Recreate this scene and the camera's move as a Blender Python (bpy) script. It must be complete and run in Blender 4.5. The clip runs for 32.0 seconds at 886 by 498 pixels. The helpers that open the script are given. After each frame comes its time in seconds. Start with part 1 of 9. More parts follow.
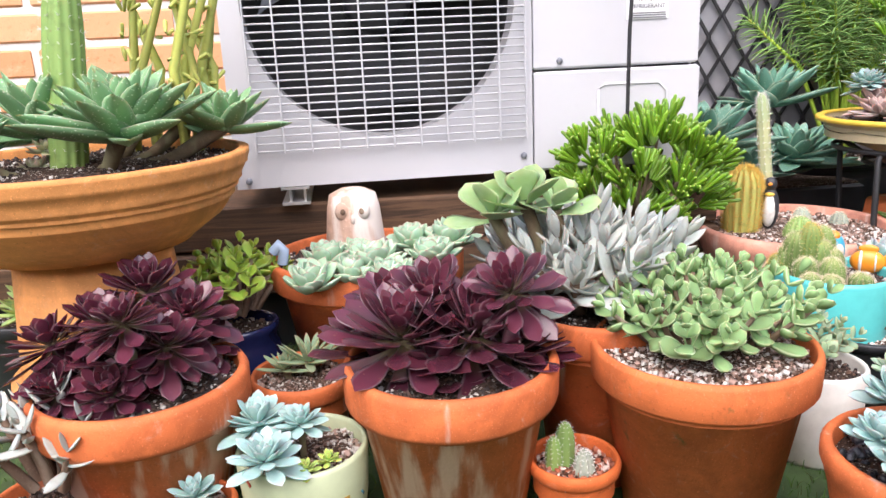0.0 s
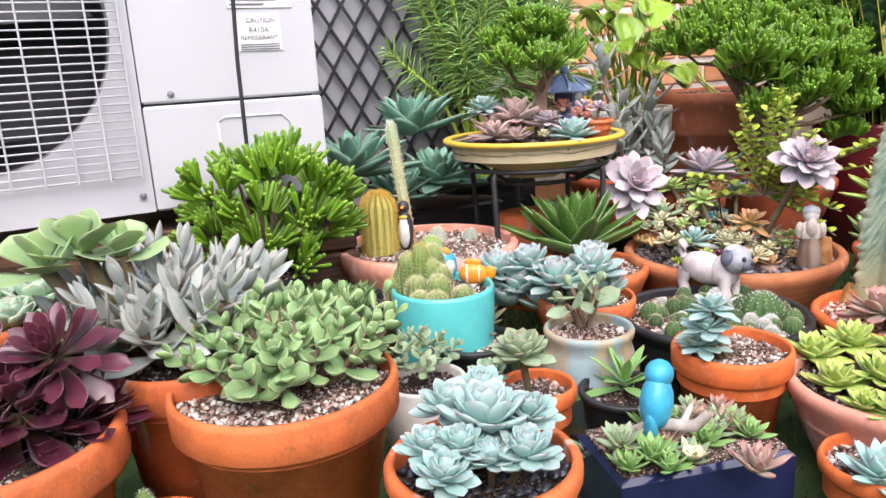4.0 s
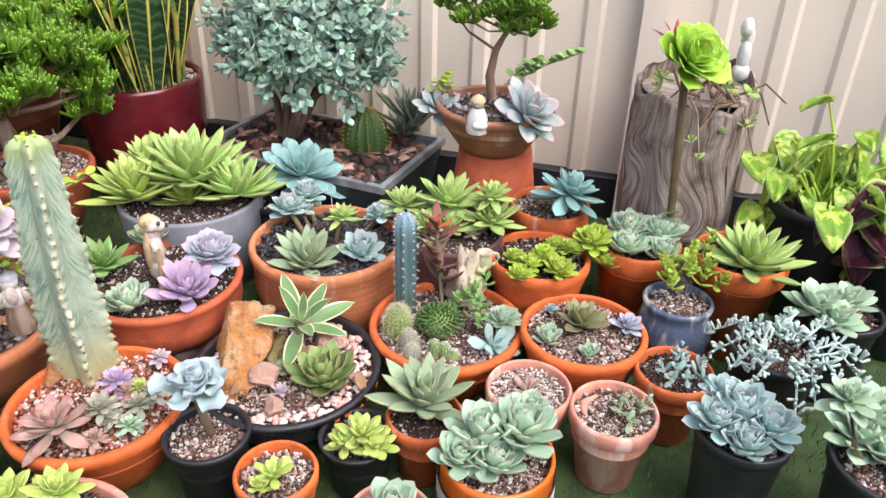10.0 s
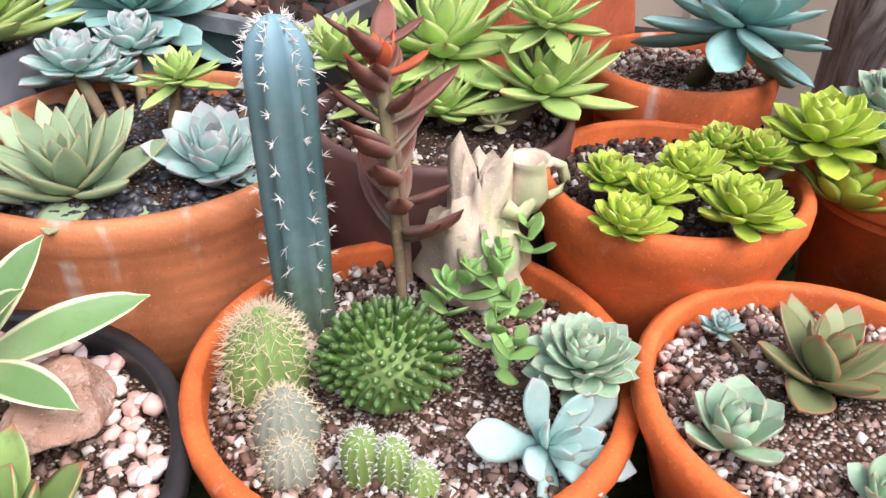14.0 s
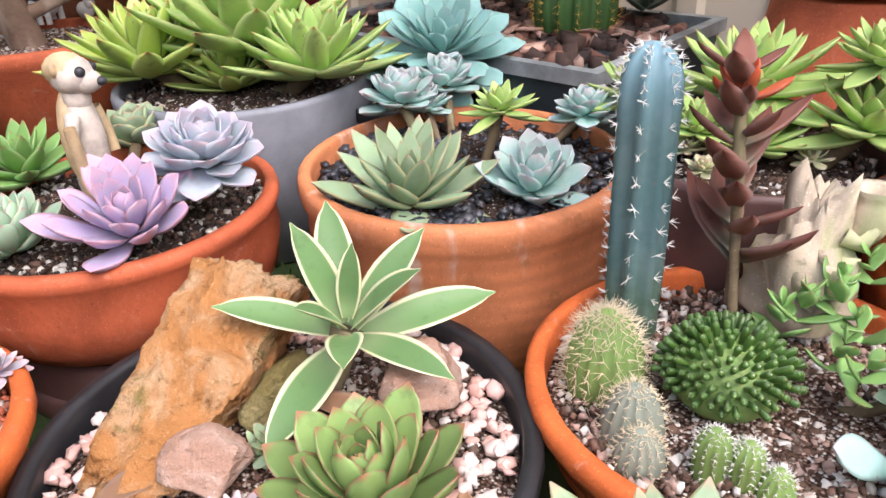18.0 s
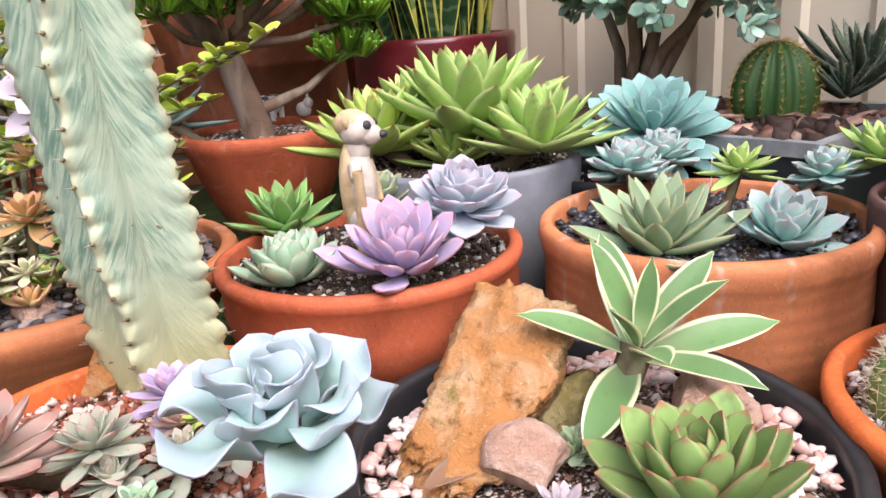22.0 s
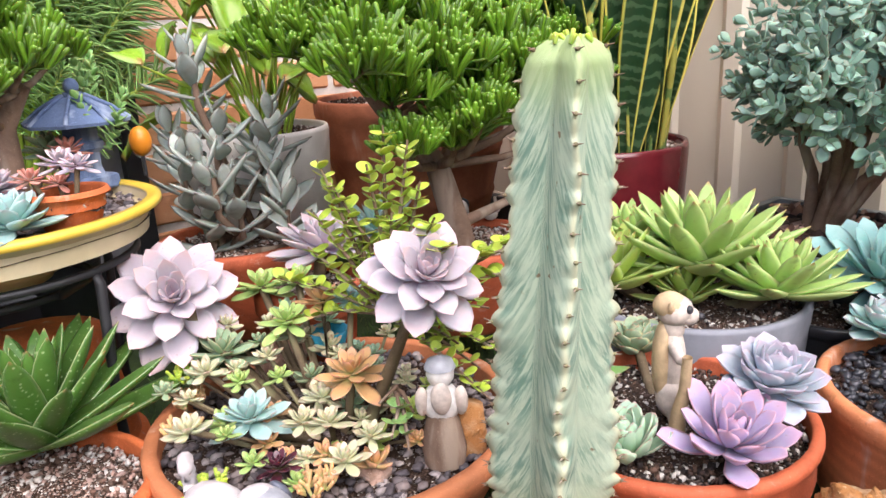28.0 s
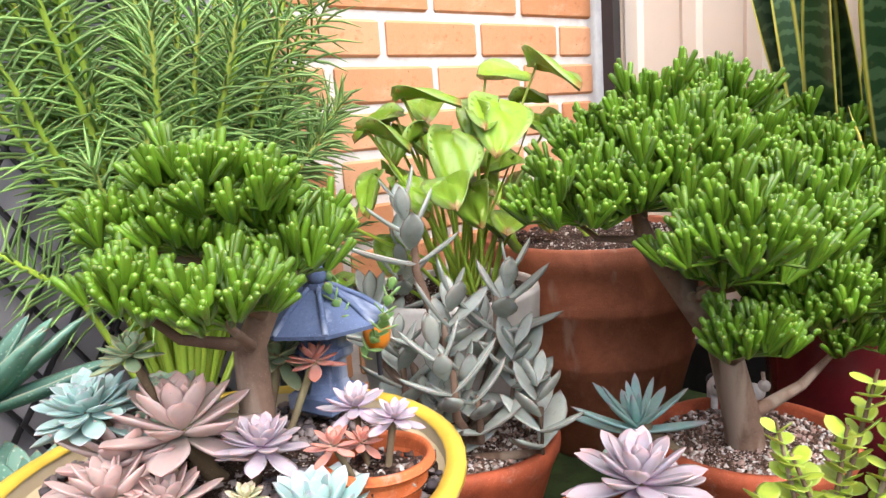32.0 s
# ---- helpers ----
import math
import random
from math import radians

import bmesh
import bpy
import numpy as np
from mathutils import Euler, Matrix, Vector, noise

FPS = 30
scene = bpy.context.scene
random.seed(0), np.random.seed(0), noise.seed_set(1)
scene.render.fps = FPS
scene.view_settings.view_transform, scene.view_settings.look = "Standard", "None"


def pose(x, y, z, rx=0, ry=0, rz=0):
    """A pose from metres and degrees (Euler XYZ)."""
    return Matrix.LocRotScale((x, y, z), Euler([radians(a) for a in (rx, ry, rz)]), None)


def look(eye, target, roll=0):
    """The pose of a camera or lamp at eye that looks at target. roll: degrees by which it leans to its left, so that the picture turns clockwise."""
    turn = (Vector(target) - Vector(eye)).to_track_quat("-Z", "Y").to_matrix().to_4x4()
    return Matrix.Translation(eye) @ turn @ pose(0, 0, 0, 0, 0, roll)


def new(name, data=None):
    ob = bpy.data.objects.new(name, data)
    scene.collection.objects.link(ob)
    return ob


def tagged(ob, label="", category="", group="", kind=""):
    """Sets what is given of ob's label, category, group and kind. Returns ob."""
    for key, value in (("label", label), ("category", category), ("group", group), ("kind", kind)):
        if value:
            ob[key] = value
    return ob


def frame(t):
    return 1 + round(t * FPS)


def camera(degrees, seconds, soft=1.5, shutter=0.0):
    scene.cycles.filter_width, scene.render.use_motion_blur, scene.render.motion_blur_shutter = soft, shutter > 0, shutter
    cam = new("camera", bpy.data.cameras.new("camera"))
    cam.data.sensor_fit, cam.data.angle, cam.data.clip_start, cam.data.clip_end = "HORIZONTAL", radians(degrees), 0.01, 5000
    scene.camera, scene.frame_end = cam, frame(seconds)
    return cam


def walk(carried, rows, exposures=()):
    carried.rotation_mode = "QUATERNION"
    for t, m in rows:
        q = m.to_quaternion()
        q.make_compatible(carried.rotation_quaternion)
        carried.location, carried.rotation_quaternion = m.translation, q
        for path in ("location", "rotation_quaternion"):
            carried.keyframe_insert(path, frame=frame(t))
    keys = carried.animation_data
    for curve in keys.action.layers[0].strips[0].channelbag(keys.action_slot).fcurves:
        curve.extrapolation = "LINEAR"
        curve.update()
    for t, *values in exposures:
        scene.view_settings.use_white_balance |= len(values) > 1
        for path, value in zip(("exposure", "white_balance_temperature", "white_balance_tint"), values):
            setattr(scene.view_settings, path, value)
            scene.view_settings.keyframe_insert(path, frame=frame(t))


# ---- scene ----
cam = camera(62.2, 32.0)
PATH = [
    (0, (0.002, -0.025, 0.544), (0.128, 1.903, 0.024), -2.6),
    (0.5, (0.032, -0.014, 0.537), (0.268, 1.899, 0.001), -3.0),
    (1, (0.059, -0.007, 0.534), (0.395, 1.889, -0.007), -3.3),
    (1.5, (0.086, -0.008, 0.536), (0.502, 1.875, 0.005), -3.6),
    (2, (0.117, -0.014, 0.533), (0.602, 1.858, 0.021), -3.8),
    (2.5, (0.137, -0.018, 0.53), (0.69, 1.841, 0.039), -3.8),
    (4.5, (0.221, -0.045, 0.534), (1.11, 1.685, 0.069), -3.2),
    (5, (0.248, -0.059, 0.536), (1.229, 1.624, 0.084), -3.1),
    (5.5, (0.274, -0.072, 0.538), (1.341, 1.562, 0.102), -3.0),
    (6, (0.298, -0.094, 0.545), (1.446, 1.488, 0.122), -3.0),
    (6.5, (0.319, -0.112, 0.549), (1.55, 1.411, 0.141), -2.9),
    (7, (0.341, -0.132, 0.551), (1.659, 1.319, 0.152), -2.8),
    (7.5, (0.374, -0.148, 0.553), (1.788, 1.206, 0.143), -2.4),
    (8, (0.406, -0.156, 0.549), (1.909, 1.086, 0.1), -1.7),
    (8.5, (0.453, -0.153, 0.573), (2.028, 0.949, 0.021), -0.5),
    (9, (0.53, -0.14, 0.705), (2.133, 0.82, -0.006), 0.6),
    (9.5, (0.605, -0.172, 0.838), (2.198, 0.656, -0.043), 0.8),
    (10, (0.704, -0.184, 0.917), (2.288, 0.504, -0.091), 1.5),
    (10.5, (0.832, -0.123, 0.924), (2.394, 0.447, -0.188), 2.9),
    (11, (0.937, -0.089, 0.938), (2.471, 0.412, -0.244), 4.4),
    (11.5, (1.108, -0.079, 0.892), (2.605, 0.419, -0.338), 5.4),
    (12, (1.28, -0.053, 0.809), (2.739, 0.473, -0.454), 5.2),
    (12.5, (1.365, 0.022, 0.671), (2.826, 0.589, -0.572), 4.9),
    (13, (1.412, 0.062, 0.542), (2.89, 0.7, -0.646), 3.3),
    (13.5, (1.411, 0.071, 0.469), (2.911, 0.777, -0.65), 1.6),
    (15.5, (1.396, 0.067, 0.409), (2.805, 0.938, -0.712), -1.6),
    (16, (1.384, 0.077, 0.407), (2.766, 1.011, -0.697), -2.3),
    (16.5, (1.368, 0.086, 0.408), (2.72, 1.093, -0.669), -3.1),
    (17, (1.349, 0.094, 0.41), (2.677, 1.168, -0.63), -3.4),
    (17.5, (1.326, 0.112, 0.418), (2.636, 1.248, -0.577), -3.3),
    (18, (1.309, 0.132, 0.426), (2.607, 1.321, -0.523), -2.8),
    (18.5, (1.291, 0.153, 0.426), (2.579, 1.394, -0.468), -2.5),
    (19, (1.277, 0.174, 0.422), (2.556, 1.464, -0.414), -2.4),
    (19.5, (1.261, 0.191, 0.42), (2.532, 1.528, -0.352), -2.6),
    (20, (1.245, 0.194, 0.416), (2.501, 1.579, -0.293), -3.2),
    (20.5, (1.229, 0.191, 0.403), (2.472, 1.615, -0.251), -3.7),
    (21, (1.212, 0.19, 0.39), (2.441, 1.641, -0.228), -4.1),
    (21.5, (1.195, 0.187, 0.382), (2.412, 1.653, -0.227), -4.3),
    (22, (1.177, 0.186, 0.373), (2.386, 1.661, -0.231), -4.2),
    (22.5, (1.155, 0.192, 0.364), (2.354, 1.672, -0.247), -4.1),
    (23, (1.136, 0.204, 0.363), (2.319, 1.691, -0.259), -3.8),
    (23.5, (1.117, 0.219, 0.362), (2.283, 1.72, -0.259), -3.4),
    (24, (1.103, 0.236, 0.369), (2.247, 1.753, -0.255), -3.0),
    (24.5, (1.086, 0.261, 0.382), (2.205, 1.794, -0.247), -2.6),
    (25, (1.068, 0.287, 0.385), (2.163, 1.835, -0.25), -2.6),
    (25.5, (1.055, 0.306, 0.39), (2.129, 1.867, -0.253), -2.9),
    (27.5, (0.978, 0.373, 0.532), (2.138, 1.88, -0.09), -3.4),
    (28, (0.953, 0.361, 0.56), (2.136, 1.869, -0.012), -3.2),
    (28.5, (0.937, 0.348, 0.601), (2.143, 1.85, 0.061), -3.3),
    (29, (0.934, 0.374, 0.615), (2.167, 1.874, 0.137), -3.2),
    (29.5, (0.918, 0.422, 0.65), (2.173, 1.929, 0.255), -3.3),
    (30, (0.895, 0.478, 0.677), (2.157, 1.994, 0.343), -3.5),
    (30.5, (0.866, 0.529, 0.678), (2.121, 2.056, 0.378), -3.8),
    (31, (0.865, 0.613, 0.673), (2.097, 2.159, 0.369), -4.1),
    (31.5, (0.856, 0.702, 0.671), (2.068, 2.26, 0.35), -4.0),
    (32, (0.856, 0.786, 0.657), (2.054, 2.351, 0.313), -4.0),
]
walk(cam, [(t, look(eye, target, roll)) for t, eye, target, roll in PATH], ((0.0, 1.2), (2.0, 1.17), (5.0, 1.06), (11.0, 1.08), (13.0, 1.18), (17.0, 1.06), (20.0, 1.16), (23.0, 1.14), (25.0, 1.09), (28.0, 1.14), (32.0, 1.2)))

# ---- light ----
world = bpy.data.worlds.new("sky")
scene.world = world
world.use_nodes = True
_nt = world.node_tree
_sky = _nt.nodes.new("ShaderNodeTexSky")
_sky.sky_type = "NISHITA"
_sky.sun_disc = False
_sky.sun_elevation = radians(58)
_sky.sun_rotation = radians(200)
_sky.dust_density = 4.0
_nt.links.new(_sky.outputs["Color"], _nt.nodes["Background"].inputs["Color"])
_nt.nodes["Background"].inputs["Strength"].default_value = 0.15
_sun = bpy.data.lights.new("sun", "SUN")
_sun.energy, _sun.angle, _sun.color = 2.1, radians(75), (1.0, 0.985, 0.97)
new("sun", _sun).matrix_world = look((0.2, -3.4, 4.2), (1.0, 0.8, 0.0))
scene.view_settings.use_white_balance = True
scene.view_settings.white_balance_temperature = 6350
scene.view_settings.white_balance_tint = 16

# ---- materials ----
MATS = {}


def shader(name, rough=0.5, metal=0.0, spec=0.5):
    m = bpy.data.materials.new(name)
    m.use_nodes = True
    b = m.node_tree.nodes["Principled BSDF"]
    b.inputs["Roughness"].default_value = rough
    b.inputs["Metallic"].default_value = metal
    b.inputs["Specular IOR Level"].default_value = spec
    MATS[name] = m
    return m, m.node_tree.nodes, m.node_tree.links, b


def mixer(n, l, a, b, fac, mode="MIX"):
    x = n.new("ShaderNodeMix")
    x.data_type, x.blend_type = "RGBA", mode
    for socket, value in ((x.inputs[6], a), (x.inputs[7], b), (x.inputs[0], fac)):
        if isinstance(value, (tuple, list)):
            socket.default_value = (*value[:3], 1.0)
        elif isinstance(value, (int, float)):
            socket.default_value = value
        else:
            l.new(value, socket)
    return x.outputs[2]


def maths(n, l, op, a, b=0.0):
    x = n.new("ShaderNodeMath")
    x.operation = op
    for socket, value in ((x.inputs[0], a), (x.inputs[1], b)):
        if isinstance(value, (int, float)):
            socket.default_value = value
        else:
            l.new(value, socket)
    return x.outputs[0]


def ramp(n, l, value, lo, hi):
    x = n.new("ShaderNodeMapRange")
    x.interpolation_type = "SMOOTHSTEP"
    x.inputs[1].default_value, x.inputs[2].default_value = lo, hi
    l.new(value, x.inputs[0])
    return x.outputs[0]


def grain(n, l, scale, detail=4.0, rough=0.6, coords=None, distort=0.0):
    x = n.new("ShaderNodeTexNoise")
    x.inputs["Scale"].default_value, x.inputs["Detail"].default_value = scale, detail
    x.inputs["Roughness"].default_value, x.inputs["Distortion"].default_value = rough, distort
    l.new(coords or n.new("ShaderNodeTexCoord").outputs["Object"], x.inputs["Vector"])
    return x.outputs["Fac"]


def bumped(n, l, b, height, strength, distance=0.002):
    x = n.new("ShaderNodeBump")
    x.inputs["Strength"].default_value, x.inputs["Distance"].default_value = strength, distance
    l.new(height, x.inputs["Height"])
    l.new(x.outputs[0], b.inputs["Normal"])


def any_random(n, l):
    """A random value for every object and every loose island."""
    a = n.new("ShaderNodeObjectInfo").outputs["Random"]
    b = n.new("ShaderNodeNewGeometry").outputs["Random Per Island"]
    return maths(n, l, "FRACT", maths(n, l, "ADD", maths(n, l, "MULTIPLY", a, 3.7), b))


def leaf_mat(name, base, tip=None, edge=None, foot=None, rough=0.5, vary=0.25, stripe=None, dots=None, tip_from=0.7, edge_from=0.8, spec=0.35, bloom=0.0):
    """A leaf: its colour runs from the foot to the tip, with an edge line, bands or dots, blotches and a chance of its own for each leaf."""
    m, n, l, b = shader(name, rough, 0.0, spec)
    b.inputs["Subsurface Weight"].default_value, b.inputs["Subsurface Scale"].default_value = 0.12, 0.004
    uv = n.new("ShaderNodeSeparateXYZ")
    l.new(n.new("ShaderNodeUVMap").outputs[0], uv.inputs[0])
    u, v = uv.outputs[0], uv.outputs[1]
    rnd = any_random(n, l)
    dark = tuple(c * (1 - vary) for c in base)
    light = tuple(min(1, c * (1 + vary * 0.7)) for c in base)
    col = mixer(n, l, dark, light, rnd)
    blot = grain(n, l, 60, 3)
    col = mixer(n, l, col, tuple(c * 0.72 for c in base), ramp(n, l, blot, 0.5, 0.8))
    col = mixer(n, l, col, tuple(0.5 * c + 0.5 * d for c, d in zip(base, (0.3, 0.2, 0.1))), maths(n, l, "MULTIPLY", ramp(n, l, grain(n, l, 22, 5, 0.7), 0.62, 0.78), 0.7))
    col = mixer(n, l, col, (0.2, 0.12, 0.07), maths(n, l, "MULTIPLY", ramp(n, l, grain(n, l, 140, 2, 0.5), 0.72, 0.78), 0.6))
    if foot:
        col = mixer(n, l, foot, col, ramp(n, l, v, 0.05, 0.45))
    across = maths(n, l, "ABSOLUTE", maths(n, l, "SUBTRACT", maths(n, l, "MULTIPLY", u, 2.0), 1.0))
    if stripe:
        wave = maths(n, l, "ADD", maths(n, l, "MULTIPLY", v, stripe[1]), maths(n, l, "MULTIPLY", grain(n, l, 25, 3), 13.0))
        col = mixer(n, l, col, stripe[0], ramp(n, l, maths(n, l, "SINE", wave), 0.1, 0.8))
    if dots:
        vor = n.new("ShaderNodeTexVoronoi")
        vor.inputs["Scale"].default_value = dots[1]
        l.new(n.new("ShaderNodeTexCoord").outputs["Object"], vor.inputs["Vector"])
        col = mixer(n, l, dots[0], col, ramp(n, l, vor.outputs["Distance"], 0.12, 0.26))
    if bloom:
        col = mixer(n, l, col, (0.52, 0.58, 0.58), maths(n, l, "MULTIPLY", ramp(n, l, grain(n, l, 35, 4), 0.35, 0.7), bloom))
    if not edge:
        col = mixer(n, l, col, tuple(min(1, 0.8 * c + 0.12) for c in base), maths(n, l, "MULTIPLY", ramp(n, l, across, 0.7, 1.0), 0.6))
    if edge:
        col = mixer(n, l, col, edge, ramp(n, l, across, edge_from, min(1.0, edge_from + 0.14)))
    if tip:
        col = mixer(n, l, col, tip, maths(n, l, "MULTIPLY", ramp(n, l, v, tip_from, 1.0), 0.85))
    l.new(col, b.inputs["Base Color"])
    bumped(n, l, b, grain(n, l, 180, 3), 0.25, 0.001)
    return m


def stone_mat(name, tones, rough=0.8, scale=90.0, spec=0.3):
    """Loose stones and chips: each takes one of the tones."""
    m, n, l, b = shader(name, rough, 0.0, spec)
    r = n.new("ShaderNodeValToRGB")
    r.color_ramp.interpolation = "CONSTANT"
    while len(r.color_ramp.elements) < len(tones):
        r.color_ramp.elements.new(0.5)
    for k, (e, c) in enumerate(zip(r.color_ramp.elements, tones)):
        e.position, e.color = k / len(tones), (*c, 1)
    l.new(any_random(n, l), r.inputs[0])
    col = mixer(n, l, r.outputs[0], tuple(c * 0.55 for c in tones[0]), ramp(n, l, grain(n, l, scale, 5), 0.5, 0.85))
    l.new(col, b.inputs["Base Color"])
    bumped(n, l, b, grain(n, l, scale * 2, 4), 0.4, 0.001)
    return m


def clay_mat(name, base, worn=(0.62, 0.5, 0.42), worn_from=0.62, rough=0.7, moss=0.0, rings=0.0):
    """Fired clay: mottled, with a whitish bloom of lime, water marks and a little moss."""
    m, n, l, b = shader(name, rough, 0.0, 0.3)
    tc = n.new("ShaderNodeTexCoord").outputs["Object"]
    big = grain(n, l, 14, 6, 0.65, tc, 0.6)
    fine = grain(n, l, 220, 4, 0.7, tc)
    col = mixer(n, l, tuple(c * 0.72 for c in base), tuple(min(1, c * 1.2) for c in base), ramp(n, l, big, 0.3, 0.7))
    col = mixer(n, l, col, tuple(0.55 * c + 0.45 * w for c, w in zip(base, worn)), ramp(n, l, grain(n, l, 38, 7, 0.75, tc, 1.0), 0.56, 0.8))
    col = mixer(n, l, col, tuple(c * 0.6 for c in base), ramp(n, l, fine, 0.55, 0.8))
    col = mixer(n, l, col, tuple(min(1, c * 1.35 + 0.03) for c in base), ramp(n, l, grain(n, l, 480, 3, 0.6, tc), 0.6, 0.72))
    st = n.new("ShaderNodeMapping")
    st.inputs["Scale"].default_value = (26, 26, 5)
    l.new(tc, st.inputs[0])
    streak = n.new("ShaderNodeTexNoise")
    streak.inputs["Scale"].default_value, streak.inputs["Detail"].default_value = 1.0, 6
    l.new(st.outputs[0], streak.inputs["Vector"])
    col = mixer(n, l, col, worn, ramp(n, l, streak.outputs["Fac"], worn_from, worn_from + 0.14))
    if moss:
        col = mixer(n, l, col, (0.09, 0.1, 0.03), maths(n, l, "MULTIPLY", ramp(n, l, grain(n, l, 30, 6, 0.7, tc), 0.6, 0.7), moss))
    if rings:
        w = n.new("ShaderNodeTexWave")
        w.bands_direction = "Z"
        w.inputs["Scale"].default_value, w.inputs["Distortion"].default_value = 22, 1.5
        l.new(tc, w.inputs["Vector"])
        col = mixer(n, l, col, tuple(c * 0.75 for c in base), maths(n, l, "MULTIPLY", w.outputs["Fac"], rings))
    l.new(col, b.inputs["Base Color"])
    thrown = n.new("ShaderNodeTexWave")
    thrown.bands_direction = "Z"
    thrown.inputs["Scale"].default_value, thrown.inputs["Distortion"].default_value, thrown.inputs["Detail"].default_value = 55, 2.5, 3
    l.new(tc, thrown.inputs["Vector"])
    bumped(n, l, b, maths(n, l, "ADD", fine, maths(n, l, "ADD", maths(n, l, "MULTIPLY", thrown.outputs["Fac"], 0.05), big)), 0.45, 0.0014)
    return m


def plain_mat(name, base, rough=0.5, vary=0.12, metal=0.0, spec=0.5, scale=20.0, bump=0.1):
    m, n, l, b = shader(name, rough, metal, spec)
    big, fine = grain(n, l, scale, 5), grain(n, l, scale * 12, 3)
    col = mixer(n, l, tuple(c * (1 - vary) for c in base), tuple(min(1, c * (1 + vary)) for c in base), ramp(n, l, big, 0.3, 0.7))
    col = mixer(n, l, col, tuple(c * (1 - 2 * vary) for c in base), ramp(n, l, fine, 0.6, 0.9))
    l.new(col, b.inputs["Base Color"])
    if bump:
        bumped(n, l, b, fine, bump, 0.001)
    return m


terracotta = clay_mat("terracotta", (0.58, 0.145, 0.045), worn_from=0.62)
terracotta_new = clay_mat("terracotta_new", (0.62, 0.14, 0.035), worn_from=0.75)
terracotta_limed = clay_mat("terracotta_limed", (0.58, 0.155, 0.05), worn=(0.8, 0.53, 0.41), worn_from=0.48)
terracotta_mossy = clay_mat("terracotta_mossy", (0.58, 0.15, 0.045), worn_from=0.7, moss=0.7)
terracotta_pink = clay_mat("terracotta_pink", (0.62, 0.28, 0.2), worn=(0.7, 0.5, 0.42), worn_from=0.55)
terracotta_bowl = clay_mat("terracotta_bowl", (0.55, 0.2, 0.085), worn_from=0.58, rings=0.5, moss=0.35)
clay_brown = clay_mat("clay_brown", (0.3, 0.13, 0.07), worn=(0.42, 0.3, 0.22), worn_from=0.56, rough=0.5, moss=0.5, rings=0.5)
terracotta_ochre = clay_mat("terracotta_ochre", (0.68, 0.29, 0.09), worn_from=0.8, rings=0.25)
terracotta_red = clay_mat("terracotta_red", (0.43, 0.1, 0.042), worn_from=0.72)
terracotta_dull = clay_mat("terracotta_dull", (0.36, 0.125, 0.065), worn=(0.42, 0.24, 0.17), worn_from=0.6)
black_plastic = plain_mat("black_plastic", (0.018, 0.019, 0.022), 0.45, 0.3)
teal_glaze = plain_mat("teal_glaze", (0.09, 0.46, 0.45), 0.18, 0.08, bump=0.02)
navy_glaze = plain_mat("navy_glaze", (0.012, 0.016, 0.06), 0.12, 0.2, bump=0.02)
maroon_glaze = plain_mat("maroon_glaze", (0.11, 0.012, 0.016), 0.18, 0.15, bump=0.02)
white_pot_mat = plain_mat("white_pot", (0.62, 0.6, 0.56), 0.5, 0.1)
grey_pot_mat = plain_mat("grey_resin", (0.19, 0.2, 0.23), 0.55, 0.15)
cream_glaze = plain_mat("cream_glaze", (0.62, 0.52, 0.33), 0.25, 0.08)
yellow_glaze = plain_mat("yellow_glaze", (0.7, 0.48, 0.06), 0.3, 0.1)
orange_glaze = plain_mat("orange_glaze", (0.6, 0.14, 0.015), 0.25, 0.08, bump=0.02)
sage_glaze = plain_mat("sage_glaze", (0.5, 0.56, 0.36), 0.35, 0.08)
stoneware = clay_mat("stoneware", (0.42, 0.34, 0.22), worn=(0.26, 0.36, 0.38), worn_from=0.5, rough=0.3)
blue_stoneware = clay_mat("blue_stoneware", (0.09, 0.12, 0.18), worn=(0.42, 0.46, 0.45), worn_from=0.52, rough=0.2, moss=0.8)
brown_plastic = plain_mat("brown_plastic", (0.11, 0.055, 0.05), 0.5, 0.15)
dark_zinc = plain_mat("dark_zinc", (0.05, 0.065, 0.07), 0.4, 0.2, metal=0.3)


def grit_mat(name, tones, scale=420.0):
    """Potting mix too fine to build: cells of several tones."""
    m, n, l, b = shader(name, 0.95, 0.0, 0.15)
    tc = n.new("ShaderNodeTexCoord").outputs["Object"]
    vor = n.new("ShaderNodeTexVoronoi")
    vor.inputs["Scale"].default_value = scale
    l.new(tc, vor.inputs["Vector"])
    r = n.new("ShaderNodeValToRGB")
    r.color_ramp.interpolation = "CONSTANT"
    while len(r.color_ramp.elements) < len(tones):
        r.color_ramp.elements.new(0.5)
    for k, (e, c) in enumerate(zip(r.color_ramp.elements, tones)):
        e.position, e.color = k / len(tones), (*c, 1)
    x = n.new("ShaderNodeSeparateXYZ")
    l.new(vor.outputs["Color"], x.inputs[0])
    l.new(x.outputs[0], r.inputs[0])
    col = mixer(n, l, r.outputs[0], (0.03, 0.018, 0.012), ramp(n, l, vor.outputs["Distance"], 0.35, 0.75))
    l.new(mixer(n, l, col, (0.05, 0.03, 0.02), ramp(n, l, grain(n, l, 30, 5, 0.6, tc), 0.5, 0.75)), b.inputs["Base Color"])
    bumped(n, l, b, vor.outputs["Distance"], 0.8, -0.003)
    return m


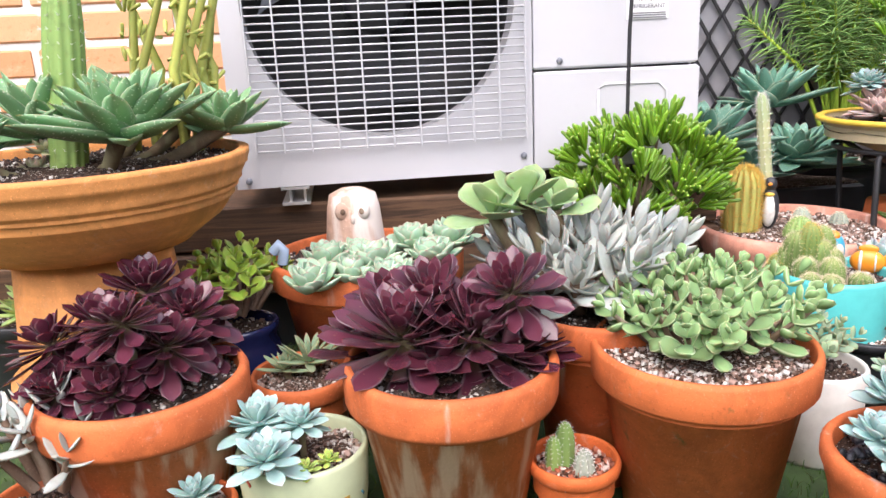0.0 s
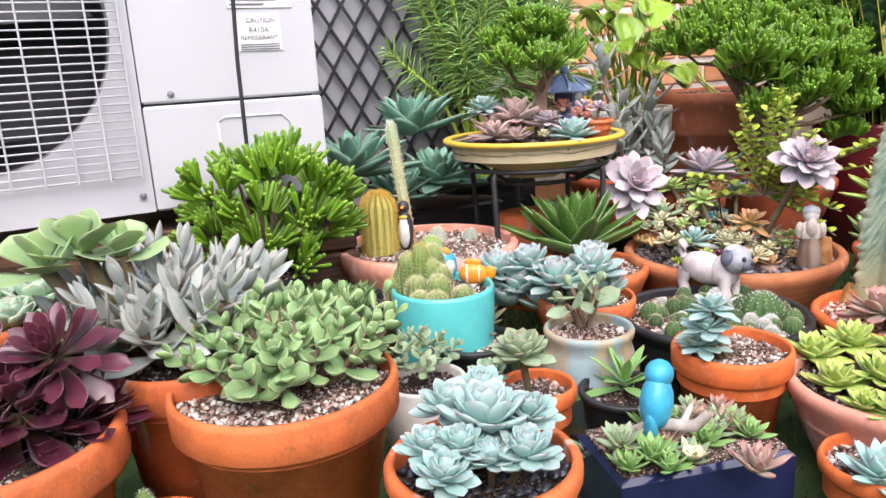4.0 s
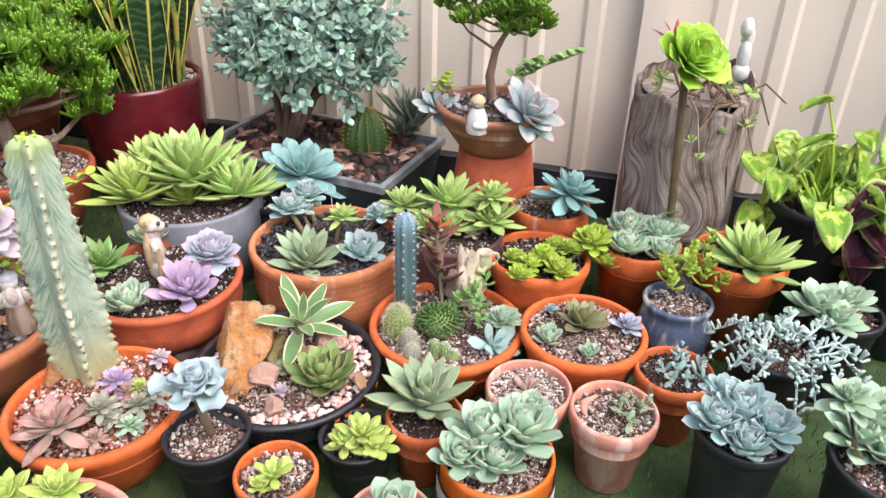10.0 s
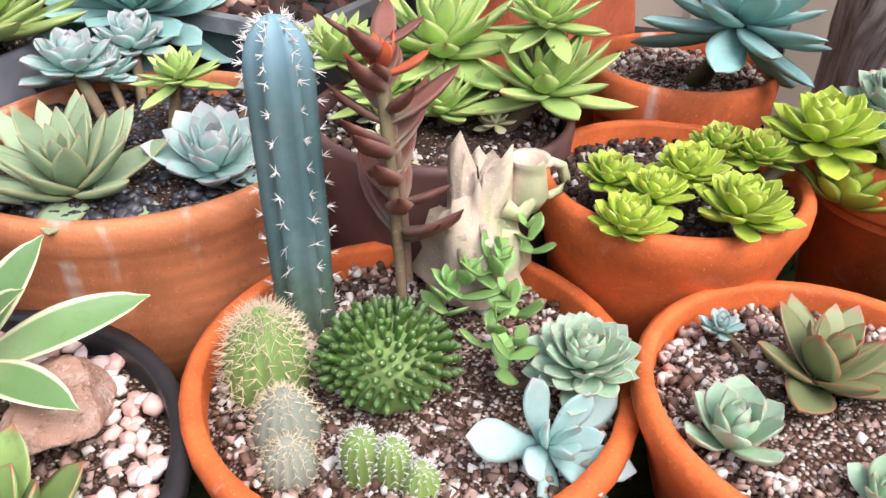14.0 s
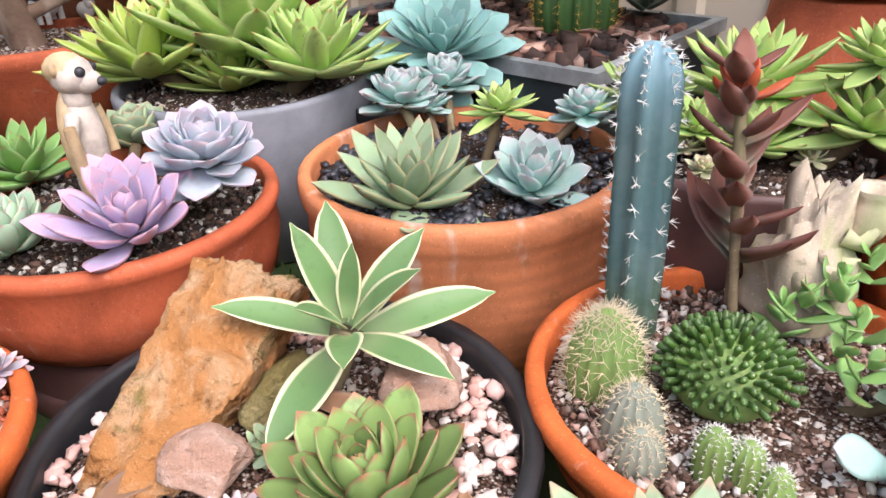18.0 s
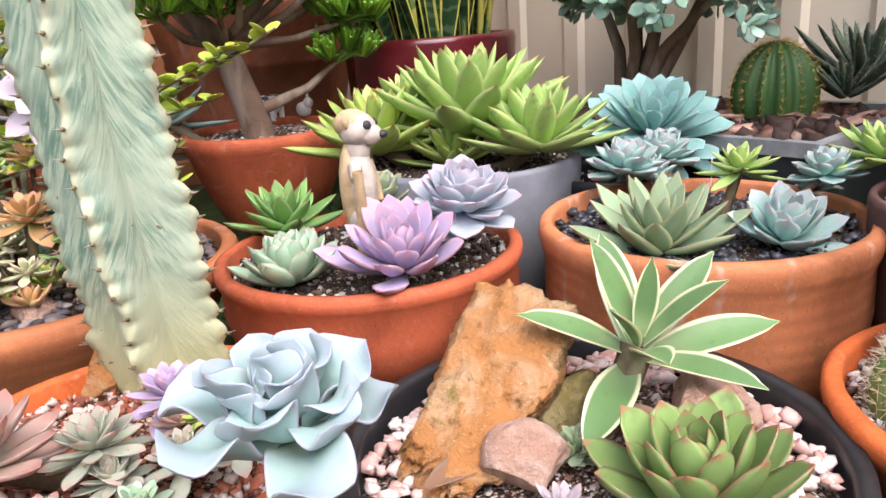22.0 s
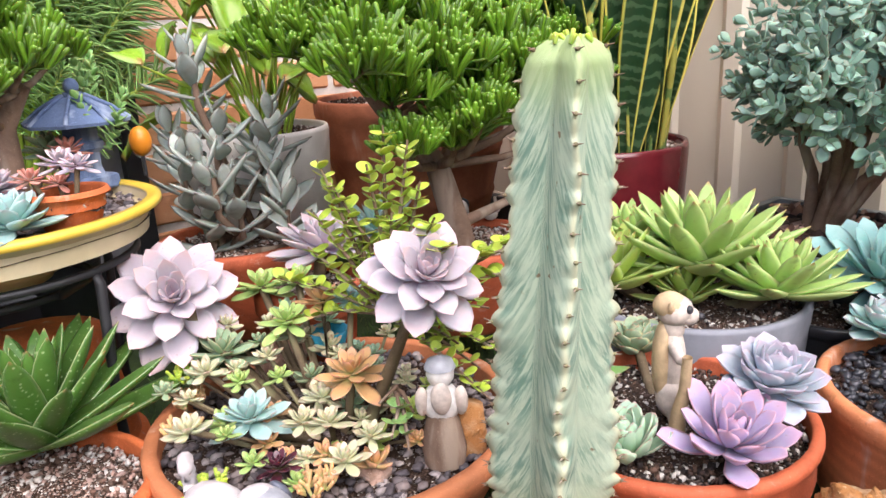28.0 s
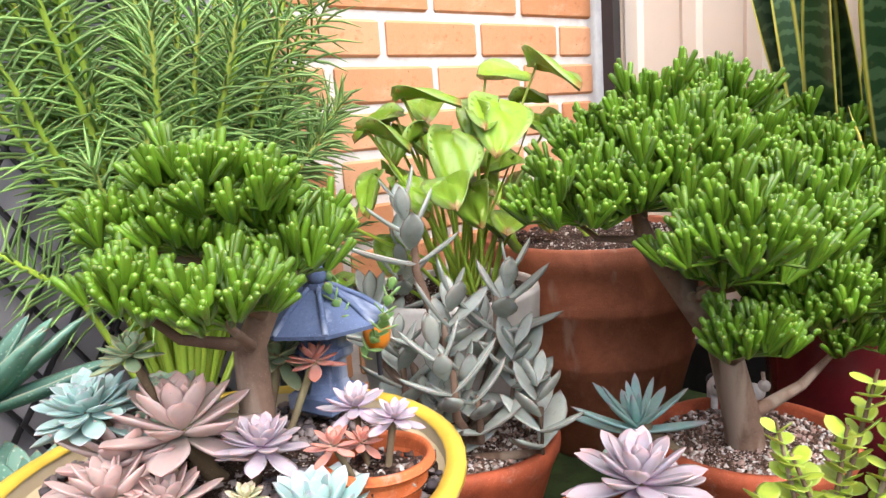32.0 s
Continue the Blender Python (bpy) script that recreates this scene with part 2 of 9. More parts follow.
gritty_soil = grit_mat("gritty_soil", [(0.09, 0.05, 0.035), (0.45, 0.36, 0.31), (0.16, 0.09, 0.065), (0.3, 0.2, 0.16), (0.6, 0.55, 0.5), (0.12, 0.07, 0.05)])
pale_soil = grit_mat("pale_soil", [(0.5, 0.44, 0.39), (0.66, 0.62, 0.57), (0.3, 0.22, 0.18), (0.58, 0.5, 0.44), (0.2, 0.13, 0.1)])
red_soil = grit_mat("red_soil", [(0.3, 0.09, 0.05), (0.4, 0.13, 0.08), (0.14, 0.06, 0.04), (0.5, 0.4, 0.34), (0.2, 0.09, 0.06)])
dark_soil = grit_mat("dark_soil", [(0.05, 0.03, 0.022), (0.09, 0.055, 0.04), (0.035, 0.022, 0.017), (0.07, 0.045, 0.033), (0.4, 0.36, 0.32), (0.06, 0.036, 0.026), (0.1, 0.065, 0.05)])
mix_chips = stone_mat("potting_chips", [(0.52, 0.48, 0.43), (0.08, 0.045, 0.03), (0.36, 0.25, 0.21), (0.62, 0.59, 0.55), (0.16, 0.09, 0.065), (0.42, 0.28, 0.23), (0.1, 0.06, 0.04)])
dark_chips = stone_mat("dark_chips", [(0.05, 0.035, 0.028), (0.12, 0.07, 0.05), (0.5, 0.47, 0.43), (0.03, 0.022, 0.02), (0.08, 0.05, 0.04)])
pink_chips = stone_mat("pink_pebbles", [(0.66, 0.42, 0.37), (0.72, 0.56, 0.5), (0.6, 0.36, 0.3), (0.75, 0.64, 0.6)], 0.6, 40)
red_chips = stone_mat("red_gravel", [(0.38, 0.11, 0.06), (0.6, 0.52, 0.46), (0.22, 0.08, 0.05), (0.55, 0.45, 0.4), (0.42, 0.16, 0.1)])
black_pebbles = stone_mat("black_pebbles", [(0.03, 0.033, 0.04), (0.06, 0.06, 0.07), (0.02, 0.022, 0.028)], 0.35, 30, 0.5)
slate_chips = stone_mat("slate_chips", [(0.12, 0.1, 0.1), (0.2, 0.16, 0.15), (0.07, 0.06, 0.065), (0.3, 0.26, 0.25)], 0.6, 40)
white_chips = stone_mat("white_gravel", [(0.6, 0.55, 0.5), (0.5, 0.42, 0.37), (0.36, 0.28, 0.24), (0.68, 0.65, 0.61), (0.2, 0.13, 0.1)])
spine_mat = plain_mat("spine", (0.7, 0.6, 0.42), 0.6, 0.2)
spine_gold = plain_mat("gold_spine", (0.62, 0.4, 0.08), 0.6, 0.2)
spine_white = plain_mat("white_spine", (0.75, 0.74, 0.7), 0.6, 0.1)
bark_mat = clay_mat("bark", (0.2, 0.13, 0.09), worn=(0.32, 0.25, 0.19), worn_from=0.5, rough=0.9)
stalk_mat = clay_mat("stalk", (0.15, 0.11, 0.065), worn=(0.22, 0.2, 0.11), worn_from=0.5, rough=0.8)
black_iron = plain_mat("black_iron", (0.02, 0.02, 0.022), 0.5, 0.2)

L_taupe = leaf_mat("taupe_leaf", (0.56, 0.42, 0.38), tip=(0.58, 0.38, 0.34), foot=(0.46, 0.42, 0.36), rough=0.55, bloom=0.15)
L_frill = leaf_mat("frilled_leaf", (0.27, 0.41, 0.38), tip=(0.36, 0.42, 0.48), tip_from=0.5, foot=(0.4, 0.5, 0.36), edge=(0.42, 0.44, 0.5), edge_from=0.84, rough=0.55, bloom=0.2, vary=0.3)
L_dark = leaf_mat("aeonium_leaf", (0.085, 0.02, 0.036), tip=(0.1, 0.02, 0.035), foot=(0.12, 0.1, 0.05), rough=0.26, vary=0.5, spec=0.6)
L_green = leaf_mat("green_leaf", (0.22, 0.4, 0.12), tip=(0.3, 0.22, 0.1), tip_from=0.88, rough=0.45)
L_lime = leaf_mat("lime_leaf", (0.4, 0.52, 0.12), tip=(0.42, 0.2, 0.08), tip_from=0.9, rough=0.45)
L_fresh = leaf_mat("fresh_leaf", (0.38, 0.54, 0.17), tip=(0.4, 0.22, 0.1), tip_from=0.92, rough=0.45, edge=(0.42, 0.5, 0.2))
L_blue = leaf_mat("blue_leaf", (0.27, 0.47, 0.42), tip=(0.42, 0.4, 0.42), rough=0.6, bloom=0.4)
L_sky = leaf_mat("sky_leaf", (0.31, 0.5, 0.46), tip=(0.46, 0.45, 0.48), rough=0.6, bloom=0.35, tip_from=0.85)
L_sage = leaf_mat("sage_leaf", (0.264, 0.370, 0.211), edge=(0.36, 0.36, 0.2), tip=(0.42, 0.3, 0.2), tip_from=0.9, rough=0.55, bloom=0.15)
L_mint = leaf_mat("mint_leaf", (0.36, 0.54, 0.35), edge=(0.5, 0.4, 0.32), tip=(0.5, 0.3, 0.28), tip_from=0.93, edge_from=0.88, rough=0.5, bloom=0.2)
L_purple = leaf_mat("purple_leaf", (0.4, 0.31, 0.49), tip=(0.6, 0.38, 0.48), foot=(0.36, 0.33, 0.45), edge=(0.55, 0.35, 0.42), rough=0.55, bloom=0.25)
L_lilac = leaf_mat("lilac_leaf", (0.37, 0.42, 0.5), tip=(0.5, 0.42, 0.5), rough=0.55, bloom=0.3)
L_pearl = leaf_mat("pearl_leaf", (0.48, 0.41, 0.46), tip=(0.58, 0.42, 0.42), foot=(0.5, 0.36, 0.48), rough=0.5, bloom=0.25)
L_brown = leaf_mat("bronze_leaf", (0.43, 0.29, 0.24), foot=(0.3, 0.34, 0.24), tip=(0.34, 0.14, 0.12), rough=0.5)
L_peach = leaf_mat("peach_leaf", (0.6, 0.36, 0.16), tip=(0.6, 0.3, 0.2), foot=(0.45, 0.45, 0.18), rough=0.45)
L_coral = leaf_mat("coral_leaf", (0.6, 0.28, 0.22), tip=(0.6, 0.2, 0.14), foot=(0.55, 0.4, 0.33), rough=0.45)
L_cream = leaf_mat("cream_leaf", (0.55, 0.55, 0.34), tip=(0.6, 0.45, 0.35), rough=0.5)
L_agave = leaf_mat("variegated_agave_leaf", (0.13, 0.24, 0.09), edge=(0.66, 0.66, 0.42), edge_from=0.72, rough=0.45, foot=(0.26, 0.37, 0.18), vary=0.12)
L_aloe = leaf_mat("aloe_leaf", (0.19, 0.35, 0.17), dots=((0.52, 0.62, 0.46), 190), tip=(0.3, 0.3, 0.12), tip_from=0.93, rough=0.4, edge=(0.46, 0.52, 0.36), edge_from=0.93)
L_blue_aloe = leaf_mat("blue_aloe_leaf", (0.16, 0.33, 0.25), dots=((0.36, 0.5, 0.4), 150), tip=(0.3, 0.22, 0.12), tip_from=0.95, rough=0.42, edge=(0.42, 0.5, 0.36), edge_from=0.92)
L_paddle = leaf_mat("paddle_leaf", (0.27, 0.42, 0.17), tip=(0.36, 0.46, 0.22), edge=(0.44, 0.46, 0.3), edge_from=0.88, rough=0.5, bloom=0.15)
L_haze = leaf_mat("hazy_leaf", (0.34, 0.43, 0.42), tip=(0.55, 0.36, 0.36), tip_from=0.72, foot=(0.42, 0.42, 0.4), rough=0.5, bloom=0.3)
L_teal = leaf_mat("teal_leaf", (0.21, 0.42, 0.39), tip=(0.28, 0.46, 0.44), rough=0.5, bloom=0.25)
L_haw = leaf_mat("haworthia_leaf", (0.12, 0.22, 0.07), tip=(0.3, 0.28, 0.1), tip_from=0.95, rough=0.4, edge=(0.3, 0.38, 0.18), edge_from=0.9)
L_silver = leaf_mat("silver_leaf", (0.41, 0.44, 0.4), tip=(0.28, 0.17, 0.13), tip_from=0.95, edge=(0.4, 0.4, 0.36), rough=0.85, spec=0.1, bloom=0.3)
L_panda = leaf_mat("panda_leaf", (0.36, 0.4, 0.35), tip=(0.16, 0.09, 0.07), tip_from=0.9, edge=(0.2, 0.13, 0.1), edge_from=0.92, rough=0.9, spec=0.1, bloom=0.25)
L_choc = leaf_mat("chocolate_leaf", (0.2, 0.09, 0.07), tip=(0.14, 0.05, 0.04), foot=(0.2, 0.18, 0.13), rough=0.9, spec=0.1)
L_gollum = leaf_mat("finger_leaf", (0.105, 0.22, 0.014), tip=(0.4, 0.54, 0.14), tip_from=0.8, rough=0.3, vary=0.4)
L_bright = leaf_mat("bright_finger_leaf", (0.14, 0.28, 0.018), tip=(0.5, 0.58, 0.14), tip_from=0.8, rough=0.3, vary=0.4)
L_jade = leaf_mat("jade_leaf", (0.34, 0.5, 0.06), tip=(0.4, 0.42, 0.1), rough=0.3, vary=0.35)
L_tree = leaf_mat("silver_jade_leaf", (0.31, 0.49, 0.38), edge=(0.3, 0.29, 0.22), rough=0.55, vary=0.4, bloom=0.16)
L_snake = leaf_mat("snake_leaf", (0.022, 0.06, 0.024), stripe=((0.075, 0.135, 0.065), 170.0), edge=(0.7, 0.62, 0.13), edge_from=0.76, rough=0.35, vary=0.1)
L_anth = leaf_mat("anthurium_leaf", (0.2, 0.34, 0.03), tip=(0.35, 0.17, 0.07), tip_from=0.86, rough=0.28, vary=0.35)
L_pothos = leaf_mat("pothos_leaf", (0.2, 0.38, 0.03), stripe=((0.42, 0.55, 0.1), 9.0), rough=0.3, vary=0.3)
L_coleus = leaf_mat("coleus_leaf", (0.08, 0.012, 0.025), edge=(0.25, 0.3, 0.08), edge_from=0.85, rough=0.5, vary=0.3)
L_needle = leaf_mat("needle_leaf", (0.21, 0.36, 0.1), rough=0.5, vary=0.45)
L_yellow = leaf_mat("yellow_leaf", (0.42, 0.54, 0.06), foot=(0.3, 0.46, 0.07), rough=0.35, vary=0.35)
C_green = leaf_mat("cactus_skin", (0.2, 0.31, 0.09), rough=0.6, vary=0.2)
C_club = leaf_mat("club_cactus_skin", (0.13, 0.2, 0.05), tip=(0.26, 0.32, 0.1), rough=0.65, vary=0.25)
C_blue = leaf_mat("blue_cactus_skin", (0.085, 0.17, 0.18), tip=(0.2, 0.34, 0.4), rough=0.55, bloom=0.12, foot=(0.07, 0.12, 0.07))
def marbled_skin():
    """Pale green skin with darker streaks that slant out and up from the hollow of each face."""
    m, n, l, b = shader("euphorbia_skin", 0.5, 0.0, 0.35)
    uv = n.new("ShaderNodeSeparateXYZ")
    l.new(n.new("ShaderNodeUVMap").outputs[0], uv.inputs[0])
    u, v = uv.outputs[0], uv.outputs[1]
    join = n.new("ShaderNodeCombineXYZ")
    l.new(maths(n, l, "MULTIPLY", u, 2.2), join.inputs[0])
    l.new(maths(n, l, "ADD", maths(n, l, "MULTIPLY", v, 46.0), maths(n, l, "MULTIPLY", maths(n, l, "PINGPONG", u, 1.0), -7.0)), join.inputs[1])
    streak = grain(n, l, 1.0, 6, 0.65, join.outputs[0], 0.5)
    tc = n.new("ShaderNodeTexCoord").outputs["Object"]
    patch = grain(n, l, 16, 3, 0.5, tc)
    col = mixer(n, l, (0.43, 0.52, 0.39), (0.15, 0.26, 0.2), maths(n, l, "MULTIPLY", ramp(n, l, streak, 0.4, 0.6), ramp(n, l, patch, 0.3, 0.62)))
    col = mixer(n, l, col, (0.58, 0.6, 0.42), ramp(n, l, maths(n, l, "ABSOLUTE", maths(n, l, "SUBTRACT", maths(n, l, "PINGPONG", u, 1.0), 0.0)), 0.16, 0.0))
    col = mixer(n, l, (0.52, 0.5, 0.26), col, ramp(n, l, v, -0.05, 0.3))
    col = mixer(n, l, col, (0.36, 0.46, 0.2), ramp(n, l, v, 0.86, 1.0))
    col = mixer(n, l, col, (0.2, 0.15, 0.09), ramp(n, l, grain(n, l, 130, 2, 0.5, tc), 0.71, 0.76))
    l.new(col, b.inputs["Base Color"])
    bumped(n, l, b, maths(n, l, "ADD", grain(n, l, 70, 4, 0.6, tc), streak), 0.45, 0.002)
    return m


C_pale = marbled_skin()
C_grey = leaf_mat("grey_cactus_skin", (0.28, 0.31, 0.25), rough=0.8, vary=0.25)

# ---- shapes ----
class Stock:
    """Collects quads with their texture places, and turns them into one mesh."""

    def __init__(self):
        self.v, self.f, self.t, self.count = [], [], [], 0

    def add(self, v, f, t, m=None):
        v = np.asarray(v, float)
        if m is not None:
            a = np.array(m)
            v = v @ a[:3, :3].T + a[:3, 3]
        self.v.append(v), self.f.append(np.asarray(f) + self.count), self.t.append(np.asarray(t, float))
        self.count += len(v)
        return self

    def mesh(self, name, mat, smooth=True):
        v, f, t = np.concatenate(self.v), np.concatenate(self.f), np.concatenate(self.t)
        me = bpy.data.meshes.new(name)
        me.vertices.add(len(v)), me.loops.add(f.size), me.polygons.add(len(f))
        me.vertices.foreach_set("co", v.ravel())
        me.loops.foreach_set("vertex_index", f.ravel().astype(np.int32))
        me.polygons.foreach_set("loop_start", np.arange(0, f.size, 4, dtype=np.int32))
        uv = me.uv_layers.new(name="UVMap")
        uv.data.foreach_set("uv", t[f.ravel()].ravel())
        me.polygons.foreach_set("use_smooth", np.full(len(f), smooth))
        me.update(calc_edges=True)
        me.materials.append(mat)
        return me


def sheet(rows, cols, wrap=True):
    """The quads of a grid of rows x cols points, closed round the columns."""
    r, c = np.meshgrid(np.arange(rows - 1), np.arange(cols if wrap else cols - 1), indexing="ij")
    d = (c + 1) % cols
    return np.stack([r * cols + c, r * cols + d, (r + 1) * cols + d, (r + 1) * cols + c], -1).reshape(-1, 4)


def leaf(L, W, T, peak=0.62, base=0.4, point=1.0, cup=0.3, bend=0.5, n=8, m=8, keel=0.0, lead=0.0):
    """A fleshy leaf along +y: widest at peak, base wide at its foot; point > 1 draws the tip out; cup lifts the edges; bend turns it upwards."""
    s = np.linspace(0, 1, n) ** 0.85
    p = math.log(0.5) / math.log(peak)
    w = W / 2 * ((1 - base) * np.sin(np.pi * np.clip(s, 0, 1) ** p) ** point + base * np.sqrt(np.clip(1 - s**3, 0, 1)))
    w = w * np.clip((1 - s) * 7 / point, 0, 1) ** 0.6 + 0.0005
    thick = T / 2 * (0.55 + 0.45 * np.sin(np.pi * s**0.8)) * np.clip((1 - s) * 6, 0.03, 1) ** 0.5
    ang = lead + bend * s
    y = np.concatenate([[0], np.cumsum(np.cos((ang[1:] + ang[:-1]) / 2) * np.diff(s))]) * L
    z = np.concatenate([[0], np.cumsum(np.sin((ang[1:] + ang[:-1]) / 2) * np.diff(s))]) * L
    a = np.arange(m) / m * 2 * np.pi
    ca, sa = np.cos(a), np.sin(a)
    across = w[:, None] * ca
    up = thick[:, None] * np.where(sa > 0, 0.5, 1.0) * sa + cup * w[:, None] * (np.abs(ca) ** 1.6) - keel * w[:, None] * np.clip(-sa, 0, 1)
    v = np.stack([across, y[:, None] - up * np.sin(ang)[:, None], z[:, None] + up * np.cos(ang)[:, None]], -1).reshape(-1, 3)
    t = np.stack([np.broadcast_to((ca + 1) / 2, across.shape), np.broadcast_to(s[:, None], across.shape)], -1).reshape(-1, 2)
    return v, sheet(n, m), t


def tube(path, radii, m=8, ribs=0.0):
    """A round stem along the points of path."""
    path = np.asarray(path, float)
    n = len(path)
    radii = np.broadcast_to(np.asarray(radii, float), (n,))
    way = np.gradient(path, axis=0)
    way /= np.linalg.norm(way, axis=1)[:, None] + 1e-9
    ref = np.where(np.abs(way[:, 2:3]) > 0.9, np.array([[1.0, 0, 0]]), np.array([[0, 0, 1.0]]))
    x = np.cross(way, ref)
    x /= np.linalg.norm(x, axis=1)[:, None] + 1e-9
    y = np.cross(way, x)
    a = np.arange(m) / m * 2 * np.pi
    r = radii[:, None] * (1 + ribs * np.cos(a * m / 2))
    v = path[:, None] + r[..., None] * (x[:, None] * np.cos(a)[None, :, None] + y[:, None] * np.sin(a)[None, :, None])
    t = np.stack([np.broadcast_to(a / 6.2832, (n, m)), np.broadcast_to(np.linspace(0, 1, n)[:, None], (n, m))], -1)
    return v.reshape(-1, 3), sheet(n, m), t.reshape(-1, 2)


def lathe(profile, m=40, squash=1.0):
    """A turned form from points of (radius, height)."""
    pr = np.asarray(profile, float)
    a = np.arange(m) / m * 2 * np.pi
    v = np.stack([pr[:, :1] * np.cos(a), pr[:, :1] * np.sin(a) * squash, np.broadcast_to(pr[:, 1:], (len(pr), m))], -1)
    t = np.stack([np.broadcast_to(a / 6.2832, (len(pr), m)), np.broadcast_to(np.linspace(0, 1, len(pr))[:, None], (len(pr), m))], -1)
    return v.reshape(-1, 3), sheet(len(pr), m)[:, ::-1], t.reshape(-1, 2)


def block(x0, y0, z0, x1, y1, z1, bevel=0.0):
    """A box; with a bevel its edges are cut back."""
    if not bevel:
        v = np.array([[x, y, z] for z in (z0, z1) for y in (y0, y1) for x in (x0, x1)])
        f = np.array([[0, 2, 3, 1], [4, 5, 7, 6], [0, 1, 5, 4], [2, 6, 7, 3], [0, 4, 6, 2], [1, 3, 7, 5]])
        return v, f, np.zeros((8, 2))
    b = bevel
    rings = []
    for z, i in ((z0, b), (z0 + b, 0), (z1 - b, 0), (z1, b)):
        rings.append([(x0 + i + b * 0, y0 + i, z), (x1 - i, y0 + i, z), (x1 - i, y1 - i, z), (x0 + i, y1 - i, z)])
    v = np.array(rings).reshape(-1, 3)
    f = np.concatenate([sheet(4, 4), [[3, 2, 1, 0], [12, 13, 14, 15]]])
    return v, f, np.zeros((16, 2))


def pebble(rng, size, flat=0.6):
    """A small rounded stone of 5 x 6 points."""
    rows = np.array([(0.02, -1), (0.8, -0.6), (1, 0.05), (0.75, 0.65), (0.02, 1)])
    v, f, t = lathe(rows, 6)
    v = v * (1 + 0.22 * rng.standard_normal((len(v), 1))) * np.array([1, rng.uniform(0.6, 1), flat * rng.uniform(0.7, 1.2)]) * size
    return v, f, t


def chip(rng, size):
    """A sharp crumb: a skewed box."""
    v, f, t = block(-1, -1, -0.7, 1, 1, 0.7)
    return v * size * (0.6 + 0.6 * rng.random((8, 1))) * rng.uniform(0.6, 1.2, (1, 3)), f, t


def turned(rng, p, spin=True):
    return Matrix.Translation(p) @ Euler([rng.uniform(0, 6.28) if spin else rng.uniform(-0.3, 0.3) for _ in range(3)][:2] + [rng.uniform(0, 6.28)]).to_matrix().to_4x4()


def part(name, stock, mat, parent, label="", smooth=True, at=None):
    """Links the collected shape as one mesh under its thing."""
    me = stock if isinstance(stock, bpy.types.Mesh) else stock.mesh(name, mat, smooth)
    ob = new(name, me)
    ob.parent = parent
    if at is not None:
        ob.matrix_basis = at
    if label:
        ob["label"] = label
    return ob


def thing(name, place, label, category, group="", kind="", turn=0.0):
    """An Empty at the foot of a thing."""
    ob = new(name)
    ob.matrix_basis = pose(*place, 0, 0, turn)
    ob.empty_display_size = 0.03
    return tagged(ob, label, category, group, kind)


def solid(name, stock, mat, label, category, place=(0, 0, 0), group="", kind="", smooth=True, turn=0.0):
    """A thing of one mesh."""
    ob = new(name, stock.mesh(name, mat, smooth))
    ob.matrix_basis = pose(*place, 0, 0, turn)
    return tagged(ob, label, category, group, kind)


def upturned(profile, mat, label, place):
    """A pot standing on its rim: the thick rim band and the tapering body."""
    ob = thing("upturned_pot", place, label, "pot")
    part("rim", Stock().add(*lathe(profile[:-2], 40)), mat, ob)
    part("body", Stock().add(*lathe(profile[-3:], 40)), mat, ob)
    return ob


def rand(seed):
    return np.random.default_rng(seed)


# ---- pots ----
SOIL, SET_OVER = {}, []
POT_PARTS = ("pot", "rim", "soil", "gravel", "soil_grit", "saucer", "white_band", "black_line", "painted_pattern", "yellow_rim", "shard", "flecks")


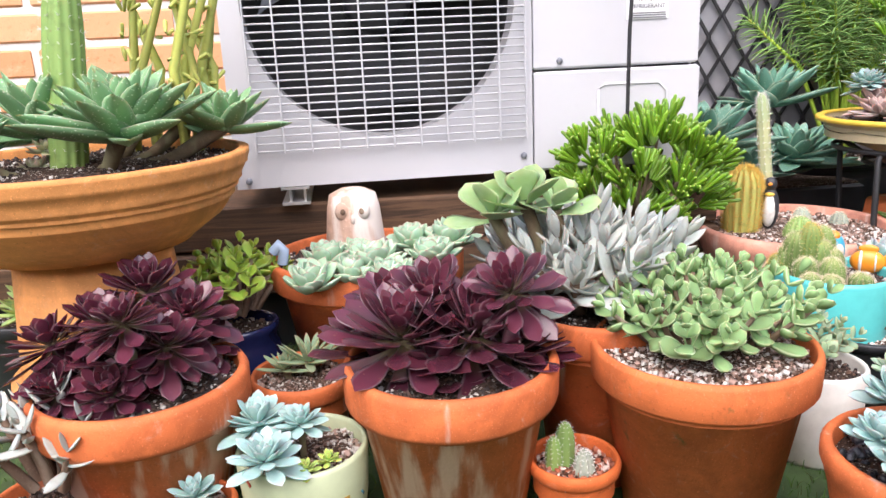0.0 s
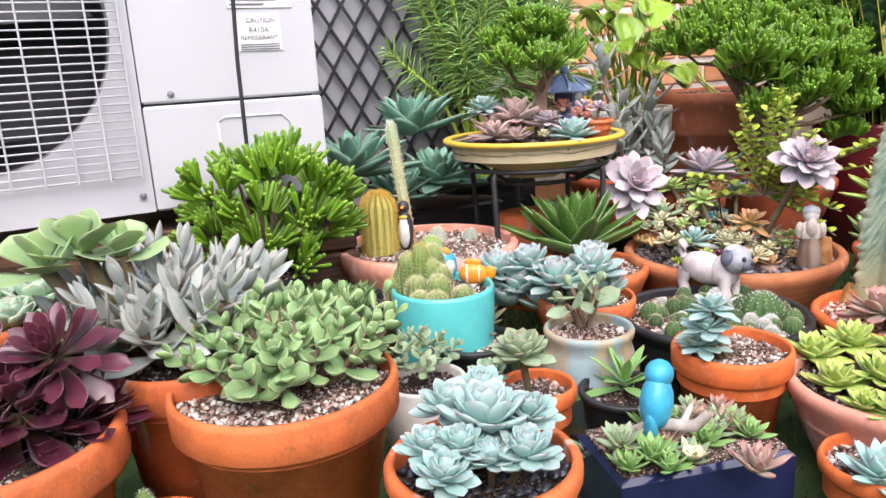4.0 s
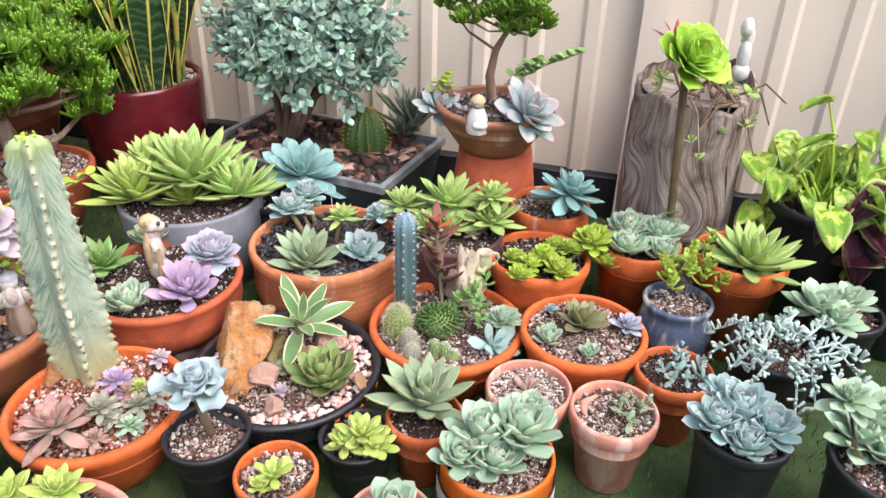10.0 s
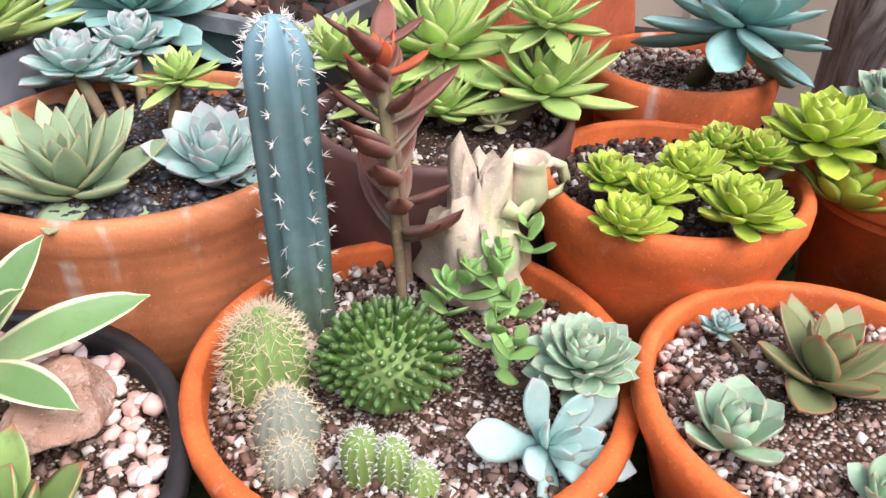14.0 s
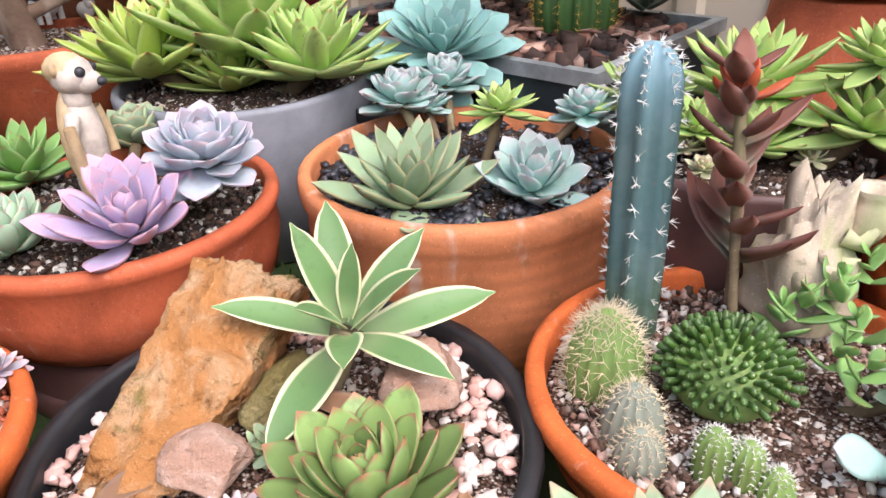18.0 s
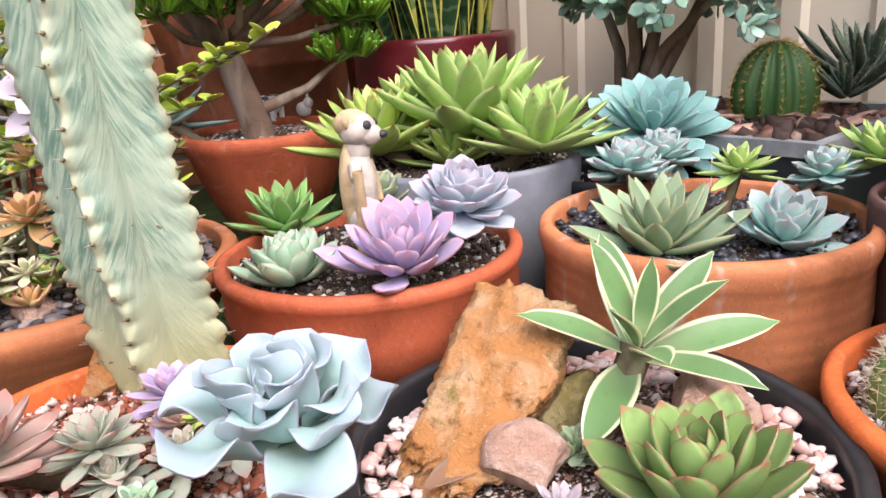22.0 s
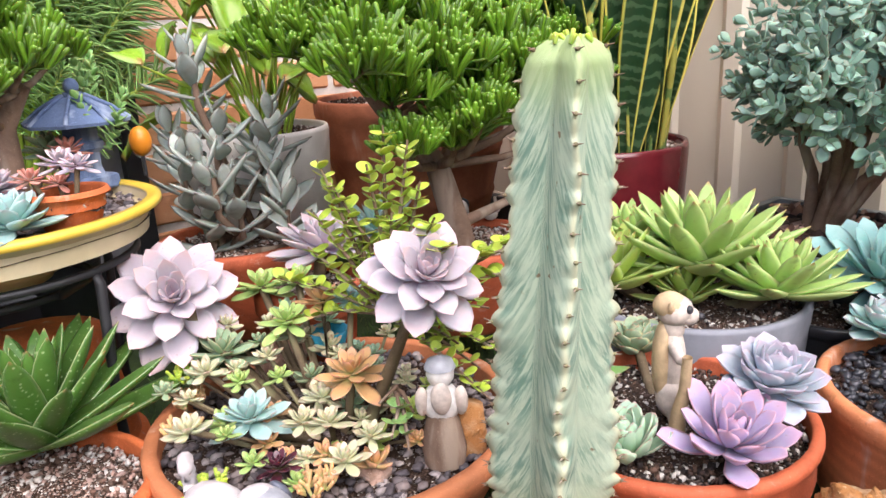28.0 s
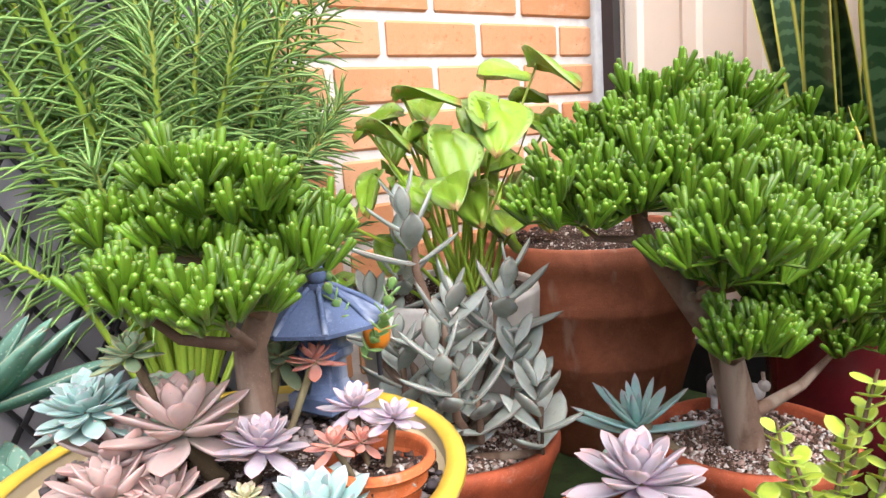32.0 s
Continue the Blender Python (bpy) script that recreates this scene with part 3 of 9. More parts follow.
def pot_profile(style, r, h, wall):
    """Outer face from the foot up, over the rim and down inside."""
    i = r - wall
    if style == "flower":
        band, foot = min(0.22 * h, 0.045), r * 0.66
        under = r * 0.9 - 0.002
        outer = [(0.001, 0), (foot * 0.9, 0), (foot, 0.004), (under, h - band), (r - 0.004, h - band + 0.002), (r - 0.001, h - band + 0.006), (r, h - 0.006), (r - 0.003, h)]
    elif style == "bowl":
        foot = r * 0.62
        outer = [(0.001, 0), (foot * 0.95, 0), (foot, 0.005), (r * 0.82, h * 0.4), (r * 0.95, h * 0.75), (r, h * 0.84), (r + 0.004, h * 0.9), (r + 0.004, h * 0.97), (r, h)]
    elif style == "drum":
        outer = [(0.001, 0), (r * 0.8, 0), (r * 0.84, 0.006), (r * 0.95, h * 0.25), (r * 0.99, h * 0.55), (r * 0.98, h * 0.8), (r + 0.001, h * 0.86), (r + 0.003, h * 0.92), (r + 0.002, h * 0.98), (r - 0.002, h)]
    elif style == "round":
        outer = [(0.001, 0), (r * 0.55, 0), (r * 0.72, 0.008), (r * 0.93, h * 0.3), (r * 1.0, h * 0.6), (r * 0.985, h * 0.85), (r * 1.0, h * 0.93), (r * 0.985, h)]
    elif style == "dish":
        outer = [(0.001, 0), (r * 0.3, 0), (r * 0.32, 0.008), (r * 0.6, h * 0.35), (r * 0.85, h * 0.68), (r * 0.97, h * 0.9), (r, h * 0.94), (r - 0.002, h)]
    elif style == "taper":
        outer = [(0.001, 0), (r * 0.7, 0), (r * 0.74, 0.004), (r * 0.93, h * 0.88), (r * 0.95, h * 0.9), (r, h * 0.91), (r + 0.001, h * 0.99), (r - 0.001, h)]
    elif style == "plain":
        outer = [(0.001, 0), (r * 0.8, 0), (r * 0.84, 0.005), (r * 0.95, h * 0.5), (r, h * 0.97), (r - 0.002, h)]
    elif style == "jar":
        outer = [(0.001, 0), (r * 0.75, 0), (r * 0.8, 0.006), (r * 1.06, h * 0.35), (r * 1.12, h * 0.6), (r * 0.98, h * 0.8), (r * 0.93, h * 0.86), (r * 1.0, h * 0.93), (r * 1.02, h * 0.97), (r * 0.98, h)]
    elif style == "planter":
        outer = [(0.001, 0), (r * 0.56, 0), (r * 0.58, 0.01), (r * 0.8, h * 0.45), (r * 0.82, h * 0.47), (r * 0.81, h * 0.5), (r * 0.9, h * 0.7), (r * 0.92, h * 0.72), (r * 0.91, h * 0.75), (r * 0.98, h * 0.9), (r, h * 0.93), (r, h * 0.99), (r - 0.004, h)]
    elif style == "ridged":
        outer = [(0.001, 0), (r * 0.6, 0), (r * 0.64, 0.008), (r * 0.8, h * 0.28), (r * 0.87, h * 0.46), (r * 0.885, h * 0.48), (r * 0.88, h * 0.51), (r * 0.925, h * 0.64), (r * 0.94, h * 0.66), (r * 0.935, h * 0.69), (r * 0.97, h * 0.82), (r * 0.985, h * 0.84), (r * 0.985, h * 0.87), (r, h * 0.95), (r, h * 0.99), (r - 0.004, h)]
    inner = [(i, h), (i - 0.001, h - 0.004), (i * 0.97, h - min(0.05, h * 0.45))]
    return outer + inner


def scatter(stock, rng, count, r, size, z, shape="chip", squash=1.0, dome=0.0):
    for _ in range(count):
        d, a = r * math.sqrt(rng.random()), rng.uniform(0, 6.283)
        s = size * rng.uniform(0.55, 1.3)
        p = (d * math.cos(a), d * math.sin(a) * squash, z + dome * (1 - (d / r) ** 2) + s * rng.uniform(0.0, 0.5))
        if shape == "chip":
            stock.add(*chip(rng, s), turned(rng, p))
        else:
            stock.add(*pebble(rng, s), turned(rng, p, False))


def planter(name, x, y, rim, r, style, mat, label, fill="mix", h=None, base=None, group="potted succulents", wall=None, low=0.018, seed=None, category="potted plant", count=1.0, plants=None):
    """A pot with its soil and top dressing, its rim at height rim. plants: how far what grows in it is set over. Returns the Empty."""
    h = h or rim
    if base is None and rim - h < 0.05:
        h = rim
    base = rim - h if base is None else base
    wall = wall or max(0.006, r * 0.06)
    rng = rand(seed if seed is not None else int(x * 977 + y * 3571 + 5000))
    ob = thing(name, (x, y, base), label, category, group, turn=rng.uniform(0, 360))
    part("pot", Stock().add(*lathe(pot_profile(style, r, h, wall))), mat, ob)
    if mat is terracotta_limed:
        band = min(0.22 * h, 0.045)
        part("rim", Stock().add(*lathe([(r - 0.006, h - band - 0.001), (r - 0.001, h - band - 0.001), (r + 0.0015, h - band + 0.006), (r + 0.0022, h - 0.006), (r - 0.002, h + 0.0015), (r - wall - 0.001, h + 0.0015), (r - wall - 0.002, h - 0.006)])), terracotta, ob)
    if plants:
        SET_OVER.append((ob, plants))
    i, z = r - wall - 0.001, h - low
    rows = [(i * 1.0, z - 0.004), (i * 0.85, z + 0.001), (i * 0.6, z + 0.004), (i * 0.3, z + 0.006), (0.001, z + 0.006)]
    v, f, t = lathe(rows, 32)
    v = v + rng.standard_normal(v.shape) * np.array([0, 0, 0.0018])
    part("soil", Stock().add(v, f[:, ::-1], t), {"mix": gritty_soil, "white": pale_soil, "pink": gritty_soil, "red": red_soil}.get(fill, dark_soil), ob)
    SOIL[ob.name] = base + z
    kinds = {"mix": (mix_chips, 0.0027, "chip", 1.0), "dark": (dark_chips, 0.0026, "chip", 0.9), "pink": (pink_chips, 0.006, "pebble", 1.2), "red": (red_chips, 0.003, "chip", 1.1),
             "black": (black_pebbles, 0.006, "pebble", 1.2), "slate": (slate_chips, 0.006, "pebble", 1.1), "white": (white_chips, 0.0026, "chip", 1.0)}
    if fill in kinds:
        m, size, shape, dense = kinds[fill]
        s = Stock()
        k = int(min(2600, dense * count * 0.9 * (i / size) ** 2))
        if fill == "pink":
            for _ in range(330):
                a, d = rng.uniform(0, 6.283), i * rng.uniform(0.76, 0.97)
                s.add(*pebble(rng, size * rng.uniform(0.7, 1.3)), turned(rng, (d * math.cos(a), d * math.sin(a), z + 0.006), False))
            e = Stock()
            scatter(e, rng, 1200, i * 0.8, 0.003, z + 0.003, "chip")
            part("soil_grit", e, mix_chips, ob)["kind"] = "stuff"
        else:
            scatter(s, rng, k, i * 0.97, size, z + 0.003, shape)
        part("gravel", s, m, ob, {"mix": "pale and dark gritty potting chips", "pink": "pale pink pebbles", "black": "smooth black pebbles", "red": "red gravel"}.get(fill, ""))["kind"] = "stuff"
    return ob


# ---- plants ----
GOLD = 2.39996


def rosette(parent, x, y, z, R, mat, n=30, L=1.0, W=0.45, T=0.12, peak=0.66, base=0.35, point=1.0, cup=0.3, bend=0.6, rise=(0.15, 1.35), tilt=(0, 0), split=False, seed=0, label="", name="rosette", keel=0.0, inner=0.25, wob=0.12, stem=0.0, stem_mat=None, m=8, rows=8, sink=1.0, wavy=0.0):
    """Leaves in a spiral round a crown at (x, y, z), R wide at most; the outermost lie at rise[0], the innermost stand at rise[1]."""
    rng = rand(seed + int(x * 1000) * 7 + int(y * 1000) * 13)
    R *= 1.06
    soil = SOIL.get(parent.name, -1.0)
    z = max(z - 0.32 * R * sink, soil - 0.15 * R)
    gap = max(0.0, z - soil) if soil > -0.5 else 0.0
    low = rise[0] - min(0.6, 0.75 * gap / R)
    n = int(n * (1.2 if gap < 0.2 * R else 1.45))
    if gap > 0.15 * R and not stem:
        stem = gap
    if stem:
        stem = max(stem, gap) + 0.012 if soil > -0.5 else stem
    origin = parent.matrix_basis.inverted() @ Matrix.Translation((x, y, z)) @ pose(0, 0, 0, tilt[0] + rng.uniform(-6, 6), tilt[1] + rng.uniform(-6, 6), 0) @ Matrix.Rotation(rng.uniform(0, 6.28), 4, "Z")
    heart, outer = Stock(), []
    shapes = {}
    split = split and R > 0.034
    for k in range(n):
        s = (k + 0.5) / n
        size = R * L * (inner + (1 - inner) * s**0.6) * rng.uniform(1 - wob * 0.7, 1 + wob * 0.5)
        up = rise[1] + (low - rise[1]) * s**1.05 + rng.uniform(-wob, wob)
        a = k * GOLD + rng.uniform(-wob, wob)
        m4 = Matrix.Rotation(a, 4, "Z") @ Matrix.Translation((0, R * 0.03 + R * 0.05 * s, R * 0.24 * (1 - s))) @ Matrix.Rotation(up, 4, "X") @ Matrix.Rotation(rng.uniform(-0.14, 0.14), 4, "Y")
        if split and k >= 4:
            key = int(s * 5)
            if key not in shapes:
                q = R * L * (inner + (1 - inner) * ((key + 0.5) / 5) ** 0.6)
                v, f, t = leaf(q, q * W, q * T, peak, base, point, cup, bend, rows, m, keel)
                if wavy:
                    v[:, 2] += wavy * q * np.abs(v[:, 0]) / (q * W / 2) * np.sin(v[:, 1] / q * 9 + np.sign(v[:, 0]) * 1.3 + key)
                shapes[key] = (q, Stock().add(v, f, t).mesh("leaf", mat))
            q, me = shapes[key]
            outer.append((me, m4 @ Matrix.Scale(size / q, 4)))
        else:
            heart.add(*leaf(size, size * W, size * T, peak, base, point, cup, bend, rows, m, keel), m4)
    ob = part(name, heart, mat, parent, label, at=origin)
    if not split:
        ob["kind"] = "stuff"
    for me, m4 in outer:
        part("leaf", me, mat, ob, at=m4)
    if stem:
        c = parent.matrix_basis.translation
        foot = (parent.matrix_basis @ origin).inverted() @ Vector((x + (c.x - x) * 0.75, y + (c.y - y) * 0.75, z - stem))
        part("stem", Stock().add(*tube([tuple(foot), tuple(foot * 0.5 + Vector((0, 0, -stem * 0.12))), (0, 0, 0.15 * R)], [min(0.011, R * 0.12), min(0.01, R * 0.11), min(0.012, R * 0.13)])), stem_mat or stalk_mat, ob)
    return ob


def sprig(stock, rng, p, way, length, leaf_size, W=0.5, T=0.22, pairs=5, peak=0.6, base=0.3, cup=0.15, bend=0.3, point=1.0, spread=0.9, crown=True, n=6, m=6, grow=0.5):
    """A shoot with leaves in crossed pairs from p along way."""
    q = Vector(way).to_track_quat("Z", "Y").to_matrix().to_4x4()
    spin = rng.uniform(0, 3.14)
    for k in range(pairs):
        s = k / max(1, pairs - 1)
        for side in (0, math.pi):
            size = leaf_size * (1 - grow * s) * rng.uniform(0.8, 1.15)
            lift = spread * (0.35 + 0.75 * s) + rng.uniform(-0.12, 0.12)
            m4 = Matrix.Translation(p) @ q @ Matrix.Translation((0, 0, length * s)) @ Matrix.Rotation(spin + k * 1.5708 + side + rng.uniform(-0.2, 0.2), 4, "Z") @ Matrix.Rotation(lift, 4, "X")
            stock.add(*leaf(size, size * W, size * T, peak, base, point, cup, bend, n, m), m4)


def fingers(stock, rng, p, way, count, length, radius, spread=0.7):
    """A tuft of blunt finger-shaped leaves."""
    q = Vector(way).to_track_quat("Z", "Y").to_matrix().to_4x4()
    for k in range(count):
        a, tip = rng.uniform(0, 6.283), spread * math.sqrt(rng.random())
        ln = length * rng.uniform(0.7, 1.2)
        d = Vector((math.sin(tip) * math.cos(a), math.sin(tip) * math.sin(a), math.cos(tip)))
        o = Vector((d.x, d.y, 0)) * radius * 2
        pts = [o, o + d * ln * 0.5, o + d * ln * 0.92 + Vector((0, 0, ln * 0.03)), o + d * ln * 0.98 + Vector((0, 0, ln * 0.035)), o + d * ln + Vector((0, 0, ln * 0.036))]
        v, f, t = tube([tuple(c) for c in pts], [radius * 0.7, radius, radius * 1.05, radius * 0.7, radius * 0.04], 6)
        stock.add(v, f, t, Matrix.Translation(p) @ q)


def ribbed(r, h, ribs, depth, rows=20, round_top=0.5, foot=0.9, per=4):
    """A ribbed cactus body standing on its foot, with a domed top."""
    m = ribs * per
    nb = max(3, int(rows * (1 - round_top) * 0.7))
    ang = np.linspace(0, math.pi / 2 * 0.985, rows - nb)
    s = np.concatenate([np.linspace(0, 1 - round_top, nb, endpoint=False), (1 - round_top) + round_top * np.sin(ang)])
    rr = r * np.concatenate([np.ones(nb), np.cos(ang)]) * (foot + (1 - foot) * np.clip(s * 3, 0, 1) ** 0.6)
    zz = h * s
    a = np.arange(m) / m * 2 * np.pi
    wave = 1 - depth * (0.5 - 0.5 * np.cos(a * ribs))
    v = np.stack([rr[:, None] * wave * np.cos(a), rr[:, None] * wave * np.sin(a), np.broadcast_to(zz[:, None], (rows, m))], -1)
    t = np.stack([np.broadcast_to(0.5 * np.ones(m), (rows, m)), np.broadcast_to(s[:, None], (rows, m))], -1)
    return v.reshape(-1, 3), sheet(rows, m), t.reshape(-1, 2), rr, zz


def spines(stock, rng, rr, zz, ribs, per_rib, length, width=0.0004, bunch=5, lift=0.3):
    """Bunches of needles along the ribs."""
    for k in range(ribs):
        a = k / ribs * 6.2832
        for j in range(per_rib):
            q = (j + 0.6) / per_rib * (len(rr) - 2)
            i = int(q)
            r, z = rr[i] + (rr[i + 1] - rr[i]) * (q - i), zz[i] + (zz[i + 1] - zz[i]) * (q - i)
            p = Vector((r * math.cos(a), r * math.sin(a), z))
            for _ in range(bunch):
                d = Vector((math.cos(a), math.sin(a), lift)) + Vector(rng.uniform(-0.9, 0.9, 3))
                e = p + d.normalized() * length * rng.uniform(0.6, 1.2)
                stock.add(*tube([tuple(p), tuple(e)], [width, width * 0.3], 3))


def cactus(parent, x, y, z, r, h, ribs, mat, depth=0.2, spine=None, length=0.006, per_rib=9, bunch=4, round_top=0.5, tilt=(0, 0), name="cactus", label="", seed=0, foot=0.9, width=0.00028):
    rng = rand(seed + int(x * 1000) + int(y * 1000) * 3)
    soil = SOIL.get(parent.name, -1.0)
    if 0 < z - soil < 0.2:
        h, z = h + z - soil + 0.004, soil - 0.004
    v, f, t, rr, zz = ribbed(r, h, ribs, depth, round_top=round_top, foot=foot)
    at = parent.matrix_basis.inverted() @ Matrix.Translation((x, y, z)) @ pose(0, 0, 0, tilt[0], tilt[1], rng.uniform(0, 360))
    ob = part(name, Stock().add(v, f, t), mat, parent, label, at=at)
    if spine:
        s = Stock()
        spines(s, rng, rr, zz, ribs, per_rib, length, width, bunch)
        part("spine_cover", s, spine, ob)["kind"] = "stuff"
    return ob


def place_in(parent, x, y, z, turn=0.0):
    return parent.matrix_basis.inverted() @ pose(x, y, z, 0, 0, turn)


def clump(parent, name, x, y, z, spots, make, mat, label="", seed=0):
    """One leafy mass of several shoots: make(stock, rng, place) adds each shoot."""
    rng, s = rand(seed), Stock()
    for p in spots:
        make(s, rng, p)
    return part(name, s, mat, parent, label, at=place_in(parent, x, y, z))


def ring_spots(rng, count, r, dome=0.0, squash=1.0):
    out = []
    for k in range(count):
        d = r * math.sqrt((k + 0.5) / count)
        a = k * GOLD + rng.uniform(-0.3, 0.3)
        out.append(Vector((d * math.cos(a), d * math.sin(a) * squash, dome * (1 - (d / r) ** 2))))
    return out


def shrub(parent, x, y, z, r, height, mat, shoots=14, leaf_size=0.03, pairs=5, length=0.05, W=0.5, T=0.22, name="foliage", label="", seed=0, lean=0.8, stems=True, stem_mat=None, **kw):
    """A low bush: shoots that rise from the soil and spread, each with crossed pairs of leaves."""
    rng = rand(seed + int(x * 1000) + int(y * 1000) * 3)
    s, st = Stock(), Stock()
    for p in ring_spots(rng, shoots, r, 0):
        out = Vector((p.x, p.y, 0)) / max(r, 1e-6)
        top = Vector((p.x, p.y, height * (1 - 0.55 * out.length**2) * rng.uniform(0.75, 1.1)))
        way = Vector((out.x * lean + rng.uniform(-0.15, 0.15), out.y * lean + rng.uniform(-0.15, 0.15), 1))
        sprig(s, rng, tuple(top), way, length * rng.uniform(0.7, 1.15), leaf_size, W, T, pairs, **kw)
        st.add(*tube([(p.x * 0.5, p.y * 0.5, -0.01), (p.x * 0.8, p.y * 0.8, top.z * 0.5), tuple(top + way.normalized() * length * 0.6)], [leaf_size * 0.13, leaf_size * 0.12, leaf_size * 0.08], 5))
    ob = part(name, s, mat, parent, label, at=place_in(parent, x, y, z))
    if stems:
        part("stem_tangle", st, stem_mat or bark_mat, parent, at=place_in(parent, x, y, z))["kind"] = "stuff"
    return ob


def branching(rng, p, way, length, radius, levels, stock, tips, split=3, spread=0.7, shrink=0.68, up=0.15):
    """Limbs that fork; the ends go into tips."""
    way = Vector(way).normalized()
    bend = Vector(rng.uniform(-0.25, 0.25, 3)) + Vector((0, 0, up))
    mid = Vector(p) + way * length * 0.5
    end = mid + (way + bend).normalized() * length * 0.5
    stock.add(*tube([tuple(p), tuple(mid), tuple(end)], [radius, radius * 0.85, radius * 0.72], 8))
    if levels == 0:
        tips.append((end, (way + bend).normalized()))
        return
    a0 = rng.uniform(0, 6.28)
    for k in range(split):
        q = (way + bend).to_track_quat("Z", "Y").to_matrix()
        a = a0 + k * 6.283 / split + rng.uniform(-0.4, 0.4)
        d = q @ Vector((math.sin(spread) * math.cos(a), math.sin(spread) * math.sin(a), math.cos(spread)))
        branching(rng, end, d, length * shrink * rng.uniform(0.8, 1.2), radius * 0.66, levels - 1, stock, tips, split, spread, shrink, up)

# ---- setting ----
WALL_Y, FENCE_X = 1.97, 2.28
turf_mat = stone_mat("turf", [(0.055, 0.12, 0.022), (0.08, 0.16, 0.032), (0.09, 0.17, 0.045), (0.13, 0.16, 0.06)], 0.9)
turf_base = plain_mat("turf_base", (0.035, 0.065, 0.018), 0.95, 0.35)
mortar_mat = plain_mat("mortar", (0.68, 0.65, 0.6), 0.9, 0.12, scale=30, bump=0.4)
steel_cream = plain_mat("cream_steel", (0.74, 0.66, 0.54), 0.4, 0.03, scale=3, bump=0.0)
paint_white = plain_mat("white_paint", (0.5, 0.5, 0.52), 0.35, 0.02, scale=4, bump=0.0)
sleeper_mat = plain_mat("black_sleeper", (0.016, 0.016, 0.018), 0.6, 0.3)
screen_mat = plain_mat("grey_screen", (0.3, 0.3, 0.32), 0.6, 0.05, scale=8)


def brick_mat():
    m, n, l, b = shader("brick", 0.85, 0.0, 0.2)
    rnd = n.new("ShaderNodeObjectInfo").outputs["Random"]
    tc = n.new("ShaderNodeTexCoord").outputs["Object"]
    col = mixer(n, l, (0.55, 0.25, 0.115), (0.68, 0.37, 0.2), rnd)
    st = n.new("ShaderNodeMapping")
    st.inputs["Scale"].default_value = (7, 7, 14)
    l.new(tc, st.inputs[0])
    fine = grain(n, l, 1.0, 6, 0.7, st.outputs[0], 0.5)
    col = mixer(n, l, col, (0.7, 0.46, 0.3), ramp(n, l, fine, 0.5, 0.8))
    col = mixer(n, l, col, (0.46, 0.16, 0.06), ramp(n, l, grain(n, l, 45, 5, 0.6, tc), 0.55, 0.8))
    col = mixer(n, l, col, (0.2, 0.08, 0.05), ramp(n, l, grain(n, l, 190, 2, 0.5, tc), 0.68, 0.76))
    l.new(col, b.inputs["Base Color"])
    bumped(n, l, b, grain(n, l, 90, 5, 0.7, tc), 0.5, 0.002)
    return m


def wood_mat(name, dark, light, grain_scale=(3, 3, 60)):
    m, n, l, b = shader(name, 0.7, 0.0, 0.3)
    mp = n.new("ShaderNodeMapping")
    mp.inputs["Scale"].default_value = grain_scale
    l.new(n.new("ShaderNodeTexCoord").outputs["Object"], mp.inputs[0])
    g = grain(n, l, 1.0, 8, 0.7, mp.outputs[0], 1.2)
    l.new(mixer(n, l, dark, light, ramp(n, l, g, 0.35, 0.68)), b.inputs["Base Color"])
    bumped(n, l, b, g, 0.5, 0.002)
    return m


brick_m = brick_mat()
timber_m = wood_mat("timber", (0.035, 0.02, 0.012), (0.12, 0.065, 0.035))

# ground: one sheet of artificial turf that runs on to the horizon
_g = Stock()
_g.add([(-400, -400, 0), (400, -400, 0), (400, 400, 0), (-400, 400, 0)], [[0, 1, 2, 3]], np.zeros((4, 2)))
solid("ground", _g, turf_base, "green artificial turf under the pots", "lawn", kind="structure")

# house wall in brick, with the security door between
_w = Stock()
for _x0, _x1 in ((-3.0, 0.62), (1.42, FENCE_X + 0.02)):
    _w.add(*block(_x0, WALL_Y + 0.012, 0, _x1, WALL_Y + 0.22, 2.6))
_w.add(*block(0.62, WALL_Y + 0.014, 2.1, 1.42, WALL_Y + 0.22, 2.6))
wall_house = solid("wall_house", _w, mortar_mat, "house wall of orange bricks with pale mortar", "brick wall", kind="structure", smooth=False)


# cream steel fence: ribbed panels between posts on a black sleeper
def fence_sheet(y0, y1, z0, z1, pitch=0.14, depth=0.009):
    pts, y = [], y0
    while y < y1:
        pts += [(y, 0), (y + pitch * 0.62, 0), (y + pitch * 0.7, depth), (y + pitch * 0.92, depth)]
        y += pitch
    pts = [p for p in pts if p[0] < y1] + [(y1, 0)]
    v = [(-d, yy, z) for z in (z0, z1) for yy, d in pts]
    return np.array(v), sheet(2, len(pts), False), np.zeros((len(v), 2))


fence = thing("fence", (FENCE_X, 1.96, 0), "cream ribbed steel fence on a black sleeper", "fence", kind="structure", turn=7.4)
for _y0, _y1 in ((-1.87, -0.01), (-4.4, -1.93)):
    part("panel", Stock().add(*fence_sheet(_y0, _y1, 0.1, 1.9)), steel_cream, fence, smooth=False)
    part("sleeper", Stock().add(*block(-0.03, _y0, 0, 0.03, _y1, 0.12, 0.004)), sleeper_mat, fence, "black plinth board", smooth=False)
part("post", Stock().add(*block(-0.045, -1.93, 0, 0.03, -1.87, 1.95, 0.004)), steel_cream, fence, smooth=False)
part("corner_post", Stock().add(*block(-0.05, -0.055, 0.0, -0.02, -0.025, 2.4, 0.004)), black_iron, fence, "black square corner post", smooth=False)
_b = Stock()
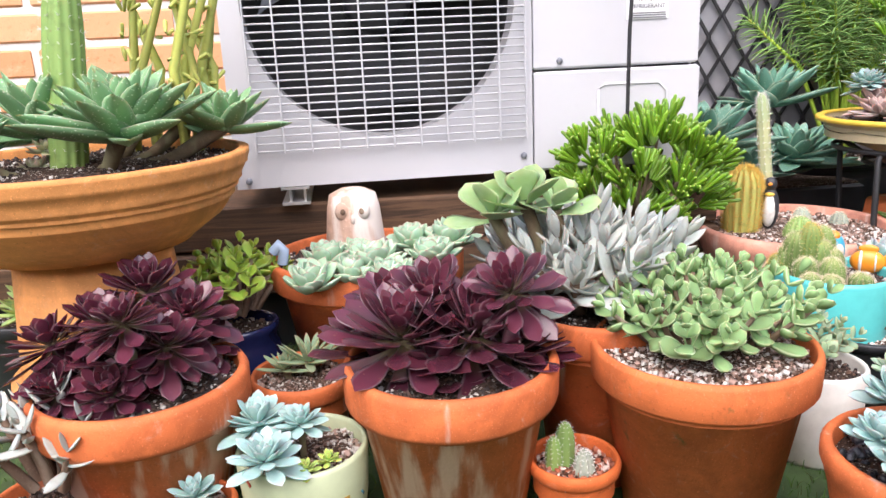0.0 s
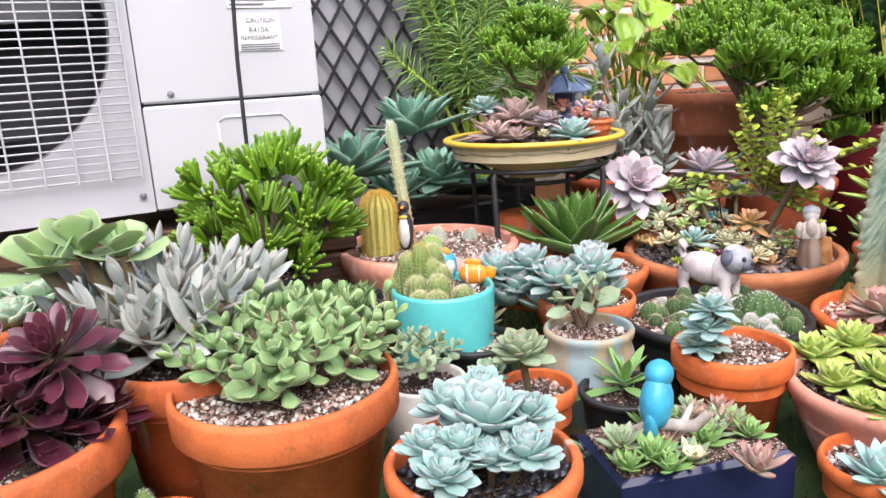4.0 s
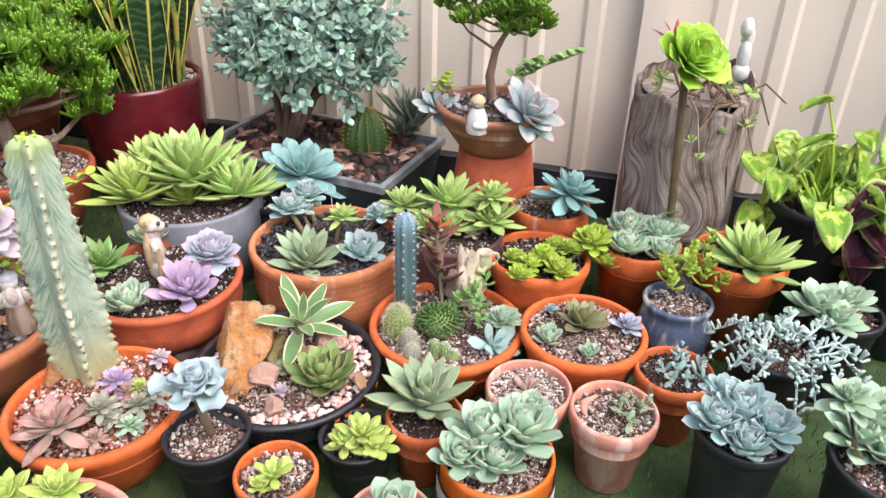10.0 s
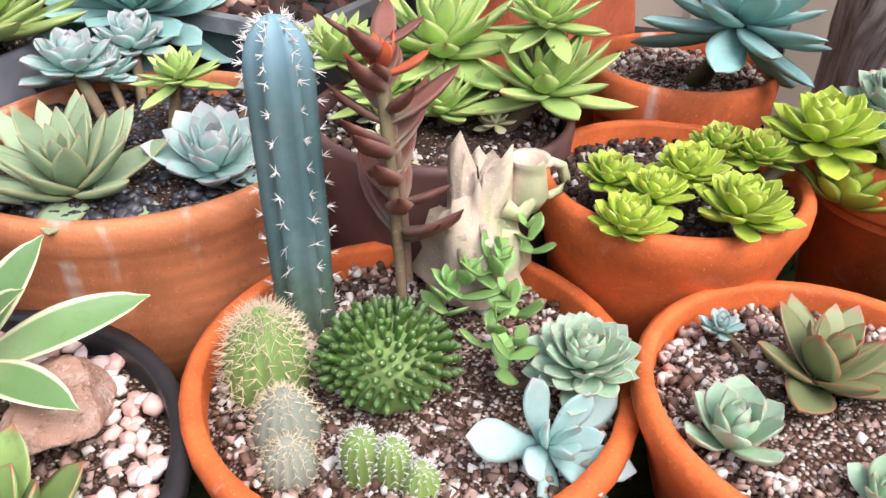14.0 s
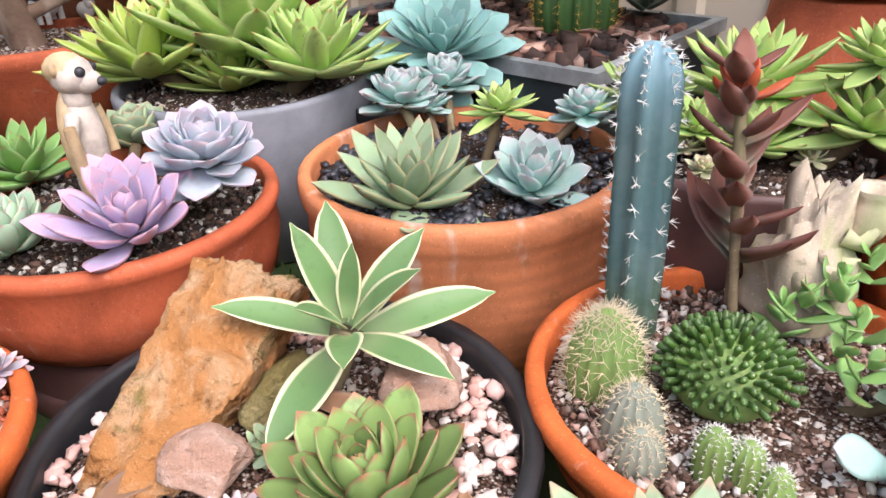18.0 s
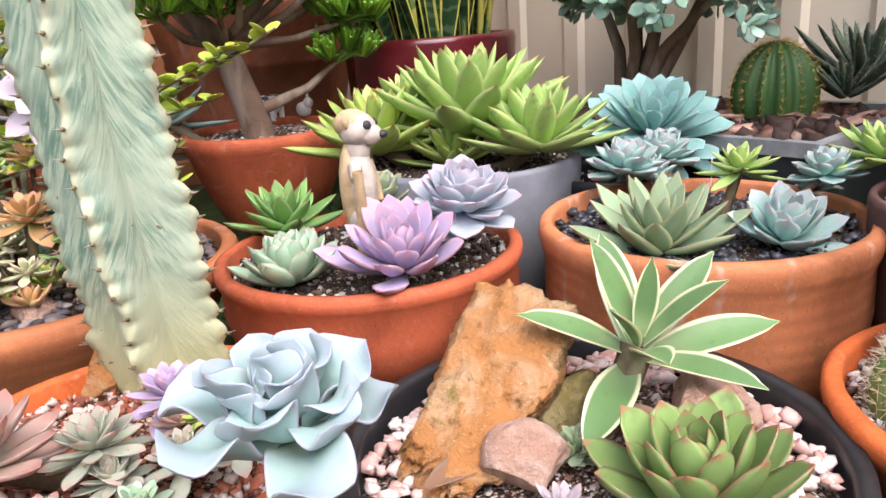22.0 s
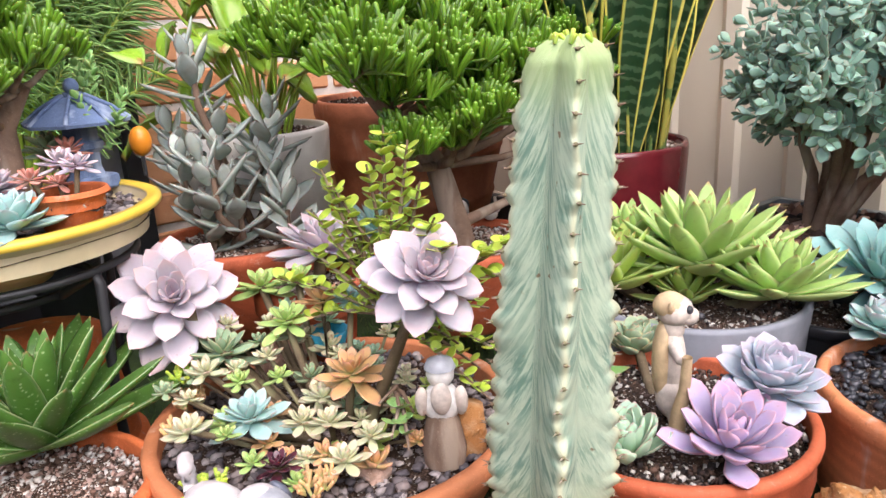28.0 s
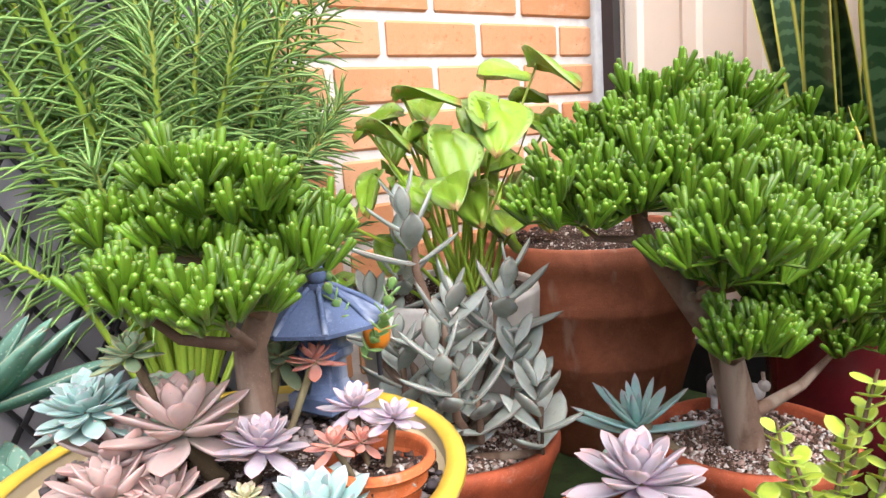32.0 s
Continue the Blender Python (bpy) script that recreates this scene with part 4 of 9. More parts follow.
for _a in ((-3.2, -2.6, FENCE_X + 0.62, -2.5), (-3.2, -2.6, -3.1, WALL_Y + 0.2)):
    _b.add(*block(_a[0], _a[1], 0, _a[2], _a[3], 1.9))
solid("wall_behind", _b, steel_cream, "plain cream fence that closes the yard", "fence", kind="structure", smooth=False)

# ---- presets and small helpers ----
ECH = dict(n=36, W=0.52, T=0.13, peak=0.7, base=0.3, point=0.7, cup=0.32, bend=0.55, rise=(0.2, 1.4), split=True)
ROSE = dict(n=44, W=0.62, T=0.12, peak=0.66, base=0.35, point=0.62, cup=0.4, bend=0.75, rise=(0.15, 1.45), split=True, inner=0.3)
STAR = dict(n=24, W=0.36, T=0.13, peak=0.4, base=0.6, point=1.1, cup=0.25, bend=0.25, rise=(0.2, 1.35), split=True)
AGAVE = dict(n=13, W=0.34, T=0.05, peak=0.5, base=0.4, point=1.0, cup=0.3, bend=-0.15, rise=(0.05, 1.25), split=True, inner=0.45)
SPIKY = dict(n=34, W=0.22, T=0.1, peak=0.28, base=0.85, cup=0.25, bend=0.25, rise=(0.25, 1.45), split=True)
ALOE = dict(n=24, W=0.25, T=0.1, peak=0.3, base=0.85, cup=0.3, bend=0.15, rise=(0.2, 1.3), split=True)
AEON = dict(n=46, W=0.3, T=0.05, peak=0.76, base=0.14, point=0.6, cup=0.25, bend=0.35, rise=(0.15, 1.35), split=True)
PEARL = dict(n=24, W=0.46, T=0.12, peak=0.64, base=0.32, point=0.75, cup=0.3, bend=0.3, rise=(0.12, 1.35), split=True)
LOOSE = dict(n=18, W=0.4, T=0.14, peak=0.62, base=0.35, point=0.75, cup=0.25, bend=0.35, rise=(0.05, 1.2), split=True)
FRILL = dict(n=19, W=0.68, T=0.14, peak=0.74, base=0.32, point=0.5, cup=0.34, bend=0.2, rise=(0.6, 1.4), split=True, wob=0.24, wavy=0.15, m=18, rows=18, inner=0.3)
TINY = dict(n=16, W=0.5, T=0.2, peak=0.66, base=0.4, cup=0.25, bend=0.6, rise=(0.1, 1.3), split=False, m=6, rows=6)


def like(preset, **change):
    return {**preset, **change}


def ball(c, r, tilt=(0, 0, 0), rows=9, m=14):
    a = np.linspace(-math.pi / 2, math.pi / 2, rows)
    v, f, t = lathe(np.stack([np.cos(a) + 0.001, np.sin(a)], -1), m)
    rot = np.array(Euler([radians(q) for q in tilt]).to_matrix())
    return (v * np.asarray(r)) @ rot.T + np.asarray(c), f, t


def figure(name, place, turn, pieces, label, category, group="garden ornaments", scale=1.0):
    """An ornament cast in one piece: pieces are (shape, material)."""
    mats, s, slots = [], Stock(), []
    for shape, mat in pieces:
        if mat not in mats:
            mats.append(mat)
        s.add(*shape)
        slots += [mats.index(mat)] * len(shape[1])
    me = s.mesh(name, mats[0])
    for m in mats[1:]:
        me.materials.append(m)
    me.polygons.foreach_set("material_index", np.array(slots, np.int32))
    ob = new(name, me)
    ob.matrix_basis = pose(*place, 0, 0, turn) @ Matrix.Scale(scale, 4)
    return tagged(ob, label, category, group)


def rock(name, place, size, mat, label, turn=0.0, seed=1, rough=0.1, parent=None):
    """A broken stone: a ball cut by flat faces and roughened."""
    rng = rand(seed)
    v, f, t = ball((0, 0, 0), (1, 1, 1), rows=44, m=64)
    for _ in range(9):
        d = rng.standard_normal(3)
        d /= np.linalg.norm(d)
        over = np.clip(v @ d - rng.uniform(0.55, 0.85), 0, None)
        v = v - over[:, None] * d
    v = np.array([q * (1 + rough * noise.fractal(Vector(q * 1.6) + Vector((seed, 0, 0)), 0.75, 2.1, 7)) for q in v])
    s = Stock().add(v * np.asarray(size), f, t)
    if parent:
        return part(name, s, mat, parent, label, at=parent.matrix_basis.inverted() @ pose(*place, 0, 0, turn))
    return solid(name, s, mat, label, "rock", place, turn=turn)


def rough_stone(name, base, pale, moss):
    """Broken stone: coarse grain, pale patches, dark seams and moss in the hollows."""
    m, n, l, b = shader(name, 0.92, 0.0, 0.15)
    tc = n.new("ShaderNodeTexCoord").outputs["Object"]
    big, mid, fine = grain(n, l, 22, 6, 0.65, tc, 0.8), grain(n, l, 75, 6, 0.7, tc), grain(n, l, 320, 4, 0.7, tc)
    col = mixer(n, l, base, pale, ramp(n, l, big, 0.42, 0.66))
    col = mixer(n, l, col, tuple(c * 0.42 for c in base), ramp(n, l, mid, 0.54, 0.74))
    col = mixer(n, l, col, tuple(min(1, c * 1.5) for c in pale), ramp(n, l, fine, 0.6, 0.75))
    col = mixer(n, l, col, (0.1, 0.11, 0.025), maths(n, l, "MULTIPLY", ramp(n, l, grain(n, l, 16, 7, 0.7, tc, 0.5), 0.56, 0.66), moss))
    l.new(col, b.inputs["Base Color"])
    bumped(n, l, b, maths(n, l, "ADD", mid, maths(n, l, "MULTIPLY", fine, 0.5)), 0.9, 0.006)
    return m


chalk_paint = plain_mat("chalk_paint", (0.52, 0.45, 0.39), 0.75, 0.25, scale=60, bump=0.5)
weathered_cream = clay_mat("weathered_cream", (0.56, 0.47, 0.36), worn=(0.4, 0.42, 0.24), worn_from=0.5, rough=0.85, moss=0.6)
grey_paint = plain_mat("grey_paint", (0.3, 0.31, 0.34), 0.6, 0.2, scale=50)
dark_paint = plain_mat("dark_paint", (0.03, 0.03, 0.035), 0.5, 0.2)
blue_paint = plain_mat("blue_paint", (0.04, 0.33, 0.5), 0.4, 0.2, scale=60)
orange_paint = plain_mat("orange_paint", (0.75, 0.26, 0.02), 0.35, 0.1)
tan_paint = plain_mat("tan_paint", (0.52, 0.38, 0.22), 0.6, 0.2, scale=60)
white_figure = plain_mat("white_figure", (0.62, 0.6, 0.57), 0.5, 0.16, scale=80, bump=0.3)
lantern_paint = clay_mat("lantern_stone", (0.12, 0.17, 0.29), worn=(0.3, 0.36, 0.48), worn_from=0.52, rough=0.8)
sandstone = rough_stone("sandstone", (0.44, 0.2, 0.07), (0.5, 0.33, 0.19), 0.8)
pinkstone = rough_stone("pink_stone", (0.44, 0.27, 0.2), (0.56, 0.42, 0.35), 0.2)
def weathered_log_mat():
    """Silvered old wood: fibres along the u lines of the sheet, dark cracks and brown rot in patches."""
    m, n, l, b = shader("driftwood", 0.62, 0.0, 0.35)
    uv = n.new("ShaderNodeUVMap").outputs[0]
    def lines(a, c, detail=6):
        mp = n.new("ShaderNodeMapping")
        mp.inputs["Scale"].default_value = (a, c, 1)
        l.new(uv, mp.inputs[0])
        return grain(n, l, 1.0, detail, 0.65, mp.outputs[0], 0.4)
    fibre, broad, crack = lines(420, 16), lines(95, 6), lines(120, 5, 4)
    col = mixer(n, l, (0.13, 0.085, 0.06), (0.5, 0.43, 0.38), ramp(n, l, broad, 0.32, 0.62))
    col = mixer(n, l, col, (0.3, 0.22, 0.17), ramp(n, l, fibre, 0.5, 0.75))
    col = mixer(n, l, col, (0.62, 0.55, 0.5), maths(n, l, "MULTIPLY", ramp(n, l, fibre, 0.5, 0.25), 0.6))
    col = mixer(n, l, col, (0.025, 0.016, 0.012), ramp(n, l, crack, 0.62, 0.68))
    tc = n.new("ShaderNodeTexCoord").outputs["Object"]
    col = mixer(n, l, col, (0.1, 0.06, 0.04), maths(n, l, "MULTIPLY", ramp(n, l, grain(n, l, 9, 5, 0.6, tc), 0.52, 0.68), 0.75))
    l.new(col, b.inputs["Base Color"])
    bumped(n, l, b, maths(n, l, "SUBTRACT", maths(n, l, "ADD", fibre, broad), crack), 0.9, 0.006)
    return m


driftwood = weathered_log_mat()
label_paper = plain_mat("label_paper", (0.72, 0.72, 0.72), 0.5, 0.02)
label_ink = plain_mat("label_ink", (0.12, 0.12, 0.13), 0.6, 0.1)
# near-black that stands for the shade inside the fan casing
shade_black = plain_mat("casing_shade", (0.012, 0.012, 0.013), 0.6, 0.3)

# ---- the air conditioner and the house wall ----
def air_conditioner():
    w, h, d = 0.85, 0.64, 0.3
    ac = thing("air_conditioner", (-0.272, 1.285, 0.322), "white outdoor air conditioner with a wire fan grille", "air conditioner", turn=3.6)
    body = Stock()
    body.add(*block(0, 0.02, 0, 0.004, d, h)), body.add(*block(w - 0.004, 0.02, 0, w, d, h))
    body.add(*block(0, 0.02, h - 0.004, w, d, h)), body.add(*block(0, 0.02, 0, w, d, 0.004)), body.add(*block(0, d - 0.004, 0, w, d, h))
    part("casing", body, paint_white, ac, smooth=False)
    cx, cz, r, x1 = 0.272, 0.318, 0.236, 0.538
    angles = sorted(list(np.arange(64) / 64 * 2 * math.pi) + [math.atan2(b - cz, a - cx) % (2 * math.pi) for a in (0, x1) for b in (0, h)])
    rows = [[], [], [], []]
    for a in angles:
        c, s = math.cos(a), math.sin(a)
        k = min((x1 - cx) / c if c > 1e-6 else (0 - cx) / c if c < -1e-6 else 9, (h - cz) / s if s > 1e-6 else (0 - cz) / s if s < -1e-6 else 9)
        rows[0].append((cx + c * k, 0.02, cz + s * k)), rows[1].append((cx + c * k, 0.0, cz + s * k))
        rows[2].append((cx + c * r, 0.0, cz + s * r)), rows[3].append((cx + c * r, 0.05, cz + s * r))
    v = np.array(rows).reshape(-1, 3)
    part("front_panel", Stock().add(v, sheet(4, len(angles))[:, ::-1], np.zeros((len(v), 2))), paint_white, ac, smooth=False)
    part("service_panel", Stock().add(*block(x1 + 0.002, -0.002, 0.182, w + 0.002, 0.03, h, 0.004)), paint_white, ac, smooth=False)
    part("valve_cover", Stock().add(*block(x1 + 0.002, -0.006, 0.0, w + 0.004, 0.03, 0.178, 0.004)), paint_white, ac, smooth=False)
    part("handle_recess", Stock().add(*tube([(0.66, -0.007, 0.075), (0.66, -0.007, 0.142), (0.672, -0.007, 0.152), (0.775, -0.007, 0.15), (0.79, -0.007, 0.135), (0.79, -0.007, 0.08)], 0.0022, 6)), paint_white, ac)
    # well behind the fan, its darkness put into the colour
    part("well", Stock().add(*[q[0] if i else q for i, q in enumerate([lathe([(0.001, 0.0), (r, 0.0), (r, 0.1)], 48)])][0]), shade_black, ac, at=Matrix.Translation((cx, 0.15, cz)) @ pose(0, 0, 0, 90, 0, 0))
    for k in range(3):
        a = k * 2.094 + 0.35
        q = []
        for i in range(7):
            s = i / 6
            for side in (-1, 1):
                ang = a + side * (0.32 + 0.22 * s) + 0.25 * s
                q.append((cx + math.cos(ang) * (0.06 + 0.16 * s), 0.09 + side * 0.022, cz + math.sin(ang) * (0.06 + 0.16 * s)))
        part("fan_blade", Stock().add(np.array(q), sheet(7, 2, False), np.zeros((14, 2))), grey_pot_mat if k == 1 else black_plastic, ac, "dark fan blade")
    part("hub", Stock().add(*lathe([(0.001, 0), (0.05, 0), (0.062, 0.02), (0.062, 0.07)], 28)), black_plastic, ac, at=Matrix.Translation((cx, 0.06, cz)) @ pose(0, 0, 0, -90, 0, 0))
    wire = Stock().add(*tube([(0.04, 0, 0), (0.04, -0.016, 0), (x1 - 0.016, -0.016, 0), (x1 - 0.016, 0, 0)], 0.0016, 5)).mesh("grille_wire", paint_white)
    for k in range(40):
        part("grille_wire", wire, paint_white, ac, at=Matrix.Translation((0, 0, 0.066 + k * 0.0133)))
    rod = Stock().add(*tube([(0, -0.0185, 0.062), (0, -0.0185, 0.59)], 0.0018, 5)).mesh("grille_rod", paint_white)
    for k in range(11):
        part("grille_rod", rod, paint_white, ac, at=Matrix.Translation((0.042 + k * 0.048, 0, 0)))
    bolt = Stock().add(*lathe([(0.001, 0.004), (0.004, 0.004), (0.006, 0.001), (0.006, 0)], 12)).mesh("bolt", grey_pot_mat)
    for x, z in ((0.588, 0.196), (0.022, 0.014), (0.52, 0.03)):
        part("bolt", bolt, grey_pot_mat, ac, at=Matrix.Translation((x, -0.003, z)) @ pose(0, 0, 0, 90, 0, 0))
    for x in (0.1, 0.66):
        b = Stock()
        b.add(*block(x - 0.025, 0.0, -0.006, x + 0.025, 0.26, -0.001)), b.add(*block(x - 0.025, 0.0, -0.034, x + 0.025, 0.26, -0.029))
        b.add(*block(x - 0.012, 0.01, -0.034, x - 0.008, 0.25, -0.001)), b.add(*block(x + 0.014, 0.01, -0.034, x + 0.018, 0.25, -0.001))
        part("foot", b, plain_mat("zinc_foot", (0.6, 0.6, 0.6), 0.35, 0.1, 0.7) if x < 0.2 else MATS["zinc_foot"], ac, "galvanised mounting foot", smooth=False)
    def sticker(name, x0, z0, x1s, z1s, bars, words=()):
        st = part(name, Stock().add(*block(x0, -0.0045, z0, x1s, -0.0025, z1s)), label_paper, ac, smooth=False)
        for (bx, bz, bw, bh) in bars:
            part("print", Stock().add(*block(x0 + bx, -0.0056, z0 + bz, x0 + bx + bw, -0.0048, z0 + bz + bh)), label_ink, st, smooth=False)
        for text, tx, tz, size in words:
            cu = bpy.data.curves.new("print", "FONT")
            cu.body, cu.size, cu.align_x, cu.extrude = text, size, "CENTER", 0.0002
            t = bpy.data.objects.new("tmp", cu)
            me = bpy.data.meshes.new_from_object(t)
            bpy.data.objects.remove(t)
            me.materials.clear(), me.materials.append(label_ink)
            part("print", me, label_ink, st, at=Matrix.Translation((x0 + tx, -0.0052, z0 + tz)) @ pose(0, 0, 0, 90, 0, 0))
    sticker("caution_label", 0.712, 0.262, 0.79, 0.325, [(0.004, 0.002 + 0.004 * k, 0.07, 0.0016) for k in range(3)], [("CAUTION", 0.043, 0.048, 0.0115), ("R410A", 0.039, 0.031, 0.013), ("REFRIGERANT", 0.039, 0.019, 0.0105)])
    sticker("rating_label", 0.70, 0.335, 0.815, 0.45, [(0.004, 0.004 + 0.008 * k, 0.06 + 0.045 * ((k * 7) % 3) / 2, 0.003) for k in range(7)] + [(0.004, 0.075 + 0.012 * k, 0.1, 0.004) for k in range(3)], [("67", 0.09, 0.058, 0.014)])
    return ac


air_conditioner()
for _k, (_z0, _z1, _y) in enumerate(((0.12, 0.2, 1.3), (0.204, 0.286, 1.315))):
    solid("timber_beam", Stock().add(*block(-1.1, _y, _z0, 0.62, _y + 0.3, _z1, 0.004)), timber_m, "dark weathered timber beam under the air conditioner", "beam", kind="structure", smooth=False)
solid("dark_footing", Stock().add(*block(-1.1, 1.34, 0, 0.62, 1.6, 0.118)), sleeper_mat, "dark block under the timber beams", "footing", kind="structure", smooth=False)


def security_door():
    ob = thing("door_1", (0.62, WALL_Y - 0.02, 0), "grey security screen door with a black diamond grille", "door", kind="structure")
    part("screen", Stock().add(*block(0, 0.03, 0, 0.8, 0.05, 2.1)), screen_mat, ob, smooth=False)
    fr = Stock()
    for a in ((0, -0.005, 0, 0.04, 0.03, 2.1), (0.76, -0.005, 0, 0.8, 0.03, 2.1), (0.04, -0.005, 2.04, 0.76, 0.03, 2.1), (0.04, -0.005, 0.02, 0.76, 0.03, 0.12)):
        fr.add(*block(*a))
    part("door_frame", fr, black_iron, ob, smooth=False)
    px, pz = 0.07, 0.112
    bars = 0
    for side in (1, -1):
        for k in range(-8, 26):
            pts = []
            for i in range(0, 34):
                z = 0.1 + i * pz / 2
                u = (i % 2)
                x = 0.04 + k * px + side * (px / 2 if u else 0)
                pts.append((x, 0.012 + 0.004 * side, z))
            if pts[0][0] < 0.05 or pts[0][0] > 0.74 or bars > 40:
                continue
            part("grille_bar", Stock().add(*tube(pts, 0.0055, 6)), black_iron, ob)
            bars += 1
    return ob


security_door()

# ---- big ochre bowl of aloes on an upturned pot ----
upturned([(0.13, -0.108), (0.13, 0.0), (0.132, 0.004), (0.128, 0.03), (0.115, 0.034), (0.1, 0.204), (0.001, 0.2045)], terracotta_ochre, "upturned ochre terracotta pot used as a stand", (-0.41, 0.98, 0.108))
p = planter("aloe_bowl", -0.410, 0.980, 0.43, 0.22, "ridged", terracotta_ochre, "wide ochre terracotta bowl full of spotted aloes", fill="dark", h=0.117, group="potted succulents")
for _k, (_q, _n) in enumerate((((-0.33, 0.93, 0.49, 0.115), 36), ((-0.46, 1.0, 0.49, 0.11), 22), ((-0.225, 1.03, 0.475, 0.085), 20), ((-0.29, 1.1, 0.48, 0.075), 18), ((-0.52, 0.9, 0.46, 0.08), 18), ((-0.36, 1.12, 0.49, 0.08), 18))):
    rosette(p, *_q, L_aloe, seed=_k, label="large spotted aloe" if _k == 0 else "", **like(ALOE, n=_n, W=0.38, T=0.08, cup=0.45, rise=(0.42, 1.42), wob=0.2))
for _q in ((-0.453, 0.983, 0.447, 0.0244), (-0.469, 0.984, 0.419, 0.0265), (-0.422, 0.981, 0.418, 0.0208)):
    rosette(p, *_q, L_cream, name="ghost_rosette", **TINY)
cactus(p, -0.425, 0.981, 0.541, 0.026, 0.17, 12, C_green, 0.12, spine_white, 0.006, 20, 4, name="columnar_cactus", tilt=(3, -6))
_s, _f = Stock(), Stock()
_rng = rand(41)
for _k in range(9):
    _x0, _y0 = _rng.uniform(-0.05, 0.12), _rng.uniform(-0.02, 0.08)
    _pts = [(_x0, _y0, 0.0), (_x0 + _rng.uniform(-0.02, 0.03), _y0, 0.12), (_x0 + _rng.uniform(-0.05, 0.06), _y0 + 0.01, _rng.uniform(0.22, 0.32))]
    _s.add(*tube(_pts, [0.0055, 0.0065, 0.0045], 8, 0.15))
    for _j in range(6):
        fingers(_f, _rng, (_pts[1][0] + _rng.uniform(-.01, .01), _pts[1][1], 0.1 + _j * 0.035), (_rng.uniform(-1, 1), _rng.uniform(-1, 1), 0.6), 2, 0.02, 0.003)
part("pencil_stem", _s, leaf_mat("pencil_stem", (0.4, 0.42, 0.1), rough=0.5), p, "pale yellow-green pencil stems", at=place_in(p, -0.37, 1.07, 0.415))["kind"] = "stuff"
part("shoot_mass", _f, MATS["pencil_stem"], p, at=place_in(p, -0.37, 1.07, 0.415))["kind"] = "stuff"

# ---- pots in front of the air conditioner ----
p = planter("dark_aeonium", -0.300, 0.778, 0.200, 0.119, "flower", terracotta_limed, "terracotta pot of dark maroon aeonium heads", fill="dark", category="potted plant")
for _k, _q in enumerate(((-0.394, 0.783, 0.255, 0.0496), (-0.339, 0.789, 0.275, 0.0530), (-0.301, 0.841, 0.295, 0.0596), (-0.253, 0.827, 0.265, 0.0543), (-0.358, 0.769, 0.225, 0.0478), (-0.303, 0.758, 0.245, 0.0549), (-0.260, 0.756, 0.255, 0.0485), (-0.375, 0.737, 0.215, 0.0399), (-0.314, 0.726, 0.215, 0.0410), (-0.279, 0.762, 0.215, 0.0383), (-0.289, 0.723, 0.295, 0.0414), (-0.243, 0.829, 0.225, 0.0396))):
    rosette(p, *_q[:3], _q[3] * 1.15, L_dark, seed=_k, name="aeonium_head", stem=0.03, tilt=(_k * 7 % 30 - 4, _k * 11 % 34 - 17), **like(AEON, n=34, W=0.4, rise=(-0.15, 1.3)))
p = planter("maroon_aeonium", 0.055, 0.748, 0.210, 0.121, "flower", terracotta_limed, "lime-streaked terracotta pot of large maroon aeoniums", fill="dark", plants=(0.004, 0.008, 0.002))
for _k, _q in enumerate(((0.039, 0.732, 0.215, 0.0751), (-0.001, 0.737, 0.255, 0.0822), (0.078, 0.738, 0.255, 0.0868), (0.123, 0.731, 0.298, 0.0581), (0.120, 0.739, 0.225, 0.0680), (-0.035, 0.812, 0.215, 0.0690), (0.039, 0.783, 0.275, 0.0742), (-0.012, 0.834, 0.255, 0.0613), (0.155, 0.774, 0.215, 0.0504))):
    rosette(p, *_q[:3], _q[3] * 1.1, L_dark, seed=_k + 20, name="aeonium_head", stem=0.03, tilt=(_k * 9 % 34 - 4, _k * 13 % 36 - 18), **like(AEON, n=34, W=0.36, rise=(-0.2, 1.3)))
p = planter("bear_paw_pot", 0.338, 0.721, 0.219, 0.124, "flower", terracotta_mossy, "mossy terracotta pot of plump green furry leaves", fill="mix", plants=(0.006, 0.003, 0.002))
shrub(p, 0.345, 0.744, 0.205, 0.095, 0.035, leaf_mat("bear_paw_leaf", (0.24, 0.38, 0.16), tip=(0.34, 0.36, 0.18), tip_from=0.9, edge=(0.42, 0.52, 0.3), rough=0.8, spec=0.15, vary=0.25), shoots=44, leaf_size=0.033, pairs=4, length=0.06, W=0.68, T=0.42, seed=3, label="plump furry green leaves", lean=0.8, peak=0.7, base=0.34, cup=0.1, point=0.5)["kind"] = "stuff"
p = planter("owl_planter", -0.045, 1.105, 0.245, 0.153, "flower", terracotta, "terracotta pot of pale green rosettes round an owl", fill="dark")
for _k, _q in enumerate(((-0.118, 0.955, 0.238, 0.05), (-0.1, 1.03, 0.25, 0.046), (-0.03, 1.0, 0.25, 0.052), (0.03, 1.085, 0.256, 0.048), (0.085, 1.08, 0.258, 0.05), (-0.01, 0.95, 0.238, 0.048), (-0.06, 0.975, 0.24, 0.045), (-0.06, 1.065, 0.25, 0.036), (0.055, 1.02, 0.248, 0.046))):
    rosette(p, *_q, L_mint, seed=_k, sink=0.4, **like(ROSE, n=30))
_own = clay_mat("owl_clay", (0.6, 0.4, 0.3), worn=(0.72, 0.64, 0.58), worn_from=0.42)
